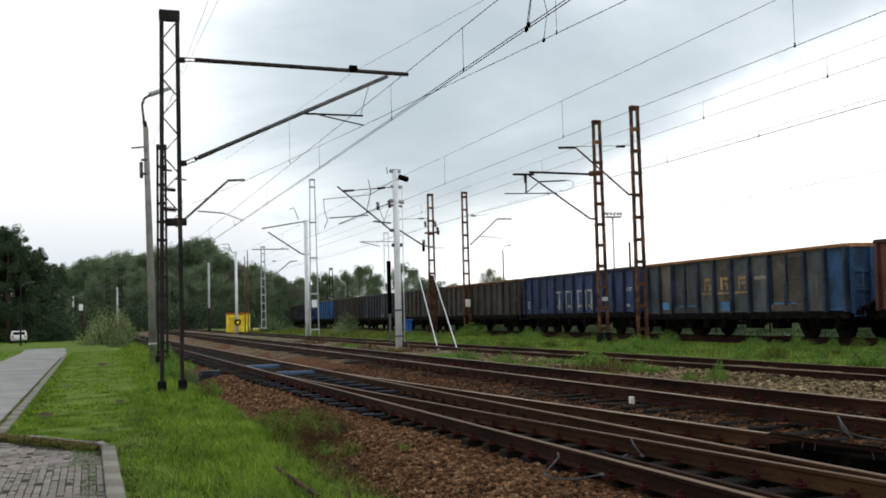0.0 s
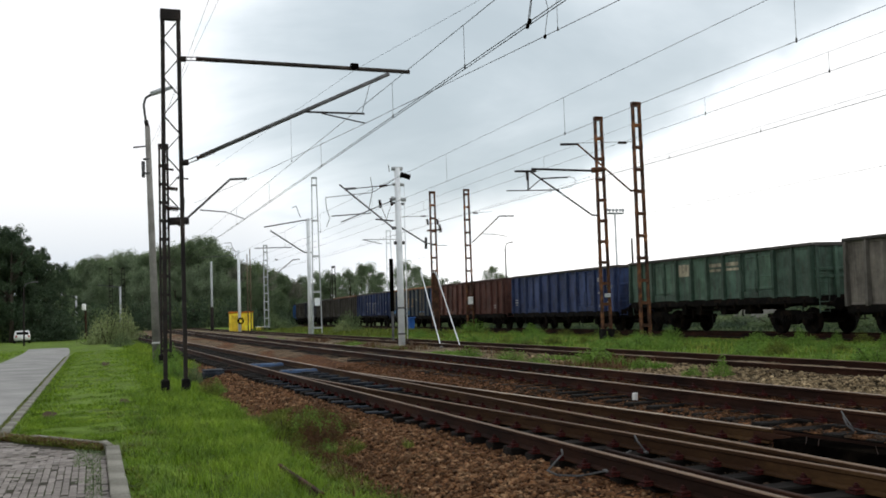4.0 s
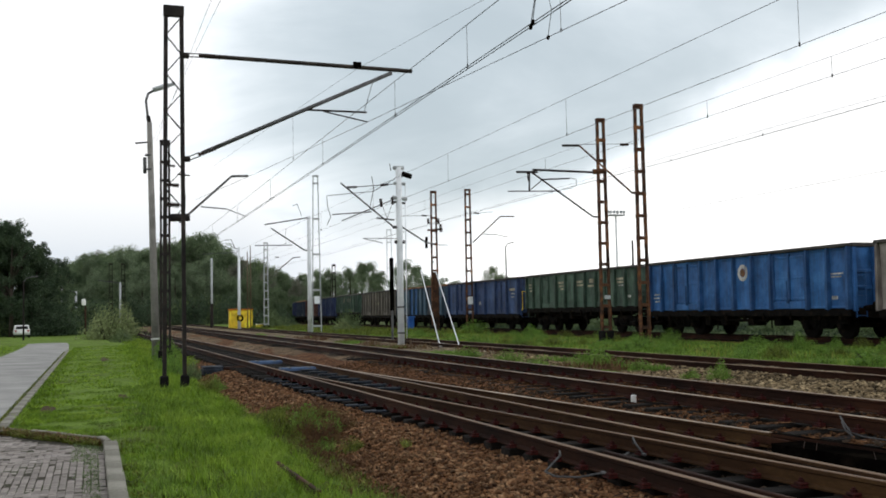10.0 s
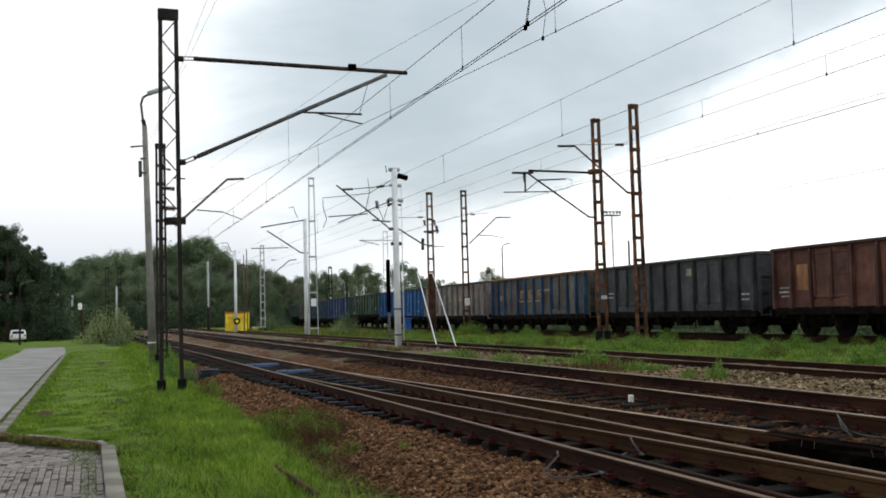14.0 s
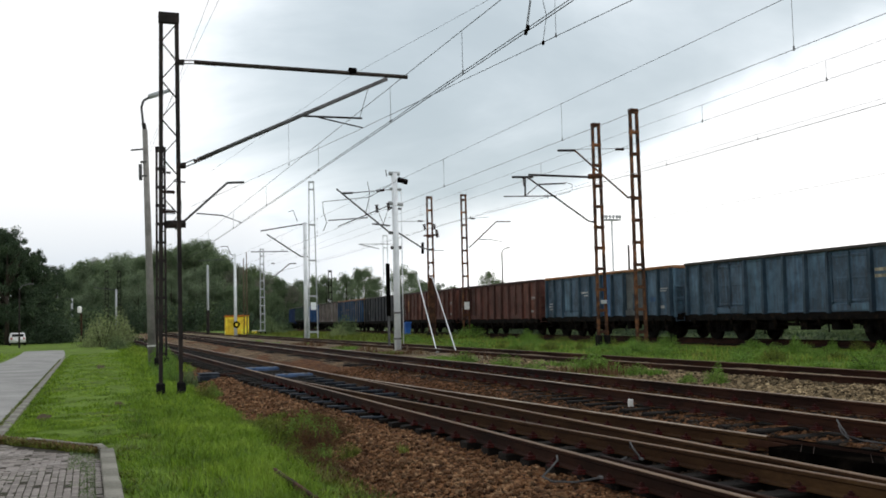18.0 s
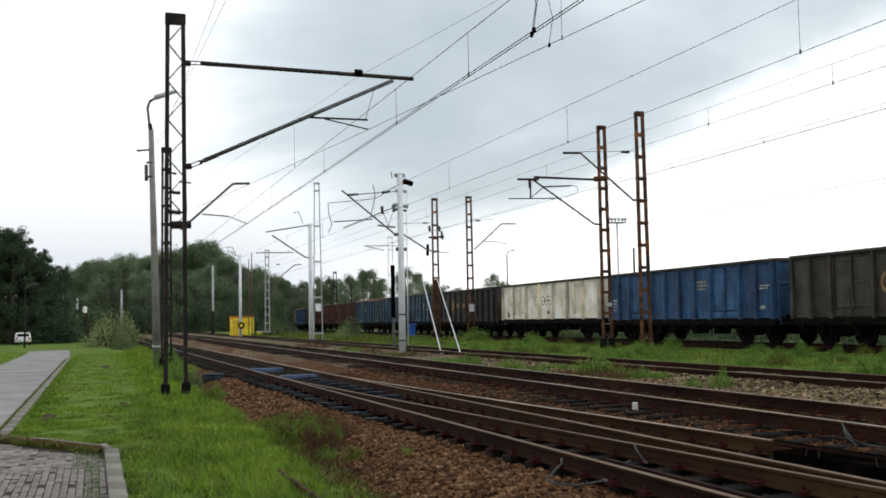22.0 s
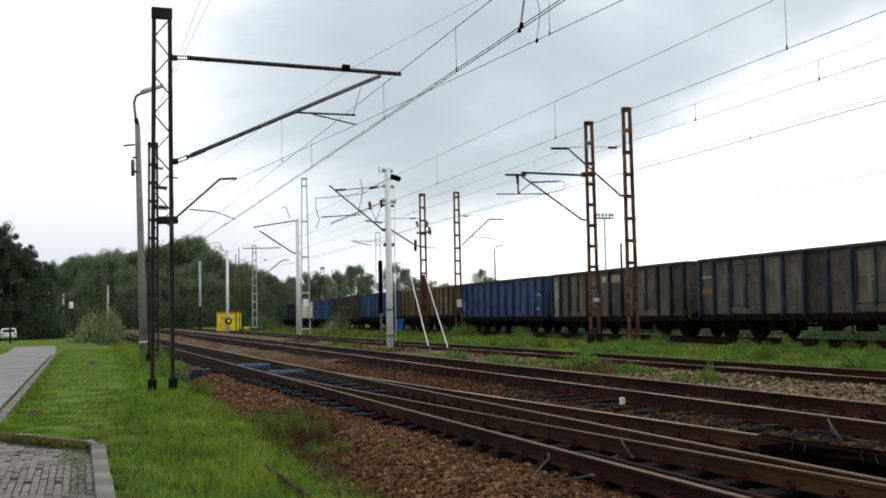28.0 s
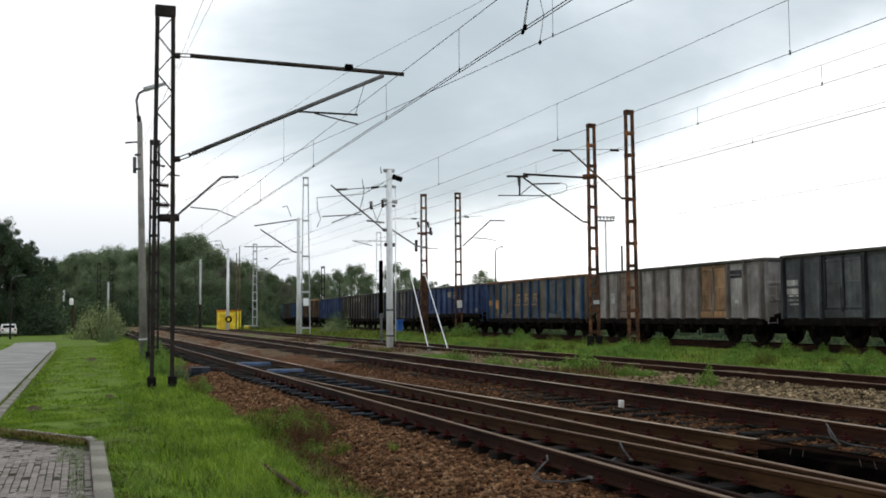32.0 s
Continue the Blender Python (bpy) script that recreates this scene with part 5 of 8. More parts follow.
    (22, 0.05, dict(colour="navy", bays=10, low=1.0, label="deep blue open wagon with white stencils", marks=SMALL + [(5.6, 1.9, 0.5, 0.1, "chalk"), (4.2, 2.0, 0.6, 0.1, "chalk"), (4.2, 1.8, 0.6, 0.2, "cream"), (4.2, 1.5, 0.6, 0.3, "chalk")])),
    (23, 0.1, dict(colour="dun", post="post_dark", bays=10, low=0.95, panels={0: "olive", 4: "olive", 9: "pale_grey"}, label="dirty grey open wagon with cream patches", marks=[(0.6, 2.7, 0.5, 0.3, "cream"), (-0.6, 2.7, 0.9, 0.36, "cream"), (-1.6, 2.7, 0.3, 0.3, "cream"), (2.7, 1.9, 0.7, 1.0, "pale_grey"), (5.6, 2.0, 0.4, 0.4, "chalk")])),
    (24, 0.2, dict(colour="dun", post="post_blue", bays=10, low=0.98, panels={1: "olive", 4: "olive"}, label="dirty grey-brown open wagon with dark blue posts", marks=[(5.5, 1.9, 0.7, 0.2, "orange"), (5.5, 2.45, 0.8, 0.06, "chalk")])),
    (25, 0.07, dict(colour="navy", bays=10, low=1.3, label="blue high-floored open wagon with a cream plate", marks=[(0.0, 2.6, 0.8, 0.34, "cream"), (-1.4, 2.7, 0.7, 0.06, "cream"), (-1.4, 2.5, 0.6, 0.06, "chalk"), (-1.4, 2.35, 0.6, 0.06, "chalk"), (-5.4, 1.5, 0.6, 0.2, "chalk")])),
    (26, 0.0, dict(colour="dun", post="rib_mid", rim="rim_rust", bays=10, low=0.98, panels={0: "grey", 2: "worn_slate", 4: "worn_slate", 7: "grey", 9: "slate"}, label="grey and blue open wagon with a rust-orange rim and ochre lettering", marks=LETTERS + [(4.7, 1.8, 0.6, 0.5, "orange"), (5.7, 1.9, 0.7, 0.3, "orange"), (4.85, 1.6, 0.12, 0.8, "ochre")])),
    (27, -0.4, dict(colour="silver", post="rib_ash", bays=10, low=0.98, panels={2: "tan", 3: "pale_grey", 5: "pale_grey", 7: "blush", 8: "pale_grey"}, label="pale grey open wagon with rusty tan door leaves", marks=[(-4.6, 2.65, 0.9, 0.3, "slate"), (-4.5, 2.62, 0.6, 0.05, "chalk"), (-4.8, 1.6, 0.3, 0.14, "chalk"), (5.0, 1.9, 0.4, 0.5, "chalk")])),
    (28, -0.34, dict(colour="worn_slate", bays=10, low=0.98, label="blue-grey open wagon with white stencils", marks=SMALL + [(5.6, 2.2, 0.6, 0.2, "chalk"), (5.6, 1.9, 0.6, 0.2, "chalk"), (4.2, 1.9, 0.6, 0.06, "chalk"), (0.6, 2.5, 0.5, 0.5, "cream")])),
    (29, -0.3, dict(colour="deep_blue", bays=10, label="deep blue open wagon with white stencils", marks=SMALL)),
]


def run(t):
    return 0.5485 + 10.9904 * t + 0.03152 * t * t


WAGONS, WHEELS = [], []
for number, shift, spec in TRAIN:
    ROLLING.clear()
    WAGONS.append((wagon(seed=number, **spec), shift - 14.04 * number))
    WHEELS += [(wheelset, along, shift - 14.04 * number) for wheelset, along in ROLLING]


# ---- masts ----
def lattice_mast(name, at, height, w0, w1, label, material, gap=0.85, zigzag=False, turn=0.0, depth=0.14, group="catenary masts", foot=True, thick=0.04):
    """Two channel legs that lean together, joined by battens or by lacing."""
    ob = tagged(empty(name, at @ pose(0, 0, 0, 0, 0, turn)), label, "catenary mast", group)

    def leg(s):
        bm = bmesh.new()
        rings = []
        for z, w in ((-0.4, w0), (height, w1)):
            x = s * w / 2
            rings.append([bm.verts.new(p) for p in ((x - thick, -depth / 2, z), (x + thick, -depth / 2, z), (x + thick, depth / 2, z), (x - thick, depth / 2, z))])
        for i in range(4):
            bm.faces.new((rings[0][i], rings[0][(i + 1) % 4], rings[1][(i + 1) % 4], rings[1][i]))
        bm.faces.new(rings[0][::-1])
        bm.faces.new(rings[1])
        return bm

    for s in (-1, 1):
        part("leg", leg(s), material, ob)
        if foot:
            part("footing", cube(s * w0 / 2 - 0.1, s * w0 / 2 + 0.1, -0.15, 0.15, -0.5, 0.34 + 0.12 * (not zigzag), 0.03), M["foundation"], ob)
    if zigzag:
        z, s = 3.92, 1
        step = gap
        while z + step < height - 0.24:
            wa, wb = w0 + (w1 - w0) * z / height, w0 + (w1 - w0) * (z + step) / height
            bm = bmesh.new()
            for y in (-depth / 2, depth / 2):
                bar(bm, (-s * wa / 2, y, z), (s * wb / 2, y, z + step), 0.009, 4)
            part("lacing_bar", bm, material, ob)
            z, s = z + step, -s
        part("cap_plate", cube(-w1 / 2 - 0.06, w1 / 2 + 0.06, -depth / 2 - 0.02, depth / 2 + 0.02, height - 0.26, height + 0.01, 0.01), material, ob)
    else:
        z = 0.6
        while z < height:
            w = w0 + (w1 - w0) * z / height
            bm = bmesh.new()
            for y in (-depth / 2, depth / 2):
                box(bm, -w / 2 - 0.045, w / 2 + 0.045, y - 0.012, y + 0.012, z - 0.06, z + 0.06)
            part("batten", bm, material, ob)
            z += gap
        part("batten", cube(-w1 / 2 - 0.05, w1 / 2 + 0.05, -depth / 2 - 0.012, depth / 2 + 0.012, height - 0.12, height + 0.005), material, ob)
    return ob


def tube_mast(name, at, height, r0, r1, label, material, category="catenary mast", group="catenary masts"):
    ob = tagged(empty(name, at), label, category, group)
    bm = bmesh.new()
    bar(bm, (0, 0, -0.3), (0, 0, height), r0, 14, r1)
    part("pole", bm, material, ob, flat=False)
    return ob


def at_xy(x, y, z, turn=19.7):
    return pose(x, y, z, 0, 0, turn)


MAST_NEAR = lattice_mast("lattice_mast", at_xy(-6.6, 24.0, -0.55), 9.40, 0.48, 0.37, "tall dark steel lattice mast with zigzag lacing in the grass", M["dark_lattice"], 0.475, True, depth=0.1, thick=0.048)
MAST_BEHIND = lattice_mast("lattice_mast", at_xy(-11.37, 40.0, -0.6), 9.0, 0.36, 0.31, "dark battened steel mast hung with line fittings", M["dark_lattice"], 0.75)
MAST_A = lattice_mast("lattice_mast", at_xy(6.45, 40.4, -0.15), 9.12, 0.38, 0.28, "rust-brown battened steel mast in the grass strip", M["lattice"], 0.85)
MAST_B = lattice_mast("lattice_mast", at_xy(7.49, 37.7, -0.15), 9.10, 0.38, 0.28, "rust-brown battened steel mast with a bracket arm", M["lattice"], 0.85, foot=False)
MAST_C = lattice_mast("lattice_mast", at_xy(-0.75, 63.7, -0.15), 9.12, 0.42, 0.31, "dark rusty battened mast held by two struts", M["lattice"], 0.85)
MAST_D = lattice_mast("lattice_mast", at_xy(1.5, 65.5, -0.15), 9.45, 0.42, 0.31, "rusty battened mast before the goods train", M["lattice"], 0.85, foot=False)
MAST_WHITE = tube_mast("tube_mast", at_xy(-2.03, 43.5, -0.35), 7.95, 0.152, 0.13, "thick pale galvanised tube mast beside the ballast", M["galvanised"])
MAST_FAR = tube_mast("tube_mast", at_xy(-10.1, 73.0, -0.25), 8.7, 0.17, 0.13, "pale galvanised tube mast with a bracket", M["galvanised"])
MAST_FAR2 = tube_mast("tube_mast", at_xy(-21.8, 104.0, -0.3), 8.7, 0.17, 0.13, "pale galvanised tube mast by the yellow container", M["galvanised"])
MAST_PALE = lattice_mast("lattice_mast", at_xy(-9.45, 72.0, -0.25), 11.6, 0.66, 0.34, "slim pale grey ladder-like mast", M["old_galvanised"], 2.6, False, 0, 0.08, foot=False, thick=0.03)
LAMP_POLE = tube_mast("lamp_pole", at_xy(-12.65, 43.1, -0.6) @ pose(0, 0, 0, 0, -1.5, 0), 10.35, 0.18, 0.11, "grey concrete pole carrying a curved street lamp arm", M["old_concrete"], "lamp post", "lamp posts")
MAST_OLD = lattice_mast("lattice_mast", at_xy(-18.6, 102.0, -0.3), 9.0, 0.45, 0.34, "weathered pale battened mast before the wood edge", M["old_galvanised"], 0.85)
MAST_SMALL = tube_mast("tube_mast", at_xy(-28.0, 118.0, -0.3), 8.4, 0.14, 0.12, "pale pole with a dark base by the wood edge", M["old_galvanised"])
for spot, tall, wide, words in (((-14.8, 130.0, -0.3), 8.0, 0.5, "distant battened mast behind the goods train"), ((-54.3, 160.0, -0.6), 10.7, 0.6, "dark distant lattice mast before the wood"), ((-52.3, 160.0, -0.6), 10.6, 0.6, "dark distant lattice mast before the wood")):
    lattice_mast("lattice_mast", at_xy(*spot), tall, wide, wide * 0.75, words, M["dark_lattice"], 0.9, foot=False)
lattice_mast("lattice_mast", at_xy(-6.6, 115.0, -0.2), 11.1, 0.7, 0.5, "slim pale ladder-like mast beyond the train", M["galvanised"], 3.0, depth=0.1, foot=False)
for spot, tall, words in (((-52.1, 158.0, -0.7), 7.6, "distant pale tube mast by the curve"), ((-58.4, 150.0, -0.7), 7.8, "distant grey tube mast by the road end"), ((-59.9, 160.0, -0.7), 6.4, "distant pale tube mast under the trees")):
    far_mast = tube_mast("tube_mast", at_xy(*spot), tall, 0.18, 0.15, words, M["old_galvanised"])
    bm = bmesh.new()
    bar(bm, (-3.4, 0, tall + 0.35), (0, 0, tall - 0.1), 0.06, 5)
    part("bracket_arm", bm, M["dull_steel"], far_mast)
for spot, tall in (((-20.1, 100.0, -0.35), 8.0), ((-19.8, 100.0, -0.35), 8.6)):
    tube_mast("wooden_pole", at_xy(*spot), tall, 0.055, 0.045, "thin brown wooden pole beside the yellow container", M["pole_wood"], "pole", "wooden poles")


# ---- brackets, insulators and fittings on the masts ----
def ribbed(bm, p, q, r):
    """A rod insulator with sheds."""
    p, q = Vector(p), Vector(q)
    n = max(3, int((q - p).length / 0.07))
    bar(bm, p, q, r * 0.45, 8)
    for i in range(n):
        c = p.lerp(q, (i + 0.5) / n)
        d = (q - p).normalized() * 0.018
        bar(bm, c - d, c + d, r, 10, r * 0.7)
    return bm


def strut_ring(mast, name, p, q, r, mat):
    bm = bmesh.new()
    bar(bm, ((p[0] + q[0]) / 2, 0, p[1] - 0.03), ((p[0] + q[0]) / 2, 0, p[1] + 0.03), r + 0.03, 14)
    part(name, bm, M[mat], mast)


def strut(mast, name, p, q, r, mat):
    a, b = (p[0], 0, p[1]), (q[0], 0, q[1])
    bm = ribbed(bmesh.new(), a, b, r) if name.endswith("insulator") else bar(bmesh.new(), a, b, r, 8)
    part(name, bm, M[mat], mast, flat=name.endswith("insulator"))


strut(MAST_NEAR, "upper_arm", (0.62, 8.21), (6.15, 8.16), 0.055, "arm_steel")
strut(MAST_NEAR, "lower_arm", (0.68, 5.77), (5.58, 8.08), 0.052, "dull_steel")
strut(MAST_NEAR, "arm_bracket", (0.18, 8.18), (0.36, 8.19), 0.075, "dark_lattice")
strut(MAST_NEAR, "insulator", (0.60, 8.21), (1.16, 8.20), 0.07, "insulator")
strut(MAST_NEAR, "arm_bracket", (0.2, 5.60), (0.38, 5.62), 0.075, "dark_lattice")
strut(MAST_NEAR, "insulator", (0.58, 5.72), (1.02, 5.92), 0.07, "insulator")
for low, high in (((0.36, 8.16), (0.62, 8.17)), ((0.36, 8.24), (0.62, 8.25)), ((0.38, 5.59), (0.62, 5.69)), ((0.36, 5.67), (0.58, 5.77))):
    strut(MAST_NEAR, "shackle", low, high, 0.014, "dark_lattice")
strut(MAST_NEAR, "wire_clamp", (4.55, 8.22), (4.74, 8.22), 0.1, "black")
strut(MAST_NEAR, "steady_tube", (3.28, 6.98), (4.88, 6.99), 0.026, "dark_lattice")
strut(MAST_NEAR, "steady_arm", (3.73, 6.96), (4.89, 6.74), 0.018, "dark_lattice")
strut(MAST_NEAR, "dropper", (5.05, 7.77), (4.82, 7.01), 0.008, "wire")
strut(MAST_BEHIND, "bracket_arm", (0.56, 5.64), (2.67, 7.59), 0.045, "dull_steel")
strut(MAST_BEHIND, "bracket_head", (2.67, 7.59), (3.36, 7.63), 0.05, "dull_steel")
strut(MAST_BEHIND, "steady_tube", (1.42, 6.30), (2.47, 6.22), 0.025, "dull_steel")
strut(MAST_BEHIND, "steady_arm", (2.47, 6.22), (3.27, 5.92), 0.018, "dull_steel")
strut(MAST_BEHIND, "tie_plate", (0.21, 5.83), (0.97, 5.86), 0.16, "dark_lattice")
strut(MAST_BEHIND, "insulator", (0.02, 7.19), (0.55, 7.15), 0.11, "insulator")
strut(MAST_BEHIND, "insulator", (-0.01, 6.38), (0.57, 6.34), 0.13, "insulator")
strut(MAST_BEHIND, "insulator", (0.75, 6.80), (0.74, 6.25), 0.09, "insulator")
strut(MAST_BEHIND, "insulator", (0.00, 8.00), (0.40, 7.94), 0.07, "insulator")
strut(MAST_BEHIND, "tie_rod", (0.49, 7.61), (0.98, 7.58), 0.03, "dark_lattice")
strut(MAST_WHITE, "long_arm", (-0.25, 5.30), (-2.63, 7.20), 0.036, "dull_steel")
strut(MAST_WHITE, "arm_socket", (-0.30, 5.30), (0.01, 5.30), 0.07, "dull_steel")
strut(MAST_WHITE, "stay_arm", (0.06, 5.35), (1.25, 4.62), 0.034, "dull_steel")
strut(MAST_WHITE, "stay_end", (1.20, 4.65), (1.62, 4.54), 0.03, "dull_steel")
strut(MAST_WHITE, "contact_tube", (-3.00, 5.82), (-1.26, 5.96), 0.026, "dull_steel")
strut(MAST_WHITE, "tie_tube", (-2.36, 7.01), (-1.90, 7.04), 0.05, "dull_steel")
strut(MAST_WHITE, "tie_rod", (-1.90, 7.04), (-0.15, 7.22), 0.02, "dull_steel")
strut(MAST_WHITE, "insulator", (-0.83, 7.14), (-0.47, 7.19), 0.07, "insulator")
strut(MAST_WHITE, "cross_bar", (-1.04, 5.69), (-0.24, 5.62), 0.035, "dull_steel")
strut(MAST_WHITE, "insulator", (-0.84, 6.54), (-0.80, 6.19), 0.09, "insulator")
strut(MAST_WHITE, "insulator", (-0.32, 6.62), (-0.28, 6.29), 0.09, "insulator")
strut(MAST_WHITE, "jumper", (-1.23, 7.53), (-1.14, 6.98), 0.015, "wire")
strut(MAST_WHITE, "jumper", (-1.14, 6.98), (-1.36, 6.03), 0.015, "wire")
strut(MAST_WHITE, "jumper", (-3.24, 6.63), (-3.22, 6.16), 0.015, "wire")
strut(MAST_WHITE, "jumper", (-3.22, 6.16), (-3.08, 5.72), 0.015, "wire")
strut(MAST_WHITE, "jumper", (-3.08, 5.72), (-3.24, 5.36), 0.015, "wire")
strut(MAST_WHITE, "feeder", (-3.24, 6.63), (-1.17, 6.86), 0.014, "wire")
strut(MAST_WHITE, "feeder", (-1.17, 6.86), (-0.15, 7.45), 0.014, "wire")
strut(MAST_WHITE, "feeder", (-2.59, 5.56), (-0.17, 6.55), 0.022, "wire")
strut(MAST_WHITE, "hanger", (-0.75, 6.19), (-0.55, 5.69), 0.012, "wire")
strut(MAST_WHITE, "hanger", (-0.33, 6.29), (-0.55, 5.69), 0.012, "wire")
strut(MAST_WHITE, "disconnector", (0.17, 7.68), (0.59, 7.56), 0.12, "black")
strut(MAST_WHITE, "disconnector_arm", (0.01, 7.45), (0.33, 7.66), 0.03, "black")
strut(MAST_WHITE, "top_cap", (-0.24, 7.93), (0.24, 7.94), 0.09, "old_galvanised")
strut(MAST_WHITE, "arm_clamp", (-0.22, 7.25), (0.3, 7.22), 0.07, "old_galvanised")
strut(MAST_WHITE, "arm_clamp", (-0.3, 6.62), (0.36, 6.55), 0.085, "old_galvanised")
strut(MAST_WHITE, "arm_clamp", (-0.24, 6.42), (0.28, 6.36), 0.05, "dull_steel")
strut(MAST_WHITE, "cable_pipe", (0.3, 7.3), (0.26, 0.4), 0.022, "galvanised")
strut(MAST_WHITE, "cap_hook", (-0.35, 7.80), (-0.39, 8.10), 0.02, "dull_steel")
strut(MAST_WHITE, "band", (-0.22, 4.65), (0.24, 4.65), 0.08, "dull_steel")
strut(MAST_WHITE, "tie_rod", (-1.60, 4.80), (-0.06, 4.80), 0.012, "wire")
strut(MAST_WHITE, "steady_arm", (-1.67, 4.80), (-0.78, 4.60), 0.016, "wire")
strut(MAST_FAR, "upper_arm", (-3.26, 8.04), (-0.05, 8.59), 0.045, "dull_steel")
strut(MAST_FAR, "lower_arm", (-2.81, 7.79), (-0.34, 6.17), 0.05, "dull_steel")
strut(MAST_FAR, "arm_socket", (-0.34, 6.17), (0.21, 6.16), 0.05, "dull_steel")
strut(MAST_FAR, "hook", (-1.21, 9.47), (-0.87, 9.59), 0.025, "dull_steel")
strut(MAST_FAR, "hook", (-0.87, 9.59), (-0.55, 8.76), 0.025, "dull_steel")
strut(MAST_FAR2, "curved_arm", (-1.48, 9.43), (-0.78, 9.49), 0.035, "dull_steel")
strut(MAST_FAR2, "curved_arm", (-0.78, 9.49), (-0.44, 8.60), 0.035, "dull_steel")
strut(MAST_FAR2, "curved_arm", (-0.44, 8.60), (-0.03, 8.54), 0.035, "dull_steel")
strut(MAST_FAR2, "cross_bar", (-3.80, 7.96), (-0.15, 8.18), 0.03, "dull_steel")
strut(MAST_C, "insulator", (-0.40, 7.36), (-0.33, 7.00), 0.11, "insulator")
strut(MAST_C, "insulator", (0.29, 7.37), (0.32, 7.00), 0.11, "insulator")
strut(MAST_C, "insulator", (0.44, 7.00), (0.50, 6.49), 0.12, "insulator")
strut(MAST_C, "tie_bar", (-0.42, 6.60), (0.59, 6.67), 0.06, "lattice")
strut(MAST_C, "tie_rod", (-2.37, 7.49), (-0.24, 7.55), 0.014, "wire")
strut(MAST_C, "insulator", (-0.82, 7.54), (-0.47, 7.54), 0.07, "insulator")
strut(MAST_C, "counterweight", (-0.51, 6.16), (-0.53, 5.43), 0.09, "black")
strut(MAST_C, "tie_rod", (0.17, 5.65), (0.94, 5.64), 0.02, "wire")
strut(MAST_C, "patch", (-0.15, 4.5), (-0.07, 4.62), 0.06, "galvanised")
strut(MAST_D, "bracket_arm", (0.33, 5.90), (2.33, 7.65), 0.04, "lattice")
strut(MAST_D, "bracket_head", (2.33, 7.65), (3.37, 7.66), 0.04, "lattice")
strut(MAST_D, "steady_tube", (1.07, 6.46), (1.97, 6.43), 0.025, "wire")
strut(MAST_D, "steady_arm", (1.97, 6.43), (2.82, 6.28), 0.02, "wire")
strut(MAST_D, "insulator", (0.47, 7.86), (0.79, 7.83), 0.07, "insulator")
strut(MAST_D, "tie_rod", (0.14, 7.82), (1.77, 7.95), 0.012, "wire")
strut(MAST_B, "bracket_arm", (-0.37, 5.72), (-2.57, 7.46), 0.035, "lattice")
strut(MAST_B, "arm_socket", (-0.40, 5.72), (-0.05, 5.75), 0.04, "lattice")
strut(MAST_B, "bracket_head", (-2.57, 7.46), (-3.27, 7.43), 0.045, "dark_lattice")
strut(MAST_B, "tie_rod", (-2.57, 7.50), (-0.14, 7.62), 0.01, "wire")
strut(MAST_B, "insulator", (-0.83, 7.56), (-0.46, 7.57), 0.06, "insulator")
strut(MAST_A, "upper_arm", (-0.17, 6.91), (-3.09, 6.94), 0.045, "dark_lattice")
strut(MAST_A, "arm_tip", (-2.90, 6.85), (-3.81, 6.83), 0.045, "dark_lattice")
strut(MAST_A, "lower_arm", (-0.45, 5.09), (-3.12, 6.82), 0.035, "dark_lattice")
strut(MAST_A, "arm_socket", (-0.45, 5.09), (-0.14, 5.07), 0.035, "dark_lattice")
strut(MAST_A, "drop_tube", (-3.24, 6.84), (-3.27, 6.07), 0.035, "dark_lattice")
strut(MAST_A, "drop_insulator", (-3.32, 6.82), (-3.30, 6.48), 0.05, "insulator")
strut(MAST_A, "contact_tube", (-4.20, 6.05), (-1.89, 6.11), 0.022, "dark_lattice")
strut(MAST_A, "steady_arm", (-3.27, 6.09), (-2.66, 6.56), 0.018, "dark_lattice")
strut(MAST_A, "steady_tube", (-2.66, 6.56), (-1.47, 6.63), 0.03, "dark_lattice")
strut(MAST_A, "jumper", (-1.47, 6.67), (-1.16, 6.59), 0.01, "wire")
strut(MAST_A, "jumper", (-1.16, 6.59), (-1.17, 6.38), 0.01, "wire")
strut(MAST_A, "jumper", (-1.17, 6.38), (-1.33, 6.26), 0.01, "wire")
strut(MAST_A, "jumper", (-1.33, 6.26), (-1.79, 6.16), 0.01, "wire")
strut(MAST_A, "arm_clamp", (-0.38, 6.93), (0.20, 6.99), 0.11, "lattice")
strut(LAMP_POLE, "pole_tip", (0.0, 10.3), (-0.05, 10.62), 0.09, "dark_lattice")
strut(LAMP_POLE, "lamp_arm", (-0.06, 10.58), (-0.12, 11.31), 0.05, "dull_steel")
strut(LAMP_POLE, "lamp_arm", (-0.12, 11.31), (-0.02, 11.62), 0.05, "dull_steel")
strut(LAMP_POLE, "lamp_arm", (-0.02, 11.62), (0.25, 11.79), 0.05, "dull_steel")
strut(LAMP_POLE, "lamp_head", (0.20, 11.79), (0.85, 12.03), 0.11, "old_galvanised")
strut(LAMP_POLE, "lamp_head", (0.80, 12.0), (1.14, 12.12), 0.08, "old_galvanised")
strut(LAMP_POLE, "cross_arm", (-0.62, 9.42), (0.0, 9.48), 0.035, "black")
strut(LAMP_POLE, "control_box", (-0.24, 8.80), (-0.25, 8.10), 0.075, "dull_steel")
strut_ring(LAMP_POLE, "band", (-0.15, 8.90), (-0.01, 8.91), 0.13, "dull_steel")
strut_ring(LAMP_POLE, "band", (-0.15, 8.28), (0.0, 8.29), 0.13, "dull_steel")
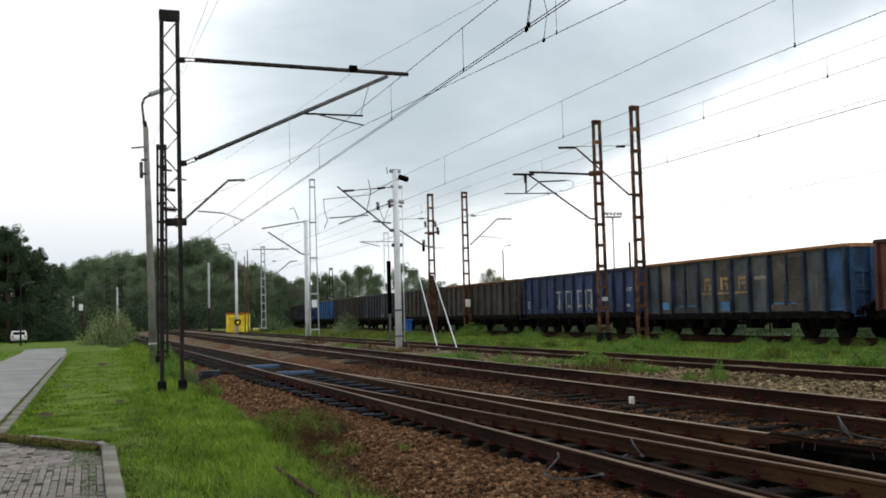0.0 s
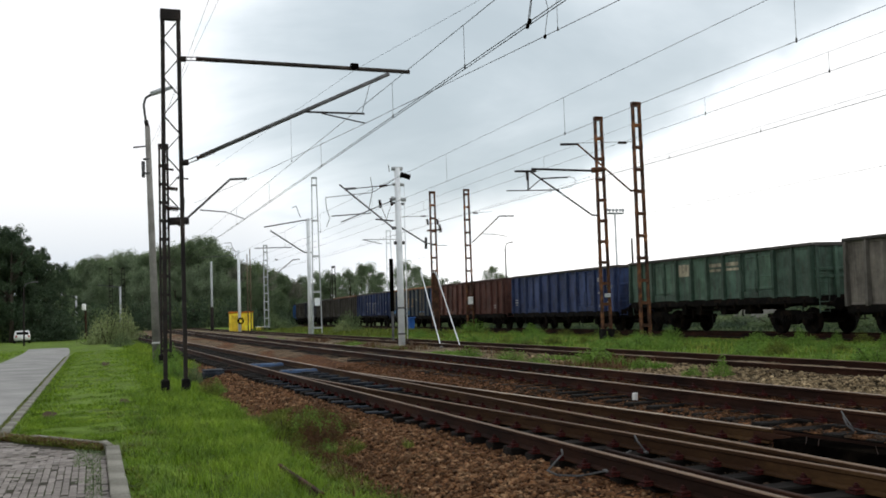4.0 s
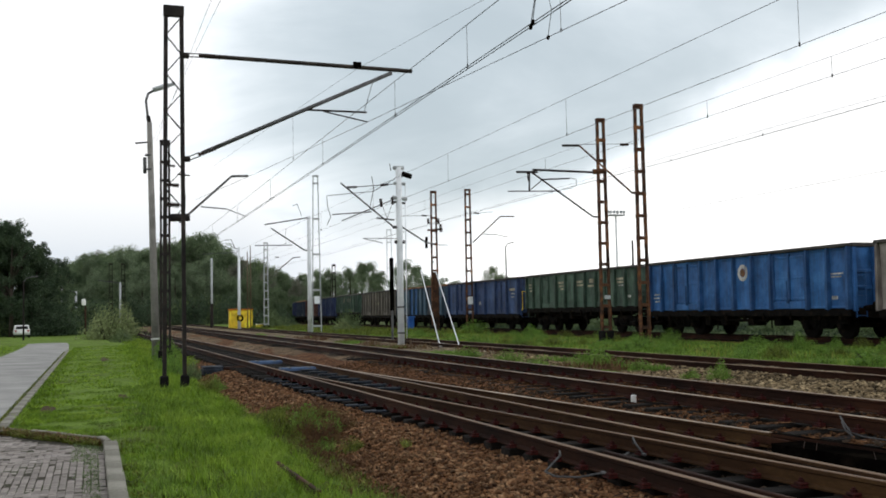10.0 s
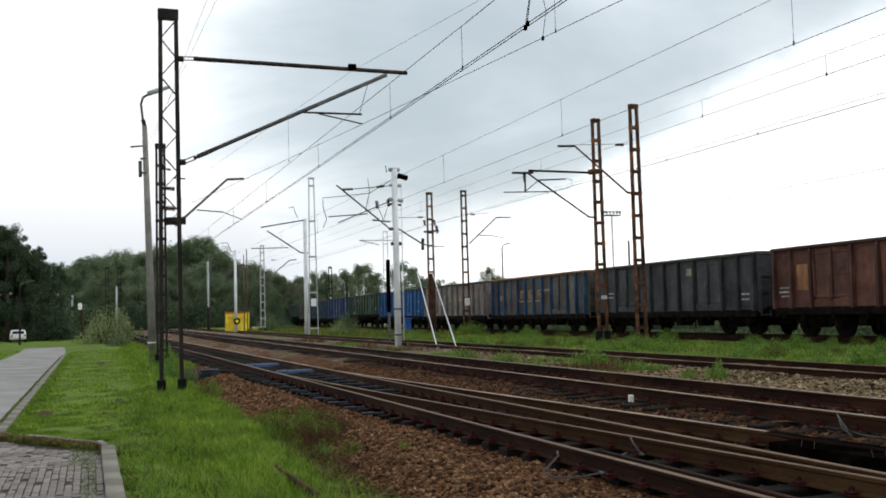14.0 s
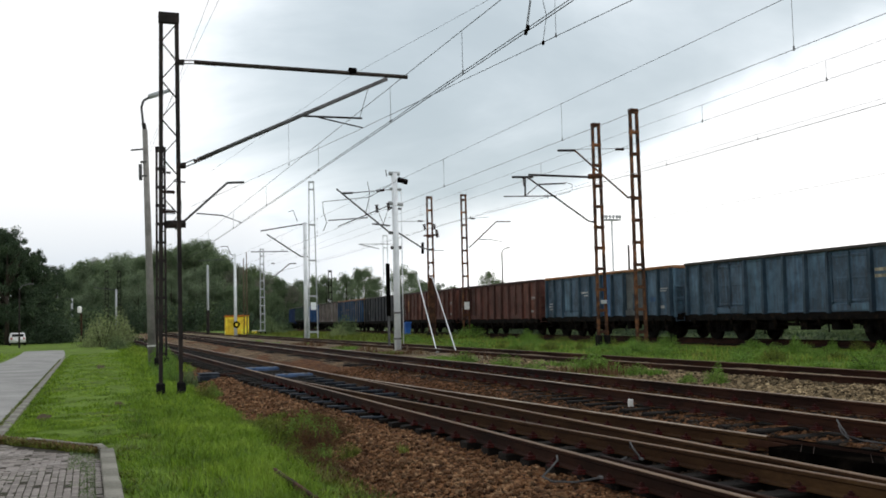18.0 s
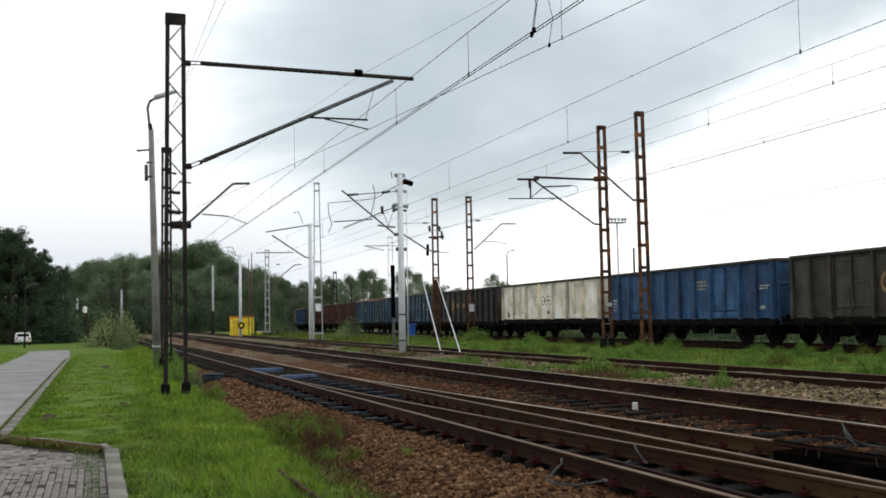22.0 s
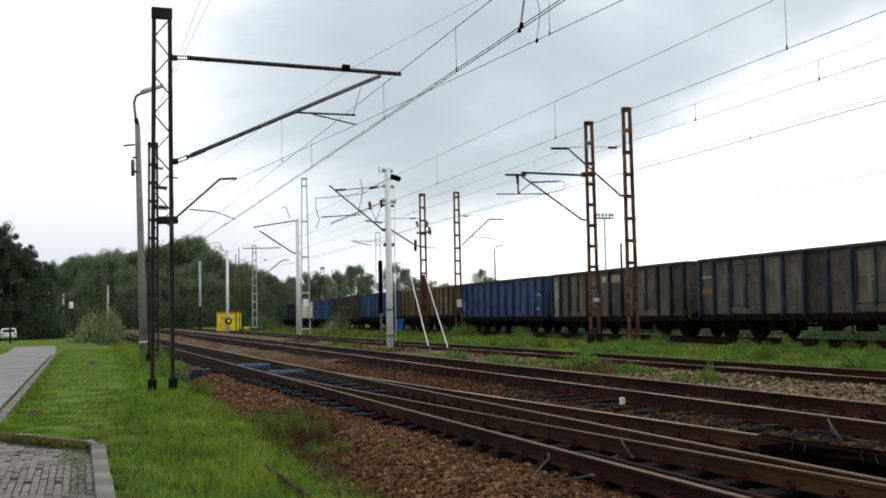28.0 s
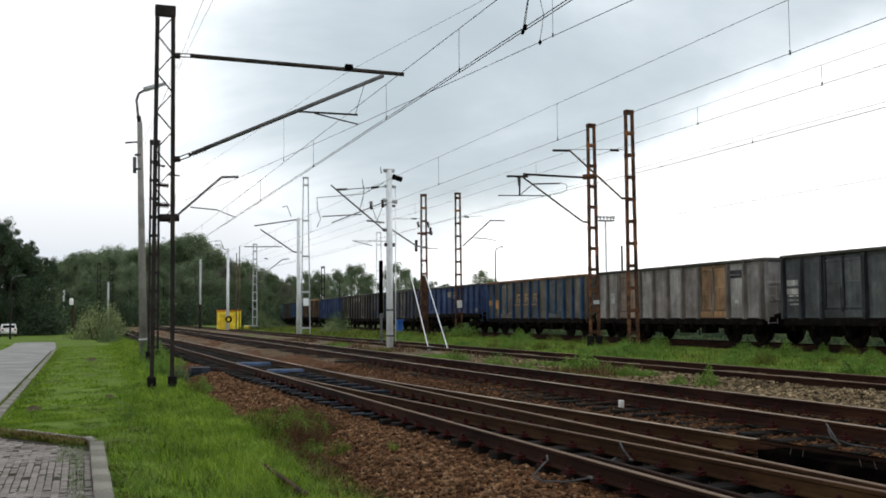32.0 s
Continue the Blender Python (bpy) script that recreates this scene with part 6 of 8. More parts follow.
strut_ring(LAMP_POLE, "band", (-0.02, 0.87), (0.02, 0.85), 0.17, "white_paint")
strut(MAST_OLD, "cross_bar", (-1.10, 8.68), (2.76, 8.73), 0.05, "dull_steel")
strut(MAST_OLD, "bracket_arm", (1.30, 6.15), (2.85, 7.43), 0.05, "dull_steel")
strut(MAST_OLD, "bracket_head", (2.85, 7.43), (3.57, 7.48), 0.05, "dull_steel")
strut(MAST_OLD, "insulator", (0.97, 7.50), (1.32, 7.44), 0.07, "insulator")


# white plates bolted to two masts, and stays
part("number_plate", cube(-0.12, 0.16, -0.16, -0.14, 1.72, 1.88, 0.01), M["old_galvanised"], MAST_A, "small torn grey plate")
part("number_plate", cube(-0.18, 0.18, -0.16, -0.14, 1.8, 2.3, 0.01), M["white_paint"], MAST_D, "small white plate")
bm = bmesh.new()
bar(bm, (0, 0, 0.0), (0, 0, 3.9), 0.26, 8, 0.2)
part("encased_foot", bm, M["dark_rust"], MAST_C, "rusty steel casing round the lower mast")
part("plate", cube(-0.2, 0.2, -0.1, -0.07, 2.2, 2.75, 0.01), M["galvanised"], MAST_PALE, "grey notice plate")
part("leg_base", cube(-0.22, 0.22, -0.22, 0.22, -0.35, 0.08, 0.03), M["old_concrete"], MAST_WHITE)
for z in (0.62, 1.75):
    bm = bmesh.new()
    bar(bm, (0, 0, z), (0, 0, z + 0.07), 0.19, 14)
    part("band", bm, M["dull_steel"], MAST_WHITE)
bm = bmesh.new()
bar(bm, (0, 0, -0.2), (0, 0, 3.0), 0.2, 12, 0.18)
part("dark_base", bm, M["dark_lattice"], MAST_SMALL, "dark painted lower pole")
bm = bmesh.new()
bar(bm, (0.05, -0.3, 1.25), (0.05, -0.35, 1.25), 0.36, 16)
part("round_signal", bm, M["black"], MAST_FAR2, "round black disc signal")
bm = bmesh.new()
bar(bm, (0.05, -0.36, 1.25), (0.05, -0.38, 1.25), 0.17, 14)
part("signal_rim", bm, M["yellow_paint"], MAST_FAR2)
for foot, head in ((W(36.95, 12.98, -0.25), Vector((-1.55, 60.0, 3.75))), (W(36.15, 13.51, -0.25), Vector((-0.65, 63.4, 3.7)))):
    stay = tagged(empty("anchor_stay", Matrix.Translation(foot)), "pale steel anchor stay slanting to the ground", "stay", "anchor stays")
    bm = bmesh.new()
    bar(bm, (0, 0, -0.2), head - foot, 0.024, 8, 0.028)
    part("rod", bm, M["galvanised"], stay)
    part("ground_anchor", cube(-0.12, 0.12, -0.12, 0.12, -0.3, 0.12, 0.02), M["old_concrete"], stay)


# ---- overhead wires ----
def wire(pts, r, label, droppers=(), group="overhead wires"):
    ob = tagged(empty("overhead_wire"), label, "overhead wire", group)
    bm = bmesh.new()
    path_bar(bm, [W(a, u, z) for a, u, z in pts], r, 4)
    part("wire", bm, M["wire"], ob)
    for p, q in droppers:
        bm = bmesh.new()
        bar(bm, W(*p), W(*q), 0.004, 4)
        bar(bm, W(*q) - Vector((0, 0, 0.03)), W(*q) + Vector((0, 0, 0.04)), 0.014, 6)
        part("dropper", bm, M["wire"], ob)
    return ob


def line_pts(u, z, lo=-16.0, hi=110.0, lean=0.0, sag=0.0):
    return [(a, u + lean * a, z + sag * math.sin((a - 24) / 48 * math.pi) ** 2) for a in [lo + (hi - lo) * i / 12 for i in range(13)]]


for du in (-0.03, 0.03):
    wire(line_pts(5.62 + du, 5.06), 0.009, "taut dark contact wire over the turnout")
wire(line_pts(5.62, 5.75), 0.008, "thin messenger wire above the contact wire", [((a, 5.62, 5.75), (a, 5.62, 5.07)) for a in (-3, 5.5, 14.5, 18.5, 25, 33, 41, 50)])
wire([(-4, 9.75, 5.85), (12.96, 7.72, 5.9), (23.9, 6.42, 5.95), (34.6, 5.06, 6.0), (41.6, 4.0, 6.0)], 0.0075, "contact wire led aside to the dark mast bracket",
     [((a, 7.72 - (a - 12.96) * 0.119, 7.32), (a, 7.72 - (a - 12.96) * 0.119, 5.92)) for a in (14.9, 29.6)])
wire([(-4, 10.1, 7.2), (17.57, 7.2, 7.26), (23.9, 6.3, 7.36), (37.5, 5.07, 7.4), (41.6, 4.7, 7.4)], 0.0045, "thin messenger wire on the bracket arm")
wire(line_pts(10.0, 5.08), 0.0055, "dark contact wire over the second track")
wire(line_pts(10.0, 5.905), 0.0055, "messenger wire over the second track", [((a, 10.0, 5.905), (a, 10.0, 5.09)) for a in (4, 12, 19.75, 27.6, 36, 45, 54)])
wire(line_pts(13.4, 5.95), 0.004, "messenger wire over the siding", [((a, 13.4, 5.95), (a, 13.4, 5.57)) for a in (15.2, 19.3, 28, 40)])
wire(line_pts(13.4, 5.57), 0.005, "contact wire over the siding")
wire(line_pts(17.0, 5.75, sag=0.12), 0.008, "dark contact wire beyond the siding")
wire(line_pts(17.0, 5.9), 0.004, "thin messenger wire beyond the siding", [((a, 17.0, 5.9), (a, 17.0, 5.77)) for a in (22.0, 26.5, 35)])
wire(line_pts(25.0, 5.6, 6, 140), 0.005, "contact wire over the goods train")
wire([(11.76, 2.49, 7.29), (44.94, 2.34, 8.62)], 0.004, "thin service cable to the lamp pole")
wire([(11.88, 2.17, 7.25), (44.86, 2.57, 8.75)], 0.004, "thin service cable to the lamp pole")
for a, u, z, top in ((12.15, 5.65, 5.06, 6.2), (11.95, 5.59, 5.06, 6.4), (15.3, 7.44, 5.9, 7.2)):
    clamp = tagged(empty("wire_clamp", Matrix.Translation(W(a, u, z))), "black feeder clamp on the contact wire", "wire clamp", "feeder clamps")
    part("clamp_body", cube(-0.022, 0.022, -0.05, 0.05, -0.03, 0.03, 0.01), M["black"], clamp)
    bm = bmesh.new()
    path_bar(bm, [(0, 0, 0.03), (0.06, -0.1, (top - z) * 0.35), (-0.05, -0.2, (top - z) * 0.7), (0.03, -0.35, top - z + 0.5)], 0.006, 5)
    part("feeder_lead", bm, M["wire"], clamp)


# ---- trees and bushes ----
def crown_mesh(kind, height, width, seed, leaves, n_clumps=60, clump=0.75, droop=1.0):
    """The crown of a tree: many leaf clumps on an uneven, broken outline, drawn out downwards like hanging boughs."""
    rng = np.random.default_rng(seed)
    vs, base = [], 0
    m = leaves // n_clumps
    for k in range(n_clumps):
        h = rng.uniform(0.0, 1.0)
        prof = math.sin(math.pi * (0.14 + 0.80 * h)) ** 0.7
        ang = rng.uniform(0, 2 * math.pi)
        rad = width * 0.5 * prof * rng.uniform(0.25, 1.08)
        centre = np.array((rad * math.cos(ang), rad * math.sin(ang), height * (0.16 + 0.80 * h)))
        size = clump * width * rng.uniform(0.08, 0.2)
        v = rng.normal(size=(m, 3))
        v /= np.linalg.norm(v, axis=1)[:, None]
        c = centre + v * (rng.uniform(0.05, 1.0, m) ** 0.6 * size)[:, None] * np.array((1, 1, droop))
        d1 = rng.normal(size=(m, 3)) + np.array((0, 0, -0.5))
        d1 /= np.linalg.norm(d1, axis=1)[:, None]
        d2 = np.cross(d1, rng.normal(size=(m, 3)))
        d2 /= np.linalg.norm(d2, axis=1)[:, None]
        s = (rng.uniform(0.5, 1.25, m) * width * 0.0165)[:, None]
        q = np.empty((m * 3, 3))
        q[0::3], q[1::3], q[2::3] = c - d1 * s, c + d1 * s * 0.4 + d2 * s * 0.75, c + d1 * s * 0.8 - d2 * s * 0.6
        vs.append(q)
        base += m * 3
    me = bpy.data.meshes.new("crown")
    me.from_pydata(np.concatenate(vs).tolist(), [], np.arange(base).reshape(-1, 3).tolist())
    me.update()
    me.materials.append(kind)
    return me


def trunk_mesh(height, width, seed):
    rng = np.random.default_rng(seed + 100)
    bm = bmesh.new()
    r = height * 0.016 + 0.05
    lean = Vector((rng.uniform(-0.3, 0.3), rng.uniform(-0.3, 0.3), 0))
    bar(bm, (0, 0, -0.3), lean * 0.5 + Vector((0, 0, height * 0.4)), r, 8, r * 0.7)
    bar(bm, lean * 0.5 + Vector((0, 0, height * 0.4)), lean + Vector((0, 0, height * 0.85)), r * 0.7, 7, r * 0.2)
    for k in range(7):
        z = height * rng.uniform(0.22, 0.7)
        ang = rng.uniform(0, 6.28)
        out = width * 0.5 * rng.uniform(0.4, 0.8)
        p = lean * (z / height) + Vector((0, 0, z))
        bar(bm, p, p + Vector((out * math.cos(ang), out * math.sin(ang), height * rng.uniform(0.08, 0.22))), r * 0.4, 5, r * 0.1)
    return meshed("trunk", bm, M["bark"], False)


def shrub_mesh(kind, seed, leaves):
    """A bush that leafs from the ground up."""
    rng = np.random.default_rng(seed)
    c = rng.normal(size=(leaves, 3))
    c /= np.linalg.norm(c, axis=1)[:, None]
    lump = 1 + 0.22 * np.sin(c[:, 0] * 6 + seed) + 0.18 * np.sin(c[:, 1] * 7 + c[:, 2] * 5)
    c *= (rng.uniform(0.3, 1.0, leaves) ** 0.5 * lump)[:, None]
    c[:, 2] = np.abs(c[:, 2]) * 0.95
    d1 = rng.normal(size=(leaves, 3))
    d1 /= np.linalg.norm(d1, axis=1)[:, None]
    d2 = np.cross(d1, rng.normal(size=(leaves, 3)))
    d2 /= np.linalg.norm(d2, axis=1)[:, None]
    s = (rng.uniform(0.5, 1.2, leaves) * 0.05)[:, None]
    q = np.empty((leaves * 4, 3))
    q[0::4], q[1::4], q[2::4], q[3::4] = c - d1 * s, c + d2 * s * 0.45, c + d1 * s, c - d2 * s * 0.45
    me = bpy.data.meshes.new("foliage")
    me.from_pydata(q.tolist(), [], np.arange(leaves * 4).reshape(leaves, 4).tolist())
    me.update()
    me.materials.append(kind)
    return me


def stem_mesh(seed):
    rng = np.random.default_rng(seed)
    bm = bmesh.new()
    for k in range(7):
        ang, out = rng.uniform(0, 6.28), rng.uniform(0.15, 0.6)
        bar(bm, (0.05 * math.cos(ang), 0.05 * math.sin(ang), -0.05), (out * math.cos(ang), out * math.sin(ang), rng.uniform(0.5, 0.85)), 0.03, 5, 0.01)
    return meshed("stem", bm, M["bark"])


SHRUBS = {k: [shrub_mesh(M[k], i + 20, 3200) for i in range(2)] for k in ("leaf", "dark_leaf", "pale_leaf", "weed_leaf", "rust_weed", "olive_leaf")}
STEMS = stem_mesh(4)


def shrub(x, y, z, w, h, kind, label, which=0):
    ob = tagged(empty("bush", pose(x, y, z, 0, 0, random.uniform(0, 360)) @ Matrix.Diagonal((w / 2, w / 2, h, 1))), label, "bush", "bushes")
    part("stem", STEMS, None, ob)
    part("foliage", SHRUBS[kind][which], None, ob)


SKYLINE = ((-0.50, 0.055), (-0.39, 0.056), (-0.372, 0.064), (-0.35, 0.071), (-0.333, 0.072), (-0.31, 0.074), (-0.276, 0.077), (-0.25, 0.082), (-0.236, 0.083), (-0.222, 0.070), (-0.2076, 0.061), (-0.19, 0.056), (-0.173, 0.048), (-0.15, 0.037), (-0.1, 0.03))


def skyline(b):
    for (b0, e0), (b1, e1) in zip(SKYLINE, SKYLINE[1:]):
        if b < b1:
            return e0 + (e1 - e0) * (b - b0) / (b1 - b0)
    return SKYLINE[-1][1]


def woods():
    rng = random.Random(5)
    kinds = []
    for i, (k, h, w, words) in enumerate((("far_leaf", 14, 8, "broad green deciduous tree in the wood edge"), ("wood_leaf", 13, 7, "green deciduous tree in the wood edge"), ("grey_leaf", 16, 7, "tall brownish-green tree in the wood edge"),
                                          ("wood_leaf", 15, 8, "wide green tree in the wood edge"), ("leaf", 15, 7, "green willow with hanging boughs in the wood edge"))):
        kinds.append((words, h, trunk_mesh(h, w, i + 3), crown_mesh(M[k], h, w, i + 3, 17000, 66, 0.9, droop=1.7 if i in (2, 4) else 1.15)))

    kinds.append(("dark ragged roadside tree with feathery boughs", 12, trunk_mesh(12, 6, 40), crown_mesh(M["dark_leaf"], 12, 6.4, 40, 17000, 90, 0.6)))

    def plant(b, d, tall, j):
        words, h, trunk, crown = kinds[j]
        k = tall / h
        ob = tagged(empty("tree", pose(b * d, d, -0.7, 0, 0, rng.uniform(0, 360)) @ Matrix.Diagonal((k, k, k, 1))), words, "tree", "woodland trees")
        part("trunk", trunk, None, ob)
        part("crown", crown, None, ob)

    for i in range(84):
        b = -0.388 + 0.27 * (i + rng.uniform(-0.4, 0.4)) / 83
        d = rng.uniform(192, 255)
        plant(b, d, (skyline(b) * rng.uniform(0.88, 1.05)) * d + 1.5, rng.choice((0, 1, 2, 3, 0, 2, 4)))
    for i in range(34):
        b = -0.385 + 0.26 * (i + rng.uniform(-0.4, 0.4)) / 33
        d = rng.uniform(176, 190)
        plant(b, d, (skyline(b) * rng.uniform(0.5, 0.75)) * d + 1.5, rng.choice((0, 1, 3)))
    for b, d, e, j in ((-0.098, 172, 0.043, 0), (-0.085, 176, 0.05, 3), (-0.078, 182, 0.048, 0), (-0.068, 185, 0.04, 1), (-0.108, 190, 0.04, 1), (-0.118, 188, 0.042, 0), (-0.13, 190, 0.042, 0), (-0.042, 178, 0.049, 0), (-0.03, 182, 0.046, 3), (-0.018, 200, 0.033, 1),
                       (-0.004, 220, 0.032, 1), (0.01, 220, 0.03, 3), (0.047, 215, 0.043, 4), (0.056, 240, 0.034, 0), (-0.125, 205, 0.035, 1), (-0.145, 205, 0.04, 3)):
        plant(b, d, e * d + 2.4, j)
    # dark trees over the road
    for b, d, e, j in ((-0.47, 124, 0.11, 5), (-0.456, 124, 0.108, 5), (-0.444, 126, 0.1, 5), (-0.432, 129, 0.085, 5), (-0.462, 130, 0.085, 1), (-0.446, 132, 0.085, 3), (-0.49, 124, 0.1, 1), (-0.43, 135, 0.06, 1), (-0.415, 136, 0.06, 3), (-0.4, 140, 0.058, 1), (-0.39, 150, 0.066, 5), (-0.427, 126, 0.096, 5), (-0.415, 128, 0.08, 5), (-0.403, 132, 0.066, 5), (-0.44, 121, 0.107, 5)):
        plant(b, d, e * d + 1.5, j)
    # undergrowth along the wood and beyond the train
    for i in range(110):
        b = -0.47 + 0.36 * (i + rng.uniform(-0.5, 0.5)) / 109
        d = rng.uniform(164, 178) if -0.39 < b < -0.2 else rng.uniform(188, 205) if b > -0.39 else rng.uniform(124, 136)
        shrub(b * d, d, -0.8, rng.uniform(6, 10), rng.uniform(2.2, 5.0), rng.choice(("dark_leaf", "leaf", "dark_leaf", "dark_leaf")), "dense green undergrowth at the wood edge", i % 2)
    for i in range(26):
        b = -0.125 + 0.6 * (i + rng.uniform(-0.4, 0.4)) / 25
        d = rng.uniform(95, 130) if b > 0.0 else rng.uniform(175, 200)
        shrub(b * d, d, -0.3, rng.uniform(5, 9), rng.uniform(1.2, 2.2), rng.choice(("leaf", "dark_leaf")), "low green bushes beyond the goods train", i % 2)
    # the grey-green willow bush on the verge, and shrubs near masts
    for x, y, w, h in ((-30.9, 90, 4.2, 2.7), (-30.0, 91.5, 3.8, 2.9), (-32.0, 92, 2.6, 1.9)):
        shrub(x, y, -0.75, w, h, "pale_leaf", "grey-green willow bush on the grassy verge", 0)
    for a, u, w, h, k in ((42.0, 2.9, 1.0, 0.8, "leaf"), (44.5, 3.0, 1.0, 0.7, "leaf"), (82, 2.2, 2.0, 1.0, "leaf"), (30.0, 2.75, 0.7, 0.65, "leaf"), (72, 17.5, 1.6, 0.9, "pale_leaf"), (75, 18.6, 2.2, 1.5, "leaf"), (104, 18, 3.4, 1.7, "leaf"), (112, 20, 4, 2.2, "dark_leaf"),
                       (22.3, 11.9, 1.15, 0.58, "weed_leaf"), (21.2, 12.0, 0.7, 0.36, "weed_leaf"), (20.2, 11.9, 0.6, 0.3, "weed_leaf"), (16.9, 11.8, 0.5, 0.42, "weed_leaf"), (17.6, 11.6, 0.45, 0.25, "weed_leaf"), (26.3, 11.2, 1.1, 0.4, "weed_leaf"), (30.0, 11.4, 1.2, 0.38, "weed_leaf"), (23.9, 11.0, 0.9, 0.32, "weed_leaf"), (57, 22.0, 2.0, 0.8, "weed_leaf"), (46, 21.0, 1.2, 0.6, "weed_leaf"), (33, 20.8, 0.9, 0.5, "weed_leaf"), (24.5, 20.0, 0.8, 0.5, "weed_leaf")):
        p = W(a, u, ground_z(a, u) if not 10 < u < 12 else bed_z(u))
        shrub(p.x, p.y, p.z - 0.05, w, h, k, "bushy green weeds beside the track" if h < 1 else "green shrub beside the track", 1)

    # weeds creeping over the ballast slope
    for a, u, w, h, k in ((16.8, 2.7, 0.5, 0.36, "olive_leaf"), (16.0, 2.75, 0.6, 0.4, "olive_leaf"), (15.4, 2.8, 0.65, 0.42, "olive_leaf"), (14.9, 2.62, 0.45, 0.3, "olive_leaf"), (15.2, 3.15, 0.55, 0.42, "weed_leaf"), (14.7, 3.0, 0.5, 0.44, "olive_leaf"), (14.4, 3.3, 0.45, 0.34, "weed_leaf"), (13.9, 2.75, 0.5, 0.26, "olive_leaf"), (13.3, 2.95, 0.4, 0.22, "weed_leaf"), (12.8, 3.25, 0.4, 0.2, "olive_leaf"), (24.4, 2.6, 0.6, 0.5, "olive_leaf"), (25.2, 2.9, 0.5, 0.4, "weed_leaf")):
        p = W(a, u, bed_z(u))
        shrub(p.x, p.y, p.z - 0.04, w, h * 1.05, k, "rank olive-green weeds on the ballast slope", 1)
    for a, u, w, h in ((16.2, 3.3, 0.6, 0.3), (15.6, 3.5, 0.55, 0.3), (14.2, 2.95, 0.55, 0.38), (13.8, 3.15, 0.5, 0.34), (13.3, 2.7, 0.5, 0.24), (12.8, 2.8, 0.45, 0.2), (14.6, 3.5, 0.5, 0.24)):
        p = W(a, u, bed_z(u))
        shrub(p.x, p.y, p.z - 0.04, w, h * 1.15, "rust_weed", "reddish-brown weeds on the ballast slope", 0)
    # rank weeds between the lamp pole and the lattice mast
    for x, y, w, h in ((-12.0, 42.2, 1.2, 0.95), (-11.3, 40.2, 1.0, 0.75), (-9.6, 34.2, 0.9, 0.62), (-8.3, 30.4, 0.7, 0.5), (-8.9, 32.0, 0.7, 0.5)):
        shrub(x, y, -0.62, w, h, "weed_leaf", "bushy green weeds beside the track", 1)
    # dark thicket beyond the goods line
    for i in range(44):
        a, u = 8.0 + 2.2 * i + rng.uniform(-0.8, 0.8), rng.uniform(31.0, 35.0)
        p = W(a, u, -0.25)
        shrub(p.x, p.y, p.z, rng.uniform(2.4, 4.0), rng.uniform(0.6, 1.15), rng.choice(("leaf", "dark_leaf", "leaf")), "low green thicket beyond the goods line", i % 2)
    # leafy clumps of weeds in the grass strip
    for i in range(80):
        a, u = 14.0 + 50.0 * rng.random() ** 1.3, rng.uniform(15.4, 22.3)
        p = W(a, u, ground_z(a, u))
        shrub(p.x, p.y, p.z - 0.04, rng.uniform(0.4, 1.2), rng.uniform(0.16, 0.42), rng.choice(("weed_leaf", "weed_leaf", "olive_leaf")), "low leafy clump of weeds in the grass strip", i % 2)


woods()


# ---- kerbs and paving ----
def kerb_line(pts, size, label, name="kerb", top=0.0):
    """Kerb stones a metre long, set end to end along (a, u) points."""
    ob = tagged(empty(name, place(0, 0)), label, "kerb", kind="structure")
    for (a0, u0), (a1, u1) in zip(pts, pts[1:]):
        n = max(1, round(math.hypot(a1 - a0, u1 - u0)))
        length = math.hypot(a1 - a0, u1 - u0) / n
        me = shared(("kerb", size, round(length, 2)), lambda: meshed("kerb_stone", cube(-size / 2, size / 2, -length / 2 + 0.006, length / 2 - 0.006, -0.3, 0.0, 0.012), M["concrete"]))
        ang = math.degrees(math.atan2(-(u1 - u0), a1 - a0))
        for i in range(n):
            t = (i + 0.5) / n
            a, u = a0 + (a1 - a0) * t, u0 + (u1 - u0) * t
            part("kerb_stone", me, None, ob, m=pose(u, a, ground_z(a, u) + 0.07 + top + random.uniform(-0.012, 0.012), random.uniform(-0.4, 0.4), random.uniform(-1, 1), ang + random.uniform(-0.5, 0.5)))


kerb_line(((4.0, 0.235), (13.6, 0.225)), 0.17, "grey concrete kerb stones along the block paving", top=0.02)
kerb_line(((15.9, -1.28), (60.9, -1.28)), 0.16, "grey concrete kerb stones along the road", top=0.03)
kerb_line(((16.5, -1.3), (14.2, 0.13), (13.7, 0.2)), 0.09, "low grey edging between paving and verge", "edging", top=0.02)


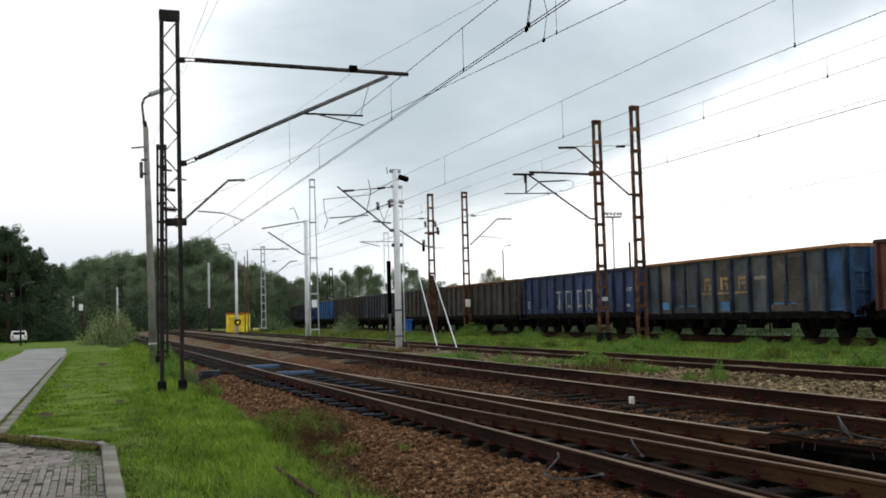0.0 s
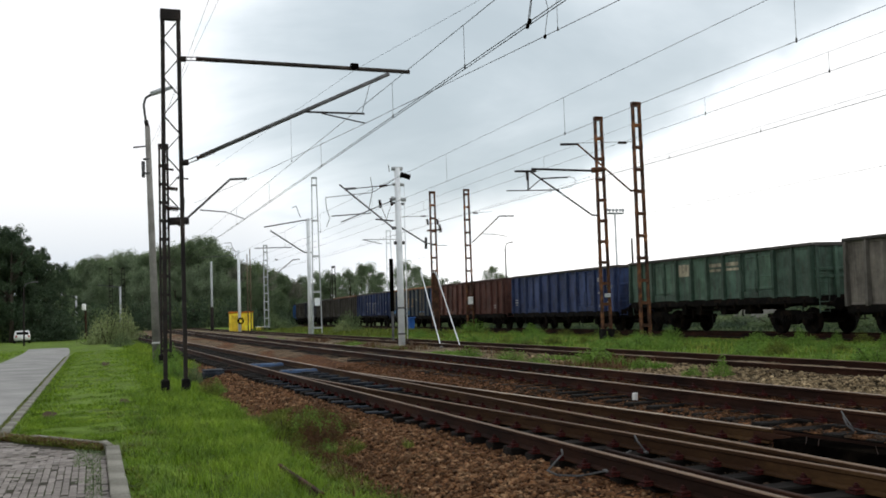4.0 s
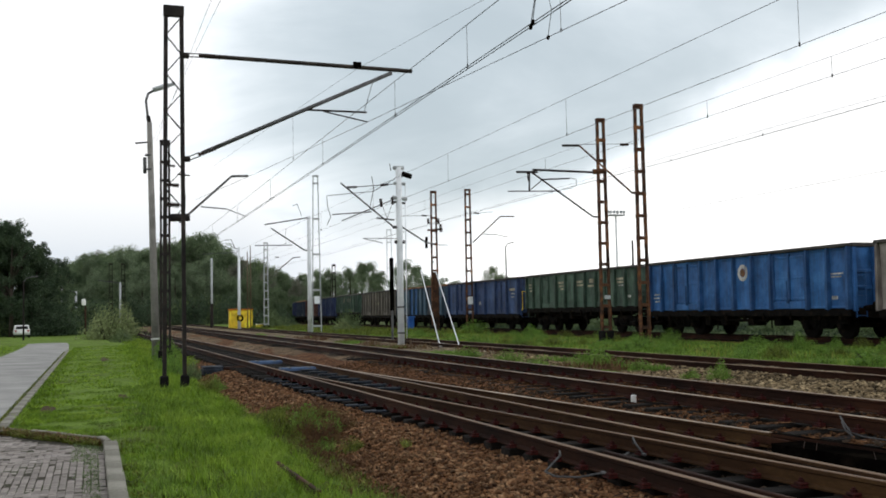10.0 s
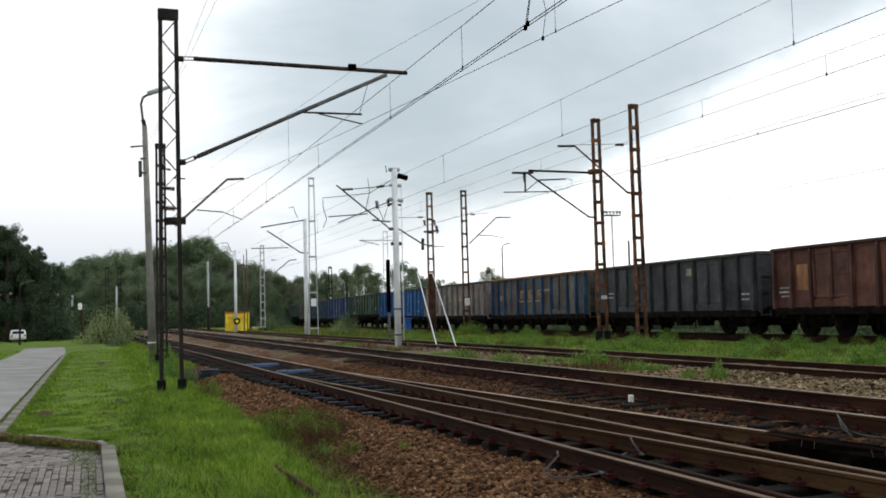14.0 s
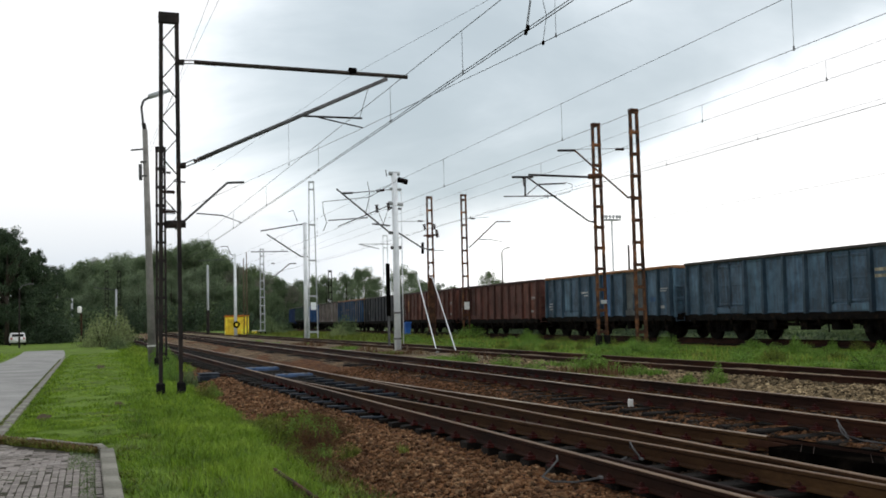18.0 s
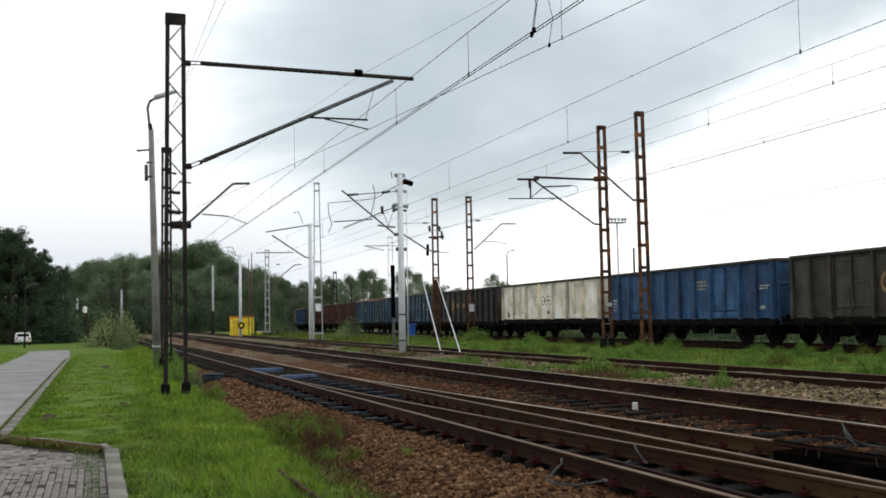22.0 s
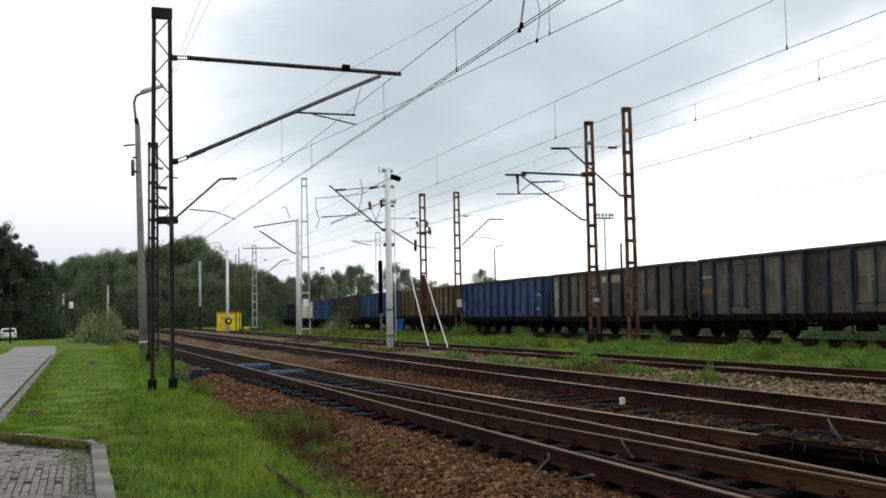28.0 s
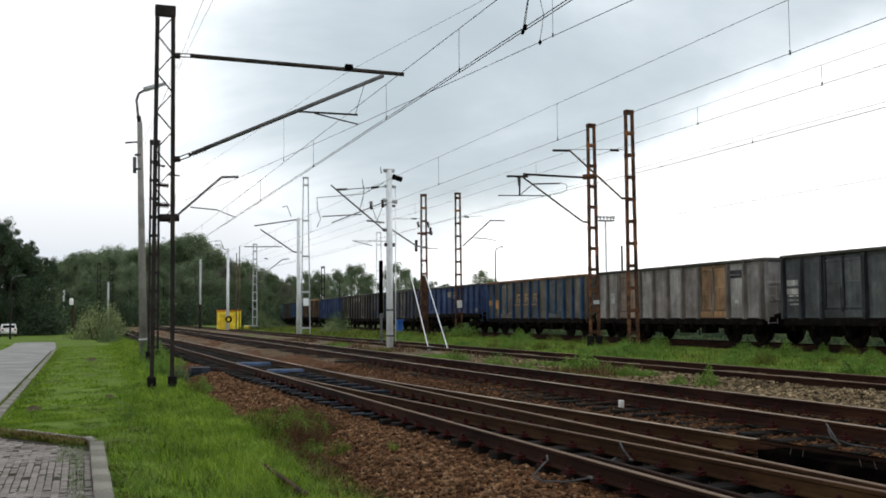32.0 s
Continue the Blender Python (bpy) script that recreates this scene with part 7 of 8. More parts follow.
def paving():
    ob = tagged(empty("block_paving", place(0, 0)), "worn pinkish-grey block paving with mossy joints", "paving", kind="structure")
    bm = bmesh.new()
    rim = [(-5.0, 2.0), (0.14, 2.0), (0.14, 14.05), (-1.3, 16.3), (-5.0, 16.3)]
    lower, upper = [bm.verts.new((u, a, -0.6)) for u, a in rim], [bm.verts.new((u, a, -0.452)) for u, a in rim]
    for i in range(5):
        bm.faces.new((lower[i], lower[(i + 1) % 5], upper[(i + 1) % 5], upper[i]))
    bm.faces.new(upper)
    part("bedding", bm, M["joint"], ob)
    me = shared("paver", lambda: meshed("paver", cube(-0.0358, 0.0358, -0.0533, 0.0533, -0.06, 0.0, 0.008), M["paver"]))
    count, verts, faces = 0, [], []
    for i in range(40):
        for j in range(76):
            # columns of blocks, each set off by half a block from the next
            u, a = 0.14 - 0.0375 - 0.075 * i, 8.2 + 0.11 * j + (0.055 if i % 2 else 0.0)
            cut = 15.6 + 0.35 * noise.noise((u * 2.0, 4.4, 1.0)) - max(0.0, (u + 1.3)) * 1.55
            if a > cut - 0.15:
                continue
            m = pose(u, a, -0.447 + random.uniform(-0.006, 0.004), random.uniform(-0.7, 0.7), random.uniform(-0.9, 0.9), random.uniform(-1.2, 1.2))
            if i < 18 and 10.4 < a < 12.4 and count < 300:
                part("paver", me, None, ob, m=m)
                count += 1
            else:
                k = len(verts)
                verts += [tuple(m @ Vector((x, y, z))) for x in (-0.0358, 0.0358) for y in (-0.0533, 0.0533) for z in (-0.06, 0.0)]
                faces += [tuple(k + q for q in f) for f in ((1, 5, 7, 3), (0, 1, 3, 2), (4, 6, 7, 5), (0, 4, 5, 1), (2, 3, 7, 6))]
    part("pavers", raw("pavers", verts, faces, M["paver"]), None, ob)["kind"] = "stuff"


paving()


# ---- trackside equipment ----
def point_machine():
    ob = tagged(empty("point_machine", place(31.0, 3.45, -0.62)), "grey steel point motor box beside the turnout", "point machine")
    part("housing", cube(-0.3, 0.3, -0.45, 0.45, 0.0, 0.26, 0.06), M["slate_steel"], ob)
    part("lid", cube(-0.32, 0.32, -0.42, 0.42, 0.25, 0.30, 0.03), M["slate_steel"], ob, "blue-grey dented lid")
    part("base_plate", cube(-0.4, 0.9, -0.3, 0.3, 0.0, 0.06, 0.01), M["black"], ob)
    bm = bmesh.new()
    bar(bm, (0.3, 0.1, 0.2), (1.6, 0.1, 0.22), 0.06, 8)
    bar(bm, (0.3, -0.2, 0.2), (1.6, -0.2, 0.22), 0.05, 8)
    part("throw_rod", bm, M["rail_side"], ob)


def hollow_bearer(a, u0, u1, label):
    ob = tagged(empty("drive_cover", place(a, (u0 + u1) / 2, Z1 - 0.17)), label, "point drive cover", "blue drive covers")
    w = (u1 - u0) / 2
    part("cover", cube(-w, w, -0.22, 0.22, -0.06, 0.085, 0.04), M["switch_blue"], ob)
    for x in (-0.5 * w, 0.5 * w):
        part("strap", cube(x - 0.04, x + 0.04, -0.23, 0.23, 0.07, 0.095, 0.01), M["dull_steel"], ob)


point_machine()
hollow_bearer(33.0, 4.85, 5.95, "blue painted steel cover over the point drive rods")
hollow_bearer(28.2, 5.0, 6.1, "worn blue steel cover between the rails")
for i in range(9):
    a = 15.5 + 1.15 * i
    chair = tagged(empty("slide_chair", place(a, left_rail(a) - 0.32, Z1 - 0.17)), "bluish steel slide chair on the sleeper end", "slide chair", "slide chairs")
    part("plate", cube(-0.2, 0.15, -0.1, 0.1, 0.0, 0.03, 0.008), M["slate_steel"], chair)
    part("brace", cube(0.0, 0.12, -0.03, 0.03, 0.03, 0.075, 0.012), M["black"], chair)
for i in range(8):
    a = 19.8 + 1.1 * i
    chair = tagged(empty("slide_chair", place(a, left_rail(a) + 1.25, Z1 - 0.17)), "bluish steel slide chair under the switch rail", "slide chair", "slide chairs")
    part("plate", cube(-0.3, 0.2, -0.1, 0.1, 0.0, 0.05, 0.008), M["slate_steel"], chair)


def cable_loop(a, u, z, pts, label):
    ob = tagged(empty("cable", place(a, u, z)), label, "cable", "bonding cables")
    bm = bmesh.new()
    path_bar(bm, pts, 0.011, 6)
    part("lead", bm, M["cable"], ob, flat=False)
    part("lug", cube(pts[-1][0] - 0.015, pts[-1][0] + 0.015, pts[-1][1] - 0.03, pts[-1][1] + 0.03, pts[-1][2] - 0.01, pts[-1][2] + 0.015, 0.004), M["dull_steel"], ob)


cable_loop(9.25, left_rail(9.2) - 0.1, Z1 - 0.1, [(0, 0.15, 0.05), (-0.04, 0.05, 0.02), (-0.2, -0.05, -0.06), (-0.38, -0.3, -0.07), (-0.42, -0.6, -0.07), (-0.3, -0.85, -0.05), (-0.12, -1.0, 0.0)], "grey bonding cable looped beside the near rail")
cable_loop(9.55, 5.53, Z1 - 0.05, [(0, 0, 0.0), (-0.03, -0.05, 0.07), (-0.06, -0.15, 0.02), (-0.05, -0.3, -0.08)], "short grey cable hooped over a rail foot")
cable_loop(9.15, second_rail(9.15) - 0.06, Z2 - 0.04, [(0, 0, 0.02), (-0.05, -0.1, -0.03), (-0.1, -0.26, -0.12), (-0.08, -0.45, -0.16), (0.0, -0.75, -0.17), (0.08, -1.2, -0.17), (0.1, -1.9, -0.17)], "grey cable curving from the second track")
cable_loop(9.1, second_rail(9.1) - 0.08, Z2 - 0.06, [(0, 0, -0.02), (-0.08, -0.14, -0.09), (-0.1, -0.34, -0.17), (-0.03, -0.6, -0.18), (0.05, -1.2, -0.18)], "second grey cable beside the first")
cable_loop(9.0, left_rail(9.0) + 0.42, Z1 - 0.17, [(0.35, 0.5, 0.03), (0.2, 0.3, 0.05), (0.05, 0.12, 0.05), (-0.1, 0.0, 0.02), (-0.14, -0.2, 0.0)], "grey cable lying between the turnout rails")


def marker(a, u):
    ob = tagged(empty("marker_post", place(a, u, bed_z(u) - 0.02)), "short white clearance marker between two tracks", "marker post")
    part("post", cube(-0.038, 0.038, -0.036, 0.036, 0.03, 0.15, 0.012), M["white_paint"], ob)
    part("stem", cube(-0.03, 0.03, -0.03, 0.03, -0.1, 0.03), M["black"], ob)
    part("stripe", cube(0.022, 0.04, -0.038, 0.038, 0.04, 0.14, 0.008), M["red_paint"], ob, "faded red edge")


marker(13.55, 7.88)


def ground_stub(a, u):
    ob = tagged(empty("track_magnet", place(a, u, ground_z(a, u))), "small black box on a stub in the grass", "signal box")
    part("box", cube(-0.075, 0.075, -0.06, 0.06, 0.1, 0.2, 0.02), M["black"], ob)
    part("stub", cube(-0.03, 0.03, -0.03, 0.03, -0.1, 0.13), M["black"], ob)


ground_stub(17.6, 15.9)


def old_rail():
    ob = tagged(empty("scrap_rail", place(10.05, 1.95, -0.5, 1.0)), "rusty length of scrap rail sunk in the grass", "rail")
    part("head", cube(-0.022, 0.022, -1.0, 1.0, 0.05, 0.085, 0.008), M["dark_rust"], ob)
    part("web", cube(-0.008, 0.008, -1.0, 1.0, -0.02, 0.05), M["dark_rust"], ob)
    part("foot", cube(-0.05, 0.05, -1.0, 1.0, -0.04, -0.02, 0.005), M["dark_rust"], ob)


old_rail()


def container():
    ob = tagged(empty("equipment_container", at_xy(-22.15, 106.8, -0.55, 14)), "yellow steel equipment container with an orange roof", "container")
    part("body", cube(-1.33, 1.12, -1.1, 1.1, 0.12, 2.35, 0.08), M["yellow_paint"], ob)
    part("roof", cube(-1.4, 1.18, -1.2, 1.2, 2.35, 2.48, 0.05), M["orange_paint"], ob, "orange-red roof sheet")
    part("door", cube(-1.1, -0.2, -1.13, -1.1, 0.2, 2.1, 0.01), M["yellow_paint"], ob)
    part("base", cube(-1.3, 1.09, -1.05, 1.05, -0.15, 0.12), M["old_concrete"], ob)
    for x in (-1.2, -0.1, 0.5, 1.03):
        part("rib", cube(x - 0.04, x + 0.04, -1.15, -1.1, 0.15, 2.25, 0.01), M["yellow_paint"], ob)
    small = tagged(empty("cable_cabinet", at_xy(-19.6, 103.5, -0.5)), "small pale yellow cable cabinet", "cabinet")
    part("body", cube(-0.35, 0.35, -0.2, 0.2, 0.0, 0.75, 0.03), M["yellow_paint"], small)
    part("lid", cube(-0.38, 0.38, -0.23, 0.23, 0.75, 0.82, 0.02), M["white_paint"], small)


container()


def bin_():
    ob = tagged(empty("waste_bin", at_xy(-2.65, 72.0, -0.2)), "blue plastic waste bin in the grass strip", "bin")
    bm = bmesh.new()
    lathe(bm, ((0.24, 0.06), (0.29, 0.95), (0.31, 0.97), (0.31, 1.02)), 4, Matrix.Rotation(radians(45), 4, "Z"))
    part("body", bm, M["blue_plastic"], ob)
    part("lid", cube(-0.27, 0.27, -0.27, 0.27, 1.02, 1.1, 0.03), M["blue_plastic"], ob)
    for x in (-0.2, 0.2):
        bm = bmesh.new()
        bar(bm, (x - 0.03, 0.22, 0.1), (x + 0.03, 0.22, 0.1), 0.1, 10)
        part("wheel", bm, M["tyre"], ob)


bin_()


def signal_post():
    ob = tagged(empty("signal_post", at_xy(-2.6, 47.0, -0.3)), "dark signal post behind the pale tube mast", "signal")
    part("backboard", cube(-0.09, 0.09, -0.06, 0.06, 1.6, 4.1, 0.02), M["black"], ob)
    bm = bmesh.new()
    bar(bm, (0, 0, -0.2), (0, 0, 1.7), 0.06, 8)
    part("post", bm, M["dull_steel"], ob)
    box_ = tagged(empty("concrete_block", at_xy(-0.35, 40.2, -0.32)), "pale concrete block beside the track", "block")
    part("block", cube(-0.2, 0.2, -0.16, 0.16, 0, 0.26, 0.03), M["old_concrete"], box_)
    for spot, tall in (((-1.55, 41.5, -0.3), 0.35), ((-0.2, 41.0, -0.3), 0.2)):
        peg = tagged(empty("marker_stake", at_xy(*spot)), "short wooden marker stake", "stake", "marker stakes")
        part("stake", cube(-0.04, 0.04, -0.04, 0.04, -0.1, tall, 0.01), M["pole_wood"], peg)


signal_post()


def tall_lamps():
    ob = tagged(empty("floodlight_mast", at_xy(25.9, 150, 0)), "tall pale floodlight mast beyond the goods train", "floodlight mast")
    bm = bmesh.new()
    bar(bm, (0, 0, 0), (0, 0, 15.2), 0.16, 6, 0.12)
    part("pole", bm, M["galvanised"], ob)
    part("platform", cube(-1.3, 1.3, -0.6, 0.6, 15.2, 15.38, 0.04), M["old_galvanised"], ob)
    for x in (-1.4, -0.9, -0.3, 0.3, 0.9, 1.4):
        part("floodlight", cube(x - 0.17, x + 0.17, -0.25, 0.1, 15.6, 16.0, 0.05), M["old_galvanised"], ob)
        part("bracket", cube(x - 0.03, x + 0.03, -0.1, 0.0, 15.4, 15.65), M["old_galvanised"], ob)
    thin = tagged(empty("pole", at_xy(14.15, 75, -0.1)), "thin dark pole behind the train", "pole")
    bm = bmesh.new()
    bar(bm, (0, 0, 0), (0, 0, 6.4), 0.1, 8, 0.07)
    part("shaft", bm, M["dark_lattice"], thin)
    for spot, tall, lean, words in (((6.65, 110, 0), 8.2, 0.6, "slim street lamp with a short arm beyond the train"), ((-40.6, 95, -0.75), 5.6, 0.9, "dark street lamp under the roadside trees"), ((34.2, 74.0, 0.0), 8.6, 1.0, "slim street lamp beyond the goods train")):
        lamp = tagged(empty("street_lamp", at_xy(*spot, 0)), words, "street lamp", "street lamps")
        bm = bmesh.new()
        bar(bm, (0, 0, 0), (0, 0, tall), 0.1, 8, 0.06)
        part("pole", bm, M["dark_lattice"], lamp)
        bm = bmesh.new()
        path_bar(bm, ((0, 0, tall), (lean * 0.3, 0, tall + 0.35), (lean, 0, tall + 0.5)), 0.05, 6)
        part("arm", bm, M["dull_steel"], lamp)
        part("head", cube(min(lean, lean * 1.5), max(lean, lean * 1.5), -0.1, 0.1, tall + 0.44, tall + 0.56, 0.03), M["dull_steel"], lamp)
    sig = tagged(empty("signal", at_xy(-44.0, 120, -0.7)), "pale-headed signal beside the far curve", "signal")
    part("head", cube(-0.24, 0.24, -0.12, 0.12, 3.5, 4.3, 0.1), M["white_paint"], sig)
    bm = bmesh.new()
    bar(bm, (0.2, 0, 0), (0.2, 0, 3.5), 0.1, 8)
    part("post", bm, M["dark_rust"], sig)


tall_lamps()


def car():
    ob = tagged(empty("parked_car", at_xy(-49.6, 115.5, -0.84, 25)), "white hatchback parked on the grass by the road", "car")
    prof = ((-2.0, 0.35), (-2.02, 0.75), (-1.9, 0.95), (-1.45, 1.38), (-0.9, 1.47), (0.2, 1.45), (0.95, 1.0), (1.8, 0.88), (2.0, 0.65), (1.98, 0.35))
    bm = bmesh.new()
    rings = []
    for s in (-1, -0.86, 0.86, 1):
        k = 0.94 if abs(s) == 1 else 1.0
        rings.append([bm.verts.new((s * 0.84 * (1 - 0.16 * max(0, z - 0.9)), y * k, 0.35 + (z - 0.35) * (k if z > 0.5 else 1))) for y, z in prof])
    n = len(prof)
    for a, b in zip(rings, rings[1:]):
        for i in range(n):
            bm.faces.new((a[i], a[(i + 1) % n], b[(i + 1) % n], b[i]))
    bm.faces.new(rings[0][::-1])
    bm.faces.new(rings[-1])
    part("body", bm, M["car_white"], ob, flat=False)
    part("rear_window", cube(-0.62, 0.62, -1.86, -1.55, 1.0, 1.32, 0.03), M["glass_dark"], ob)
    part("windscreen", cube(-0.6, 0.6, 0.42, 0.62, 1.02, 1.34, 0.03), M["glass_dark"], ob)
    for s in (-1, 1):
        part("side_window", cube(s * 0.74 - 0.04, s * 0.74 + 0.04, -1.2, 0.3, 1.0, 1.32, 0.02), M["glass_dark"], ob)
        part("tail_light", cube(s * 0.66 - 0.1, s * 0.66 + 0.1, -2.04, -1.96, 0.7, 0.92, 0.02), M["red_paint"], ob)
        for y in (-1.25, 1.25):
            bm = bmesh.new()
            bar(bm, (s * 0.72, y, 0.31), (s * 0.86, y, 0.31), 0.31, 16)
            part("wheel", bm, M["tyre"], ob)
    part("number_plate", cube(-0.26, 0.26, -2.05, -2.02, 0.55, 0.66), M["white_paint"], ob, "blank white number plate")


car()


def low_wall():
    ob = tagged(empty("concrete_wall", at_xy(19.3, 62.0, -0.2, 15)), "low pale concrete wall beyond the goods line", "wall")
    for i in range(4):
        part("wall_panel", cube(-1.6 + 0.8 * i, -0.82 + 0.8 * i, -0.1, 0.1, -0.2, 1.15, 0.02), M["old_concrete"], ob)
    part("coping", cube(-1.65, 1.65, -0.14, 0.14, 1.15, 1.22, 0.015), M["concrete"], ob)


low_wall()
for x, y, w, h in ((23.0, 62.5, 3.0, 1.0), (16.0, 64, 2.6, 1.1), (27.5, 61, 3.4, 1.3), (12.0, 68, 3.0, 1.2)):
    shrub(x, y, -0.25, w, h, "leaf", "low green bush beyond the goods line", 0)


# ---- grass, weeds and loose stones ----
def blades(name, spots, height, width, material, label, lean=0.45):
    """Bent grass blades at (a, u, z) spots, each two tapering faces, joined into one piece of stuff."""
    n = len(spots)
    rng = np.random.default_rng(len(name) + n)
    s = np.array(spots)
    base = np.stack([s[:, 1] * CA - s[:, 0] * SA, s[:, 0] * CA + s[:, 1] * SA, s[:, 2] - 0.02], 1)
    ang = rng.uniform(0, 2 * np.pi, n)
    side = np.stack([np.cos(ang), np.sin(ang), np.zeros(n)], 1)
    bend = np.stack([-np.sin(ang), np.cos(ang), np.zeros(n)], 1)
    h = (np.asarray(height) * rng.uniform(0.5, 1.25, n))[:, None]
    w = (np.asarray(width) * rng.uniform(0.7, 1.3, n))[:, None]
    tip = h * lean * rng.uniform(0.2, 1.6, n)[:, None]
    up = np.array((0, 0, 1.0))
    v = np.empty((n * 5, 3))
    v[0::5], v[1::5] = base - side * w, base + side * w
    mid = base + up * h * 0.6 + bend * tip * 0.35
    v[2::5], v[3::5] = mid + side * w * 0.75, mid - side * w * 0.75
    v[4::5] = base + up * h + bend * tip
    i = np.arange(n)[:, None] * 5
    faces = [tuple(f) for f in (i + np.array((0, 1, 2, 3))).tolist()] + [tuple(f) for f in (i + np.array((3, 2, 4))).tolist()]
    ob = new(name, raw(name, v.tolist(), faces, material))
    tagged(ob, label, "grass", kind="stuff")


def scatter(n, a0, a1, u0, u1, seed, power=1.0, keep=None, bed=False):
    rng = random.Random(seed)
    out = []
    while len(out) < n:
        a = a0 + (a1 - a0) * rng.random() ** power
        u = rng.uniform(u0, u1)
        if keep and not keep(a, u):
            continue
        out.append((a, u, max(bed_z(u), ground_z(a, u)) if bed else ground_z(a, u) + (0.05 * noise.noise((a * 0.45, u * 0.8, 3.1)) if not -5 < u < -0.5 else 0)))
    return out


def verge(a, u):
    edge = 2.25 + 0.2 * smooth(13.0, 18.0, a) + 0.3 * noise.noise((a * 0.6, 1.0, 7.0))
    if u > edge + random.random() * 0.3:
        return False
    if a < 13.7 and u < 0.36:
        return False
    if u < -1.15 or (a < 16.6 and u < 0.3 and a < 16.6 - (u + 1.3) * 1.55):
        return False
    if any(math.hypot((a - sa) / sw, (u - su) / sh) < 0.9 + 0.4 * random.random() for sa, su, sw, sh in BARE):
        return random.random() < 0.6
    return noise.noise((a * 0.5, u * 0.9, 2.0)) > -0.42 - 0.3 * random.random()


def short(s):
    """Blade heights: cropped by the road, rank towards the ballast, in uneven tufts."""
    return np.array([(0.045 + 0.09 * smooth(0.9, 2.3, u)) * (1.0 + 1.3 * noise.noise((a * 1.3, u * 1.9, 9.0))) for a, u, z in s])


near = scatter(60000, 7.0, 20.0, -1.2, 2.9, 1, 1.0, verge)
blades("verge_grass", near, short(near) * 1.1, 0.0042, M["blade"], "lush green verge grass, taller towards the ballast", 0.8)
mid = scatter(30000, 20.0, 70.0, -1.2, 2.9, 2, 1.5, verge)
blades("verge_grass", mid, short(mid) * 1.15, 0.012, M["blade"], "green verge grass running along the road")
wild = scatter(9000, 7.0, 34.0, 1.3, 2.9, 3, 1.0, lambda a, u: (a > 15 or u < 2.2) and noise.noise((a * 0.4, u * 0.7, 4.0)) > -0.1)
blades("tall_grass", wild, 0.17, 0.0045, M["blade"], "tall fresh grass at the foot of the ballast", 0.9)
def tussocks(n, a0, a1, u0, u1, seed, blades_each):
    """Spots gathered in dense tufts."""
    rng = random.Random(seed)
    out = []
    for a, u, z in scatter(n, a0, a1, u0, u1, seed, 1.2, verge):
        r = rng.uniform(0.04, 0.13)
        out += [(a + rng.gauss(0, r), u + rng.gauss(0, r), z) for i in range(blades_each)]
    return out


blades("tussock_grass", tussocks(260, 8.5, 26.0, 0.5, 2.7, 21, 30), 0.14, 0.005, M["strip_blade"], "deep green tufts standing out of the verge grass", 0.8)
blades("tussock_grass", tussocks(260, 8.5, 26.0, 0.9, 2.8, 22, 26), 0.2, 0.0045, M["blade"], "tall pale green tufts in the verge grass", 0.8)
blades("broad_weeds", tussocks(110, 9.0, 20.0, 0.2, 2.6, 23, 22), 0.07, 0.016, M["olive_leaf"], "low broad-leaved weeds in the verge grass", 1.6)
foot = scatter(3600, 8.0, 15.0, 2.1, 2.95, 33, 1.0, lambda a, u: noise.noise((a * 0.9, u * 1.5, 6.0)) > -0.25, True)
blades("foot_weeds", foot, 0.1, 0.007, M["olive_leaf"], "dark olive weeds at the foot of the ballast", 0.9)
foot = scatter(2600, 8.0, 16.0, 2.2, 3.1, 34, 1.0, lambda a, u: noise.noise((a * 0.9, u * 1.5, 1.0)) > -0.1, True)
blades("foot_weeds", foot, 0.09, 0.007, M["rust_weed"], "reddish-brown dead weeds at the foot of the ballast", 0.9)
shoulder = scatter(9000, 27.0, 95.0, 2.2, 3.75, 31, 1.3, lambda a, u: u < 2.6 + 1.1 * smooth(27.0, 40.0, a) + 0.3 * noise.noise((a * 0.5, 3.0, 1.0)), True)
blades("shoulder_grass", shoulder, 0.2, 0.013, M["blade"], "green grass grown over the ballast shoulder by the poles", 0.7)
far_side = scatter(7000, 24.0, 80.0, -12.0, -4.5, 4, 1.3)
blades("verge_grass", far_side, 0.12, 0.02, M["blade"], "green grass on the far side of the road")
strip = scatter(60000, 10.0, 85.0, 15.3, 23.2, 5, 1.4, lambda a, u: noise.noise((a * 0.25, u * 0.4, 6.0)) > -0.35)
blades("strip_grass", strip, 0.12, 0.009, M["strip_blade"], "rank green grass between the siding and the goods line")
# Grass beyond the train takes dark_leaf: its shade is put into the colour.
beyond = scatter(9000, 16.0, 80.0, 27.8, 36.0, 15, 1.2)
blades("strip_grass", beyond, 0.2, 0.02, M["dark_leaf"], "rough grass beyond the goods line")
yellow = scatter(1100, 12.0, 60.0, 15.6, 21.0, 6, 1.2, lambda a, u: noise.noise((a * 0.35, u * 0.6, 1.0)) > 0.12)
blades("yellow_weeds", yellow, 0.19, 0.014, M["dry_blade"], "yellowing weeds among the green grass")
between = scatter(9000, 15.0, 75.0, 10.5, 12.3, 7, 1.2, lambda a, u: noise.noise((a * 0.22, 2.0, u * 0.5)) > (0.3 if a < 21 else 0.1 if a < 40 else 0.22), True)
blades("track_weeds", between, 0.15, 0.012, M["weed_leaf"], "patches of weeds between two tracks")
brown = scatter(2600, 18.0, 60.0, 10.4, 12.4, 8, 1.2, lambda a, u: noise.noise((a * 0.3, 5.0, u * 0.5)) > 0.1, True)
blades("dry_weeds", brown, 0.24, 0.012, M["rust_weed"], "reddish-brown dead weeds between the tracks")
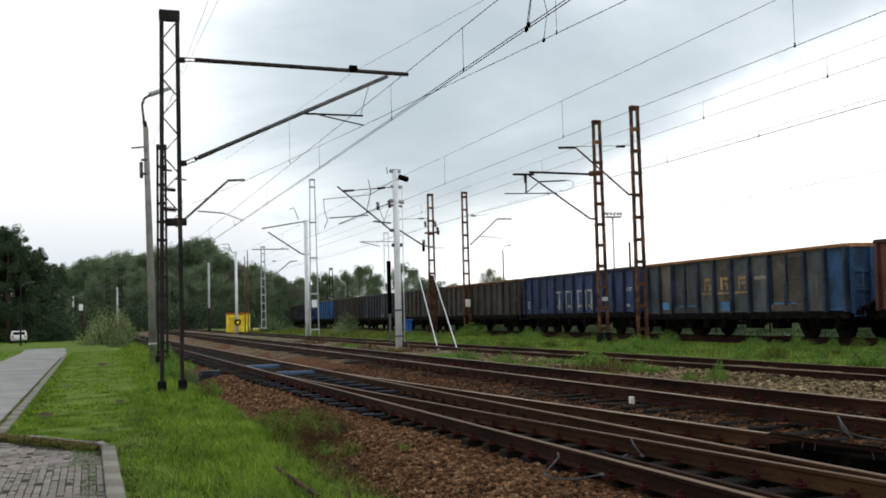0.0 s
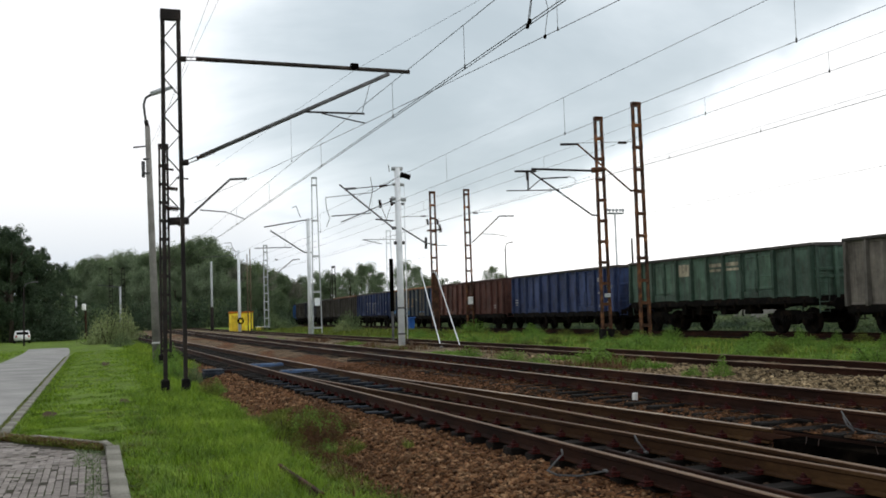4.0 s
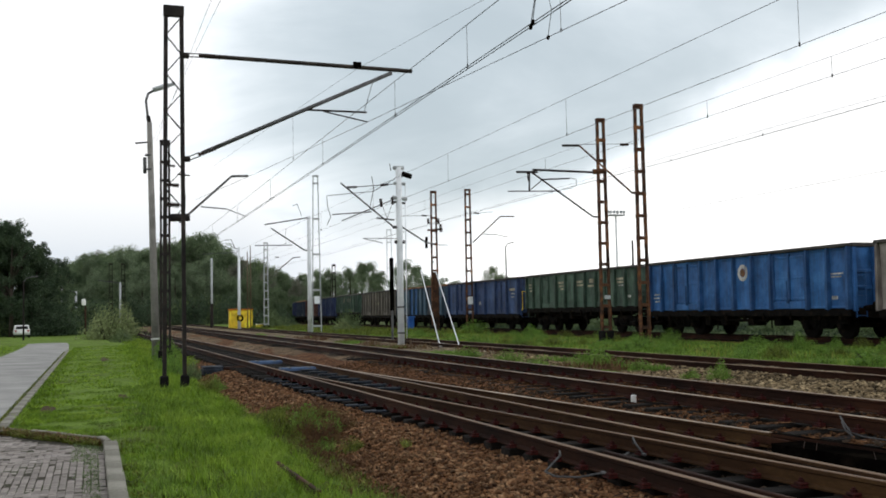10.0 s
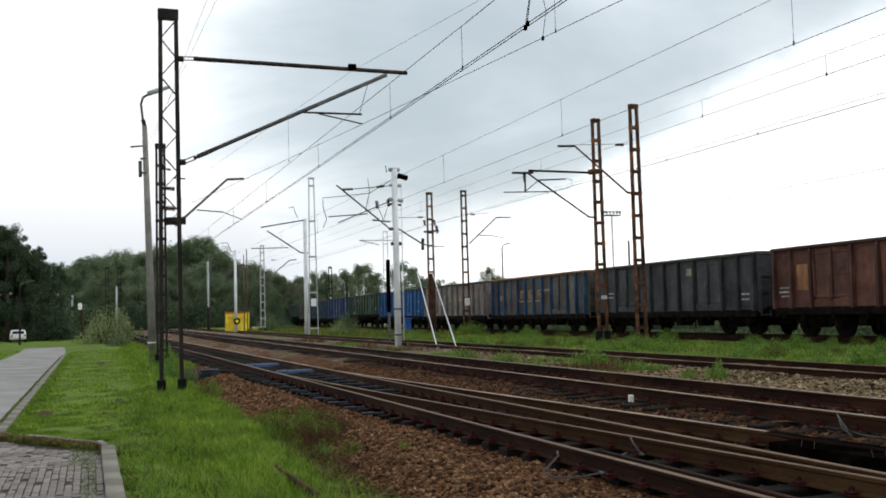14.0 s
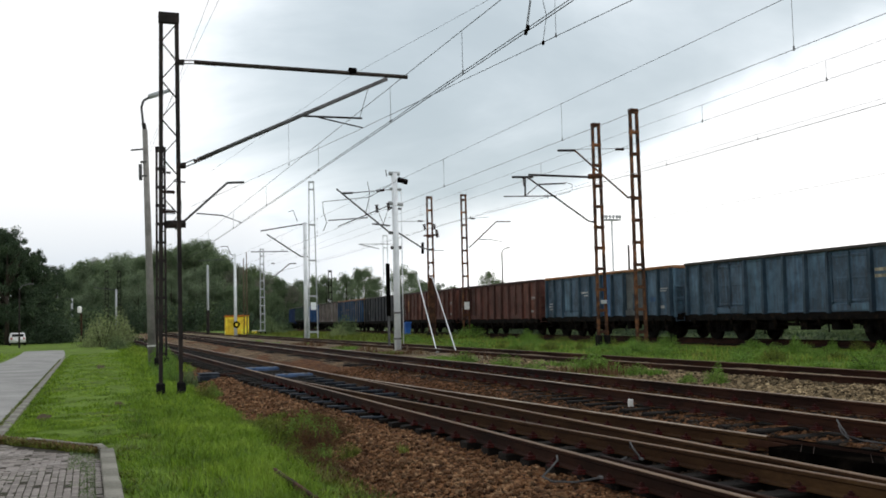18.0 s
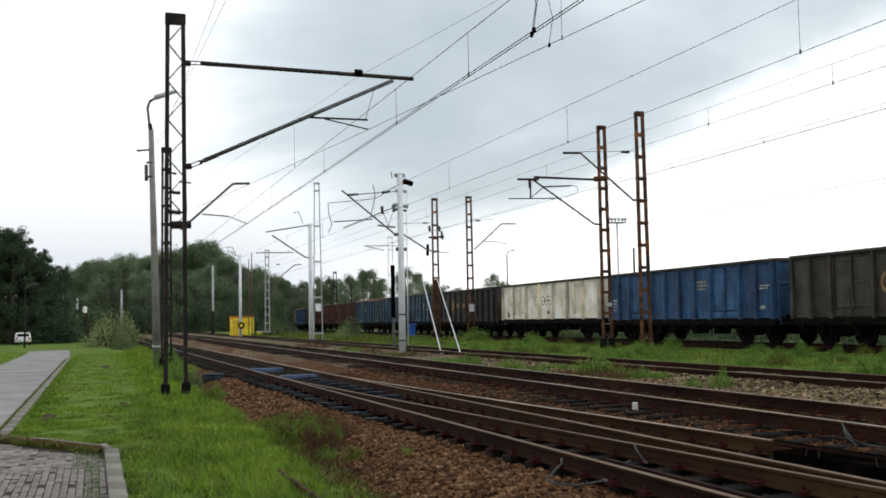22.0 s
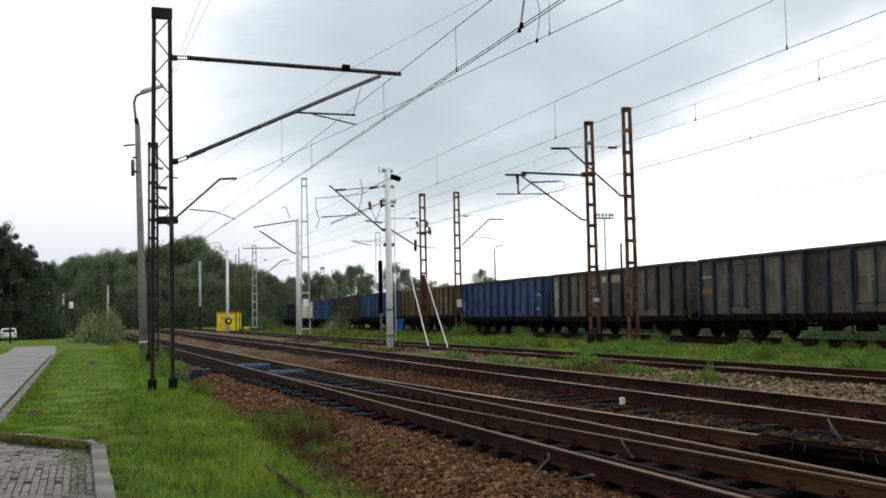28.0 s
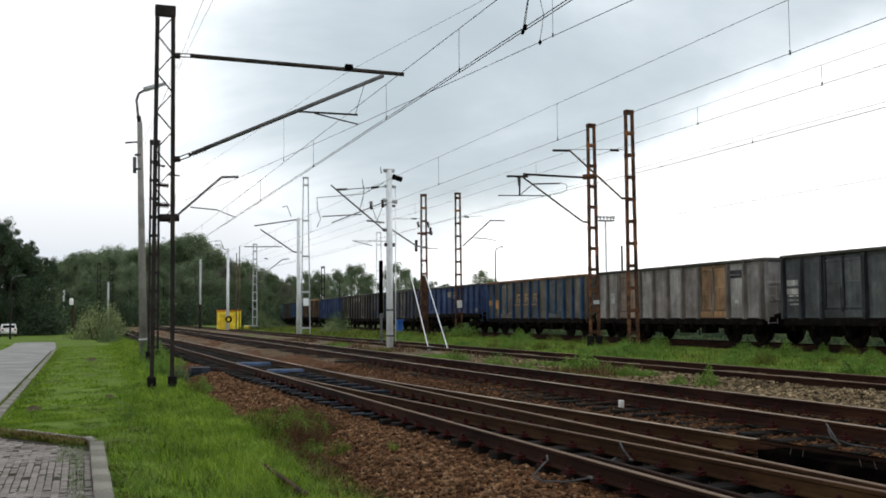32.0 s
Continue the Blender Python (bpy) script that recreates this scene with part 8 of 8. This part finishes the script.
patch = scatter(5200, 11.8, 18.5, 2.5, 3.75, 9, 1.0, lambda a, u: noise.noise((a * 0.7, u * 1.1, 8.0)) > 0.02 + 0.12 * abs(u - 2.9), True)
blades("ballast_weeds", patch, 0.13, 0.009, M["olive_leaf"], "dark low weeds creeping over the ballast slope", 0.7)
patch = scatter(2600, 11.0, 20.0, 2.5, 4.0, 10, 1.0, lambda a, u: noise.noise((a * 0.8, u * 1.1, 3.0)) > 0.1, True)
blades("ballast_weeds", patch, 0.10, 0.007, M["rust_weed"], "reddish dry weeds on the ballast slope", 0.8)
fringe = scatter(9000, 55.0, 125.0, 8.0, 24.0, 11, 1.0, lambda a, u: not 7 < u < 15.6 and noise.noise((a * 0.12, u * 0.3, 2.0)) > -0.1)
blades("fringe_grass", fringe, 0.3, 0.035, M["olive_leaf"], "rough grass among the far tracks")


def stones(name, n, a0, a1, u0, u1, size, material, seed, label, power=1.0, keep=None):
    """Loose broken stones: jittered blocks of twenty faces, joined into one piece of stuff."""
    g = (1 + 5 ** 0.5) / 2
    ico = np.array([(-1, g, 0), (1, g, 0), (-1, -g, 0), (1, -g, 0), (0, -1, g), (0, 1, g), (0, -1, -g), (0, 1, -g), (g, 0, -1), (g, 0, 1), (-g, 0, -1), (-g, 0, 1)]) / 1.9
    tri = np.array([(0, 11, 5), (0, 5, 1), (0, 1, 7), (0, 7, 10), (0, 10, 11), (1, 5, 9), (5, 11, 4), (11, 10, 2), (10, 7, 6), (7, 1, 8), (3, 9, 4), (3, 4, 2), (3, 2, 6), (3, 6, 8), (3, 8, 9), (4, 9, 5), (2, 4, 11), (6, 2, 10), (8, 6, 7), (9, 8, 1)])
    rng = np.random.default_rng(seed)
    a = a0 + (a1 - a0) * rng.random(n) ** power
    u = rng.uniform(u0, u1, n)
    if keep:
        ok = np.array([keep(x, y) for x, y in zip(a, u)])
        a, u = a[ok], u[ok]
        n = len(a)
    z = np.array([bed_z(x) + 0.025 * noise.noise((x * 3, y * 3, 0)) + 0.04 * noise.noise((x * 0.7, y * 0.5, 5)) for x, y in zip(u, a)])
    c = np.stack([u * CA - a * SA, a * CA + u * SA, z + rng.uniform(-0.012, 0.02, n)], 1)
    s = rng.uniform(0.55, 1.35, n)[:, None, None] * size * rng.uniform(0.6, 1.25, (n, 1, 3))
    v = ico[None] * s * rng.uniform(0.75, 1.2, (n, 12, 1))
    ang = rng.uniform(0, 6.28, n)
    ca, sa = np.cos(ang)[:, None], np.sin(ang)[:, None]
    tilt = rng.uniform(-0.7, 0.7, n)[:, None]
    x, y, h = v[..., 0] * ca - v[..., 1] * sa, v[..., 0] * sa + v[..., 1] * ca, v[..., 2] * 0.8 + v[..., 0] * tilt * 0.4
    v = np.stack([x, y, h], -1) + c[:, None]
    f = (tri[None] + (np.arange(n) * 12)[:, None, None]).reshape(-1, 3)
    me = bpy.data.meshes.new(name)
    me.from_pydata(v.reshape(-1, 3).tolist(), [], f.tolist())
    me.update()
    me.materials.append(material)
    ob = new(name, me)
    tagged(ob, label, "stones", kind="stuff")


def off_sleepers(a, u):
    """Few stones lie on the sleeper ends beside the near rail."""
    return u < left_rail(a) - 0.58 or random.random() < 0.25


stones("ballast_stones", 23000, 6.5, 19.0, 2.45, 4.6, 0.026, M["stone"], 1, "loose brown broken stones on the near ballast slope", 1.2, off_sleepers)
stones("ballast_stones", 9000, 19.0, 38.0, 2.45, 4.4, 0.042, M["stone"], 5, "loose brown stones on the ballast shoulder by the points", 1.0, off_sleepers)
stones("ballast_stones", 5000, 5.5, 20.0, 4.7, 7.6, 0.03, M["oily_stone"], 2, "loose brown stones between the turnout rails", 1.2, lambda a, u: random.random() < 0.8)
stones("ballast_stones", 14000, 6.5, 30.0, 6.6, 10.2, 0.026, M["dim_stone"], 3, "loose brown stones between the tracks", 1.2)
stones("ballast_stones", 17000, 10.5, 30.0, 10.3, 12.7, 0.038, M["grey_stone"], 4, "loose grey-beige stones on the siding shoulder", 1.2)

moss = scatter(5200, 13.2, 16.8, -1.6, 0.1, 12, 1.0, lambda a, u: -0.75 - 0.3 * noise.noise((u * 3, 1.0, 2.0)) < a - (16.5 - (u + 1.3) * 1.55) < -0.1)
blades("joint_weeds", [(a, u, -0.46) for a, u, z in moss], 0.08, 0.008, M["olive_leaf"], "low weeds creeping over the edge of the paving", 0.9)
moss = scatter(3000, 13.2, 16.8, -1.6, 0.1, 13, 1.0, lambda a, u: -0.7 < a - (16.5 - (u + 1.3) * 1.55) < -0.1)
blades("joint_weeds", [(a, u, -0.46) for a, u, z in moss], 0.09, 0.008, M["rust_weed"], "brown dead weeds at the edge of the paving", 0.9)
moss = scatter(2200, 9.0, 14.2, -0.22, 0.08, 14, 1.0, lambda a, u: u > -0.08 or noise.noise((a * 0.8, 1.0, 5.0)) > 0.1 - 0.12 * (a - 11))
blades("kerb_weeds", [(a, u, -0.455) for a, u, z in moss], 0.05, 0.005, M["leaf"], "moss and weeds along the foot of the kerb", 0.9)


gutter = scatter(6000, 16.5, 60.0, -1.50, -1.36, 16, 1.5)
blades("gutter_weeds", [(a, u, ground_z(a, u) + 0.02) for a, u, z in gutter], 0.03, 0.012, M["olive_leaf"], "dirt and dead weeds in the gutter along the kerb", 0.9)
gutter = scatter(4000, 16.5, 60.0, -1.24, -1.12, 17, 1.5)
blades("kerb_weeds", [(a, u, ground_z(a, u) + 0.03) for a, u, z in gutter], 0.09, 0.01, M["blade"], "grass hanging over the back of the kerb", 1.2)


# ---- what moves: the goods train rolls away along its curve, its wheels turning ----
def moment(s):
    """The time at which the train has run s metres."""
    return (-10.9904 + math.sqrt(10.9904 ** 2 - 4 * 0.03152 * (0.5485 - s))) / (2 * 0.03152)


def wheel_rows(start, along):
    """Rows for one wheelset, in its bogie's space, while its wagon rolls by: 0.6 m of track a row, then on at rest."""
    first, last = max(run(0.0) + start, -22.0), min(run(32.0) + start, 70.0)
    at = lambda s: Matrix.Translation((0, along, 0.46)) @ Matrix.Rotation(-(s - first) / 0.46, 4, "X")
    if last - first < 1.0:
        return [(0.0, at(first)), (32.0, at(first))]
    n = math.ceil((last - first) / 0.6)
    marks = [first + (last - first) * i / n for i in range(n + 1)]
    rows = [(min(32.0, max(0.0, moment(s - start))), at(s)) for s in marks]
    if rows[0][0] > 0.05:
        rows.insert(0, (0.0, at(first)))
    if rows[-1][0] < 31.95:
        rows.append((32.0, at(last)))
    return rows


def motions():
    for ob, start in WAGONS:
        rows = []
        for i in range(17):
            t = 2.0 * i
            rows.append((t, on_line(min(638.0, max(-638.0, run(t) + start)))))
        walk(ob, rows)
    for wheelset, along, start in WHEELS:
        walk(wheelset, wheel_rows(start, along))


motions()
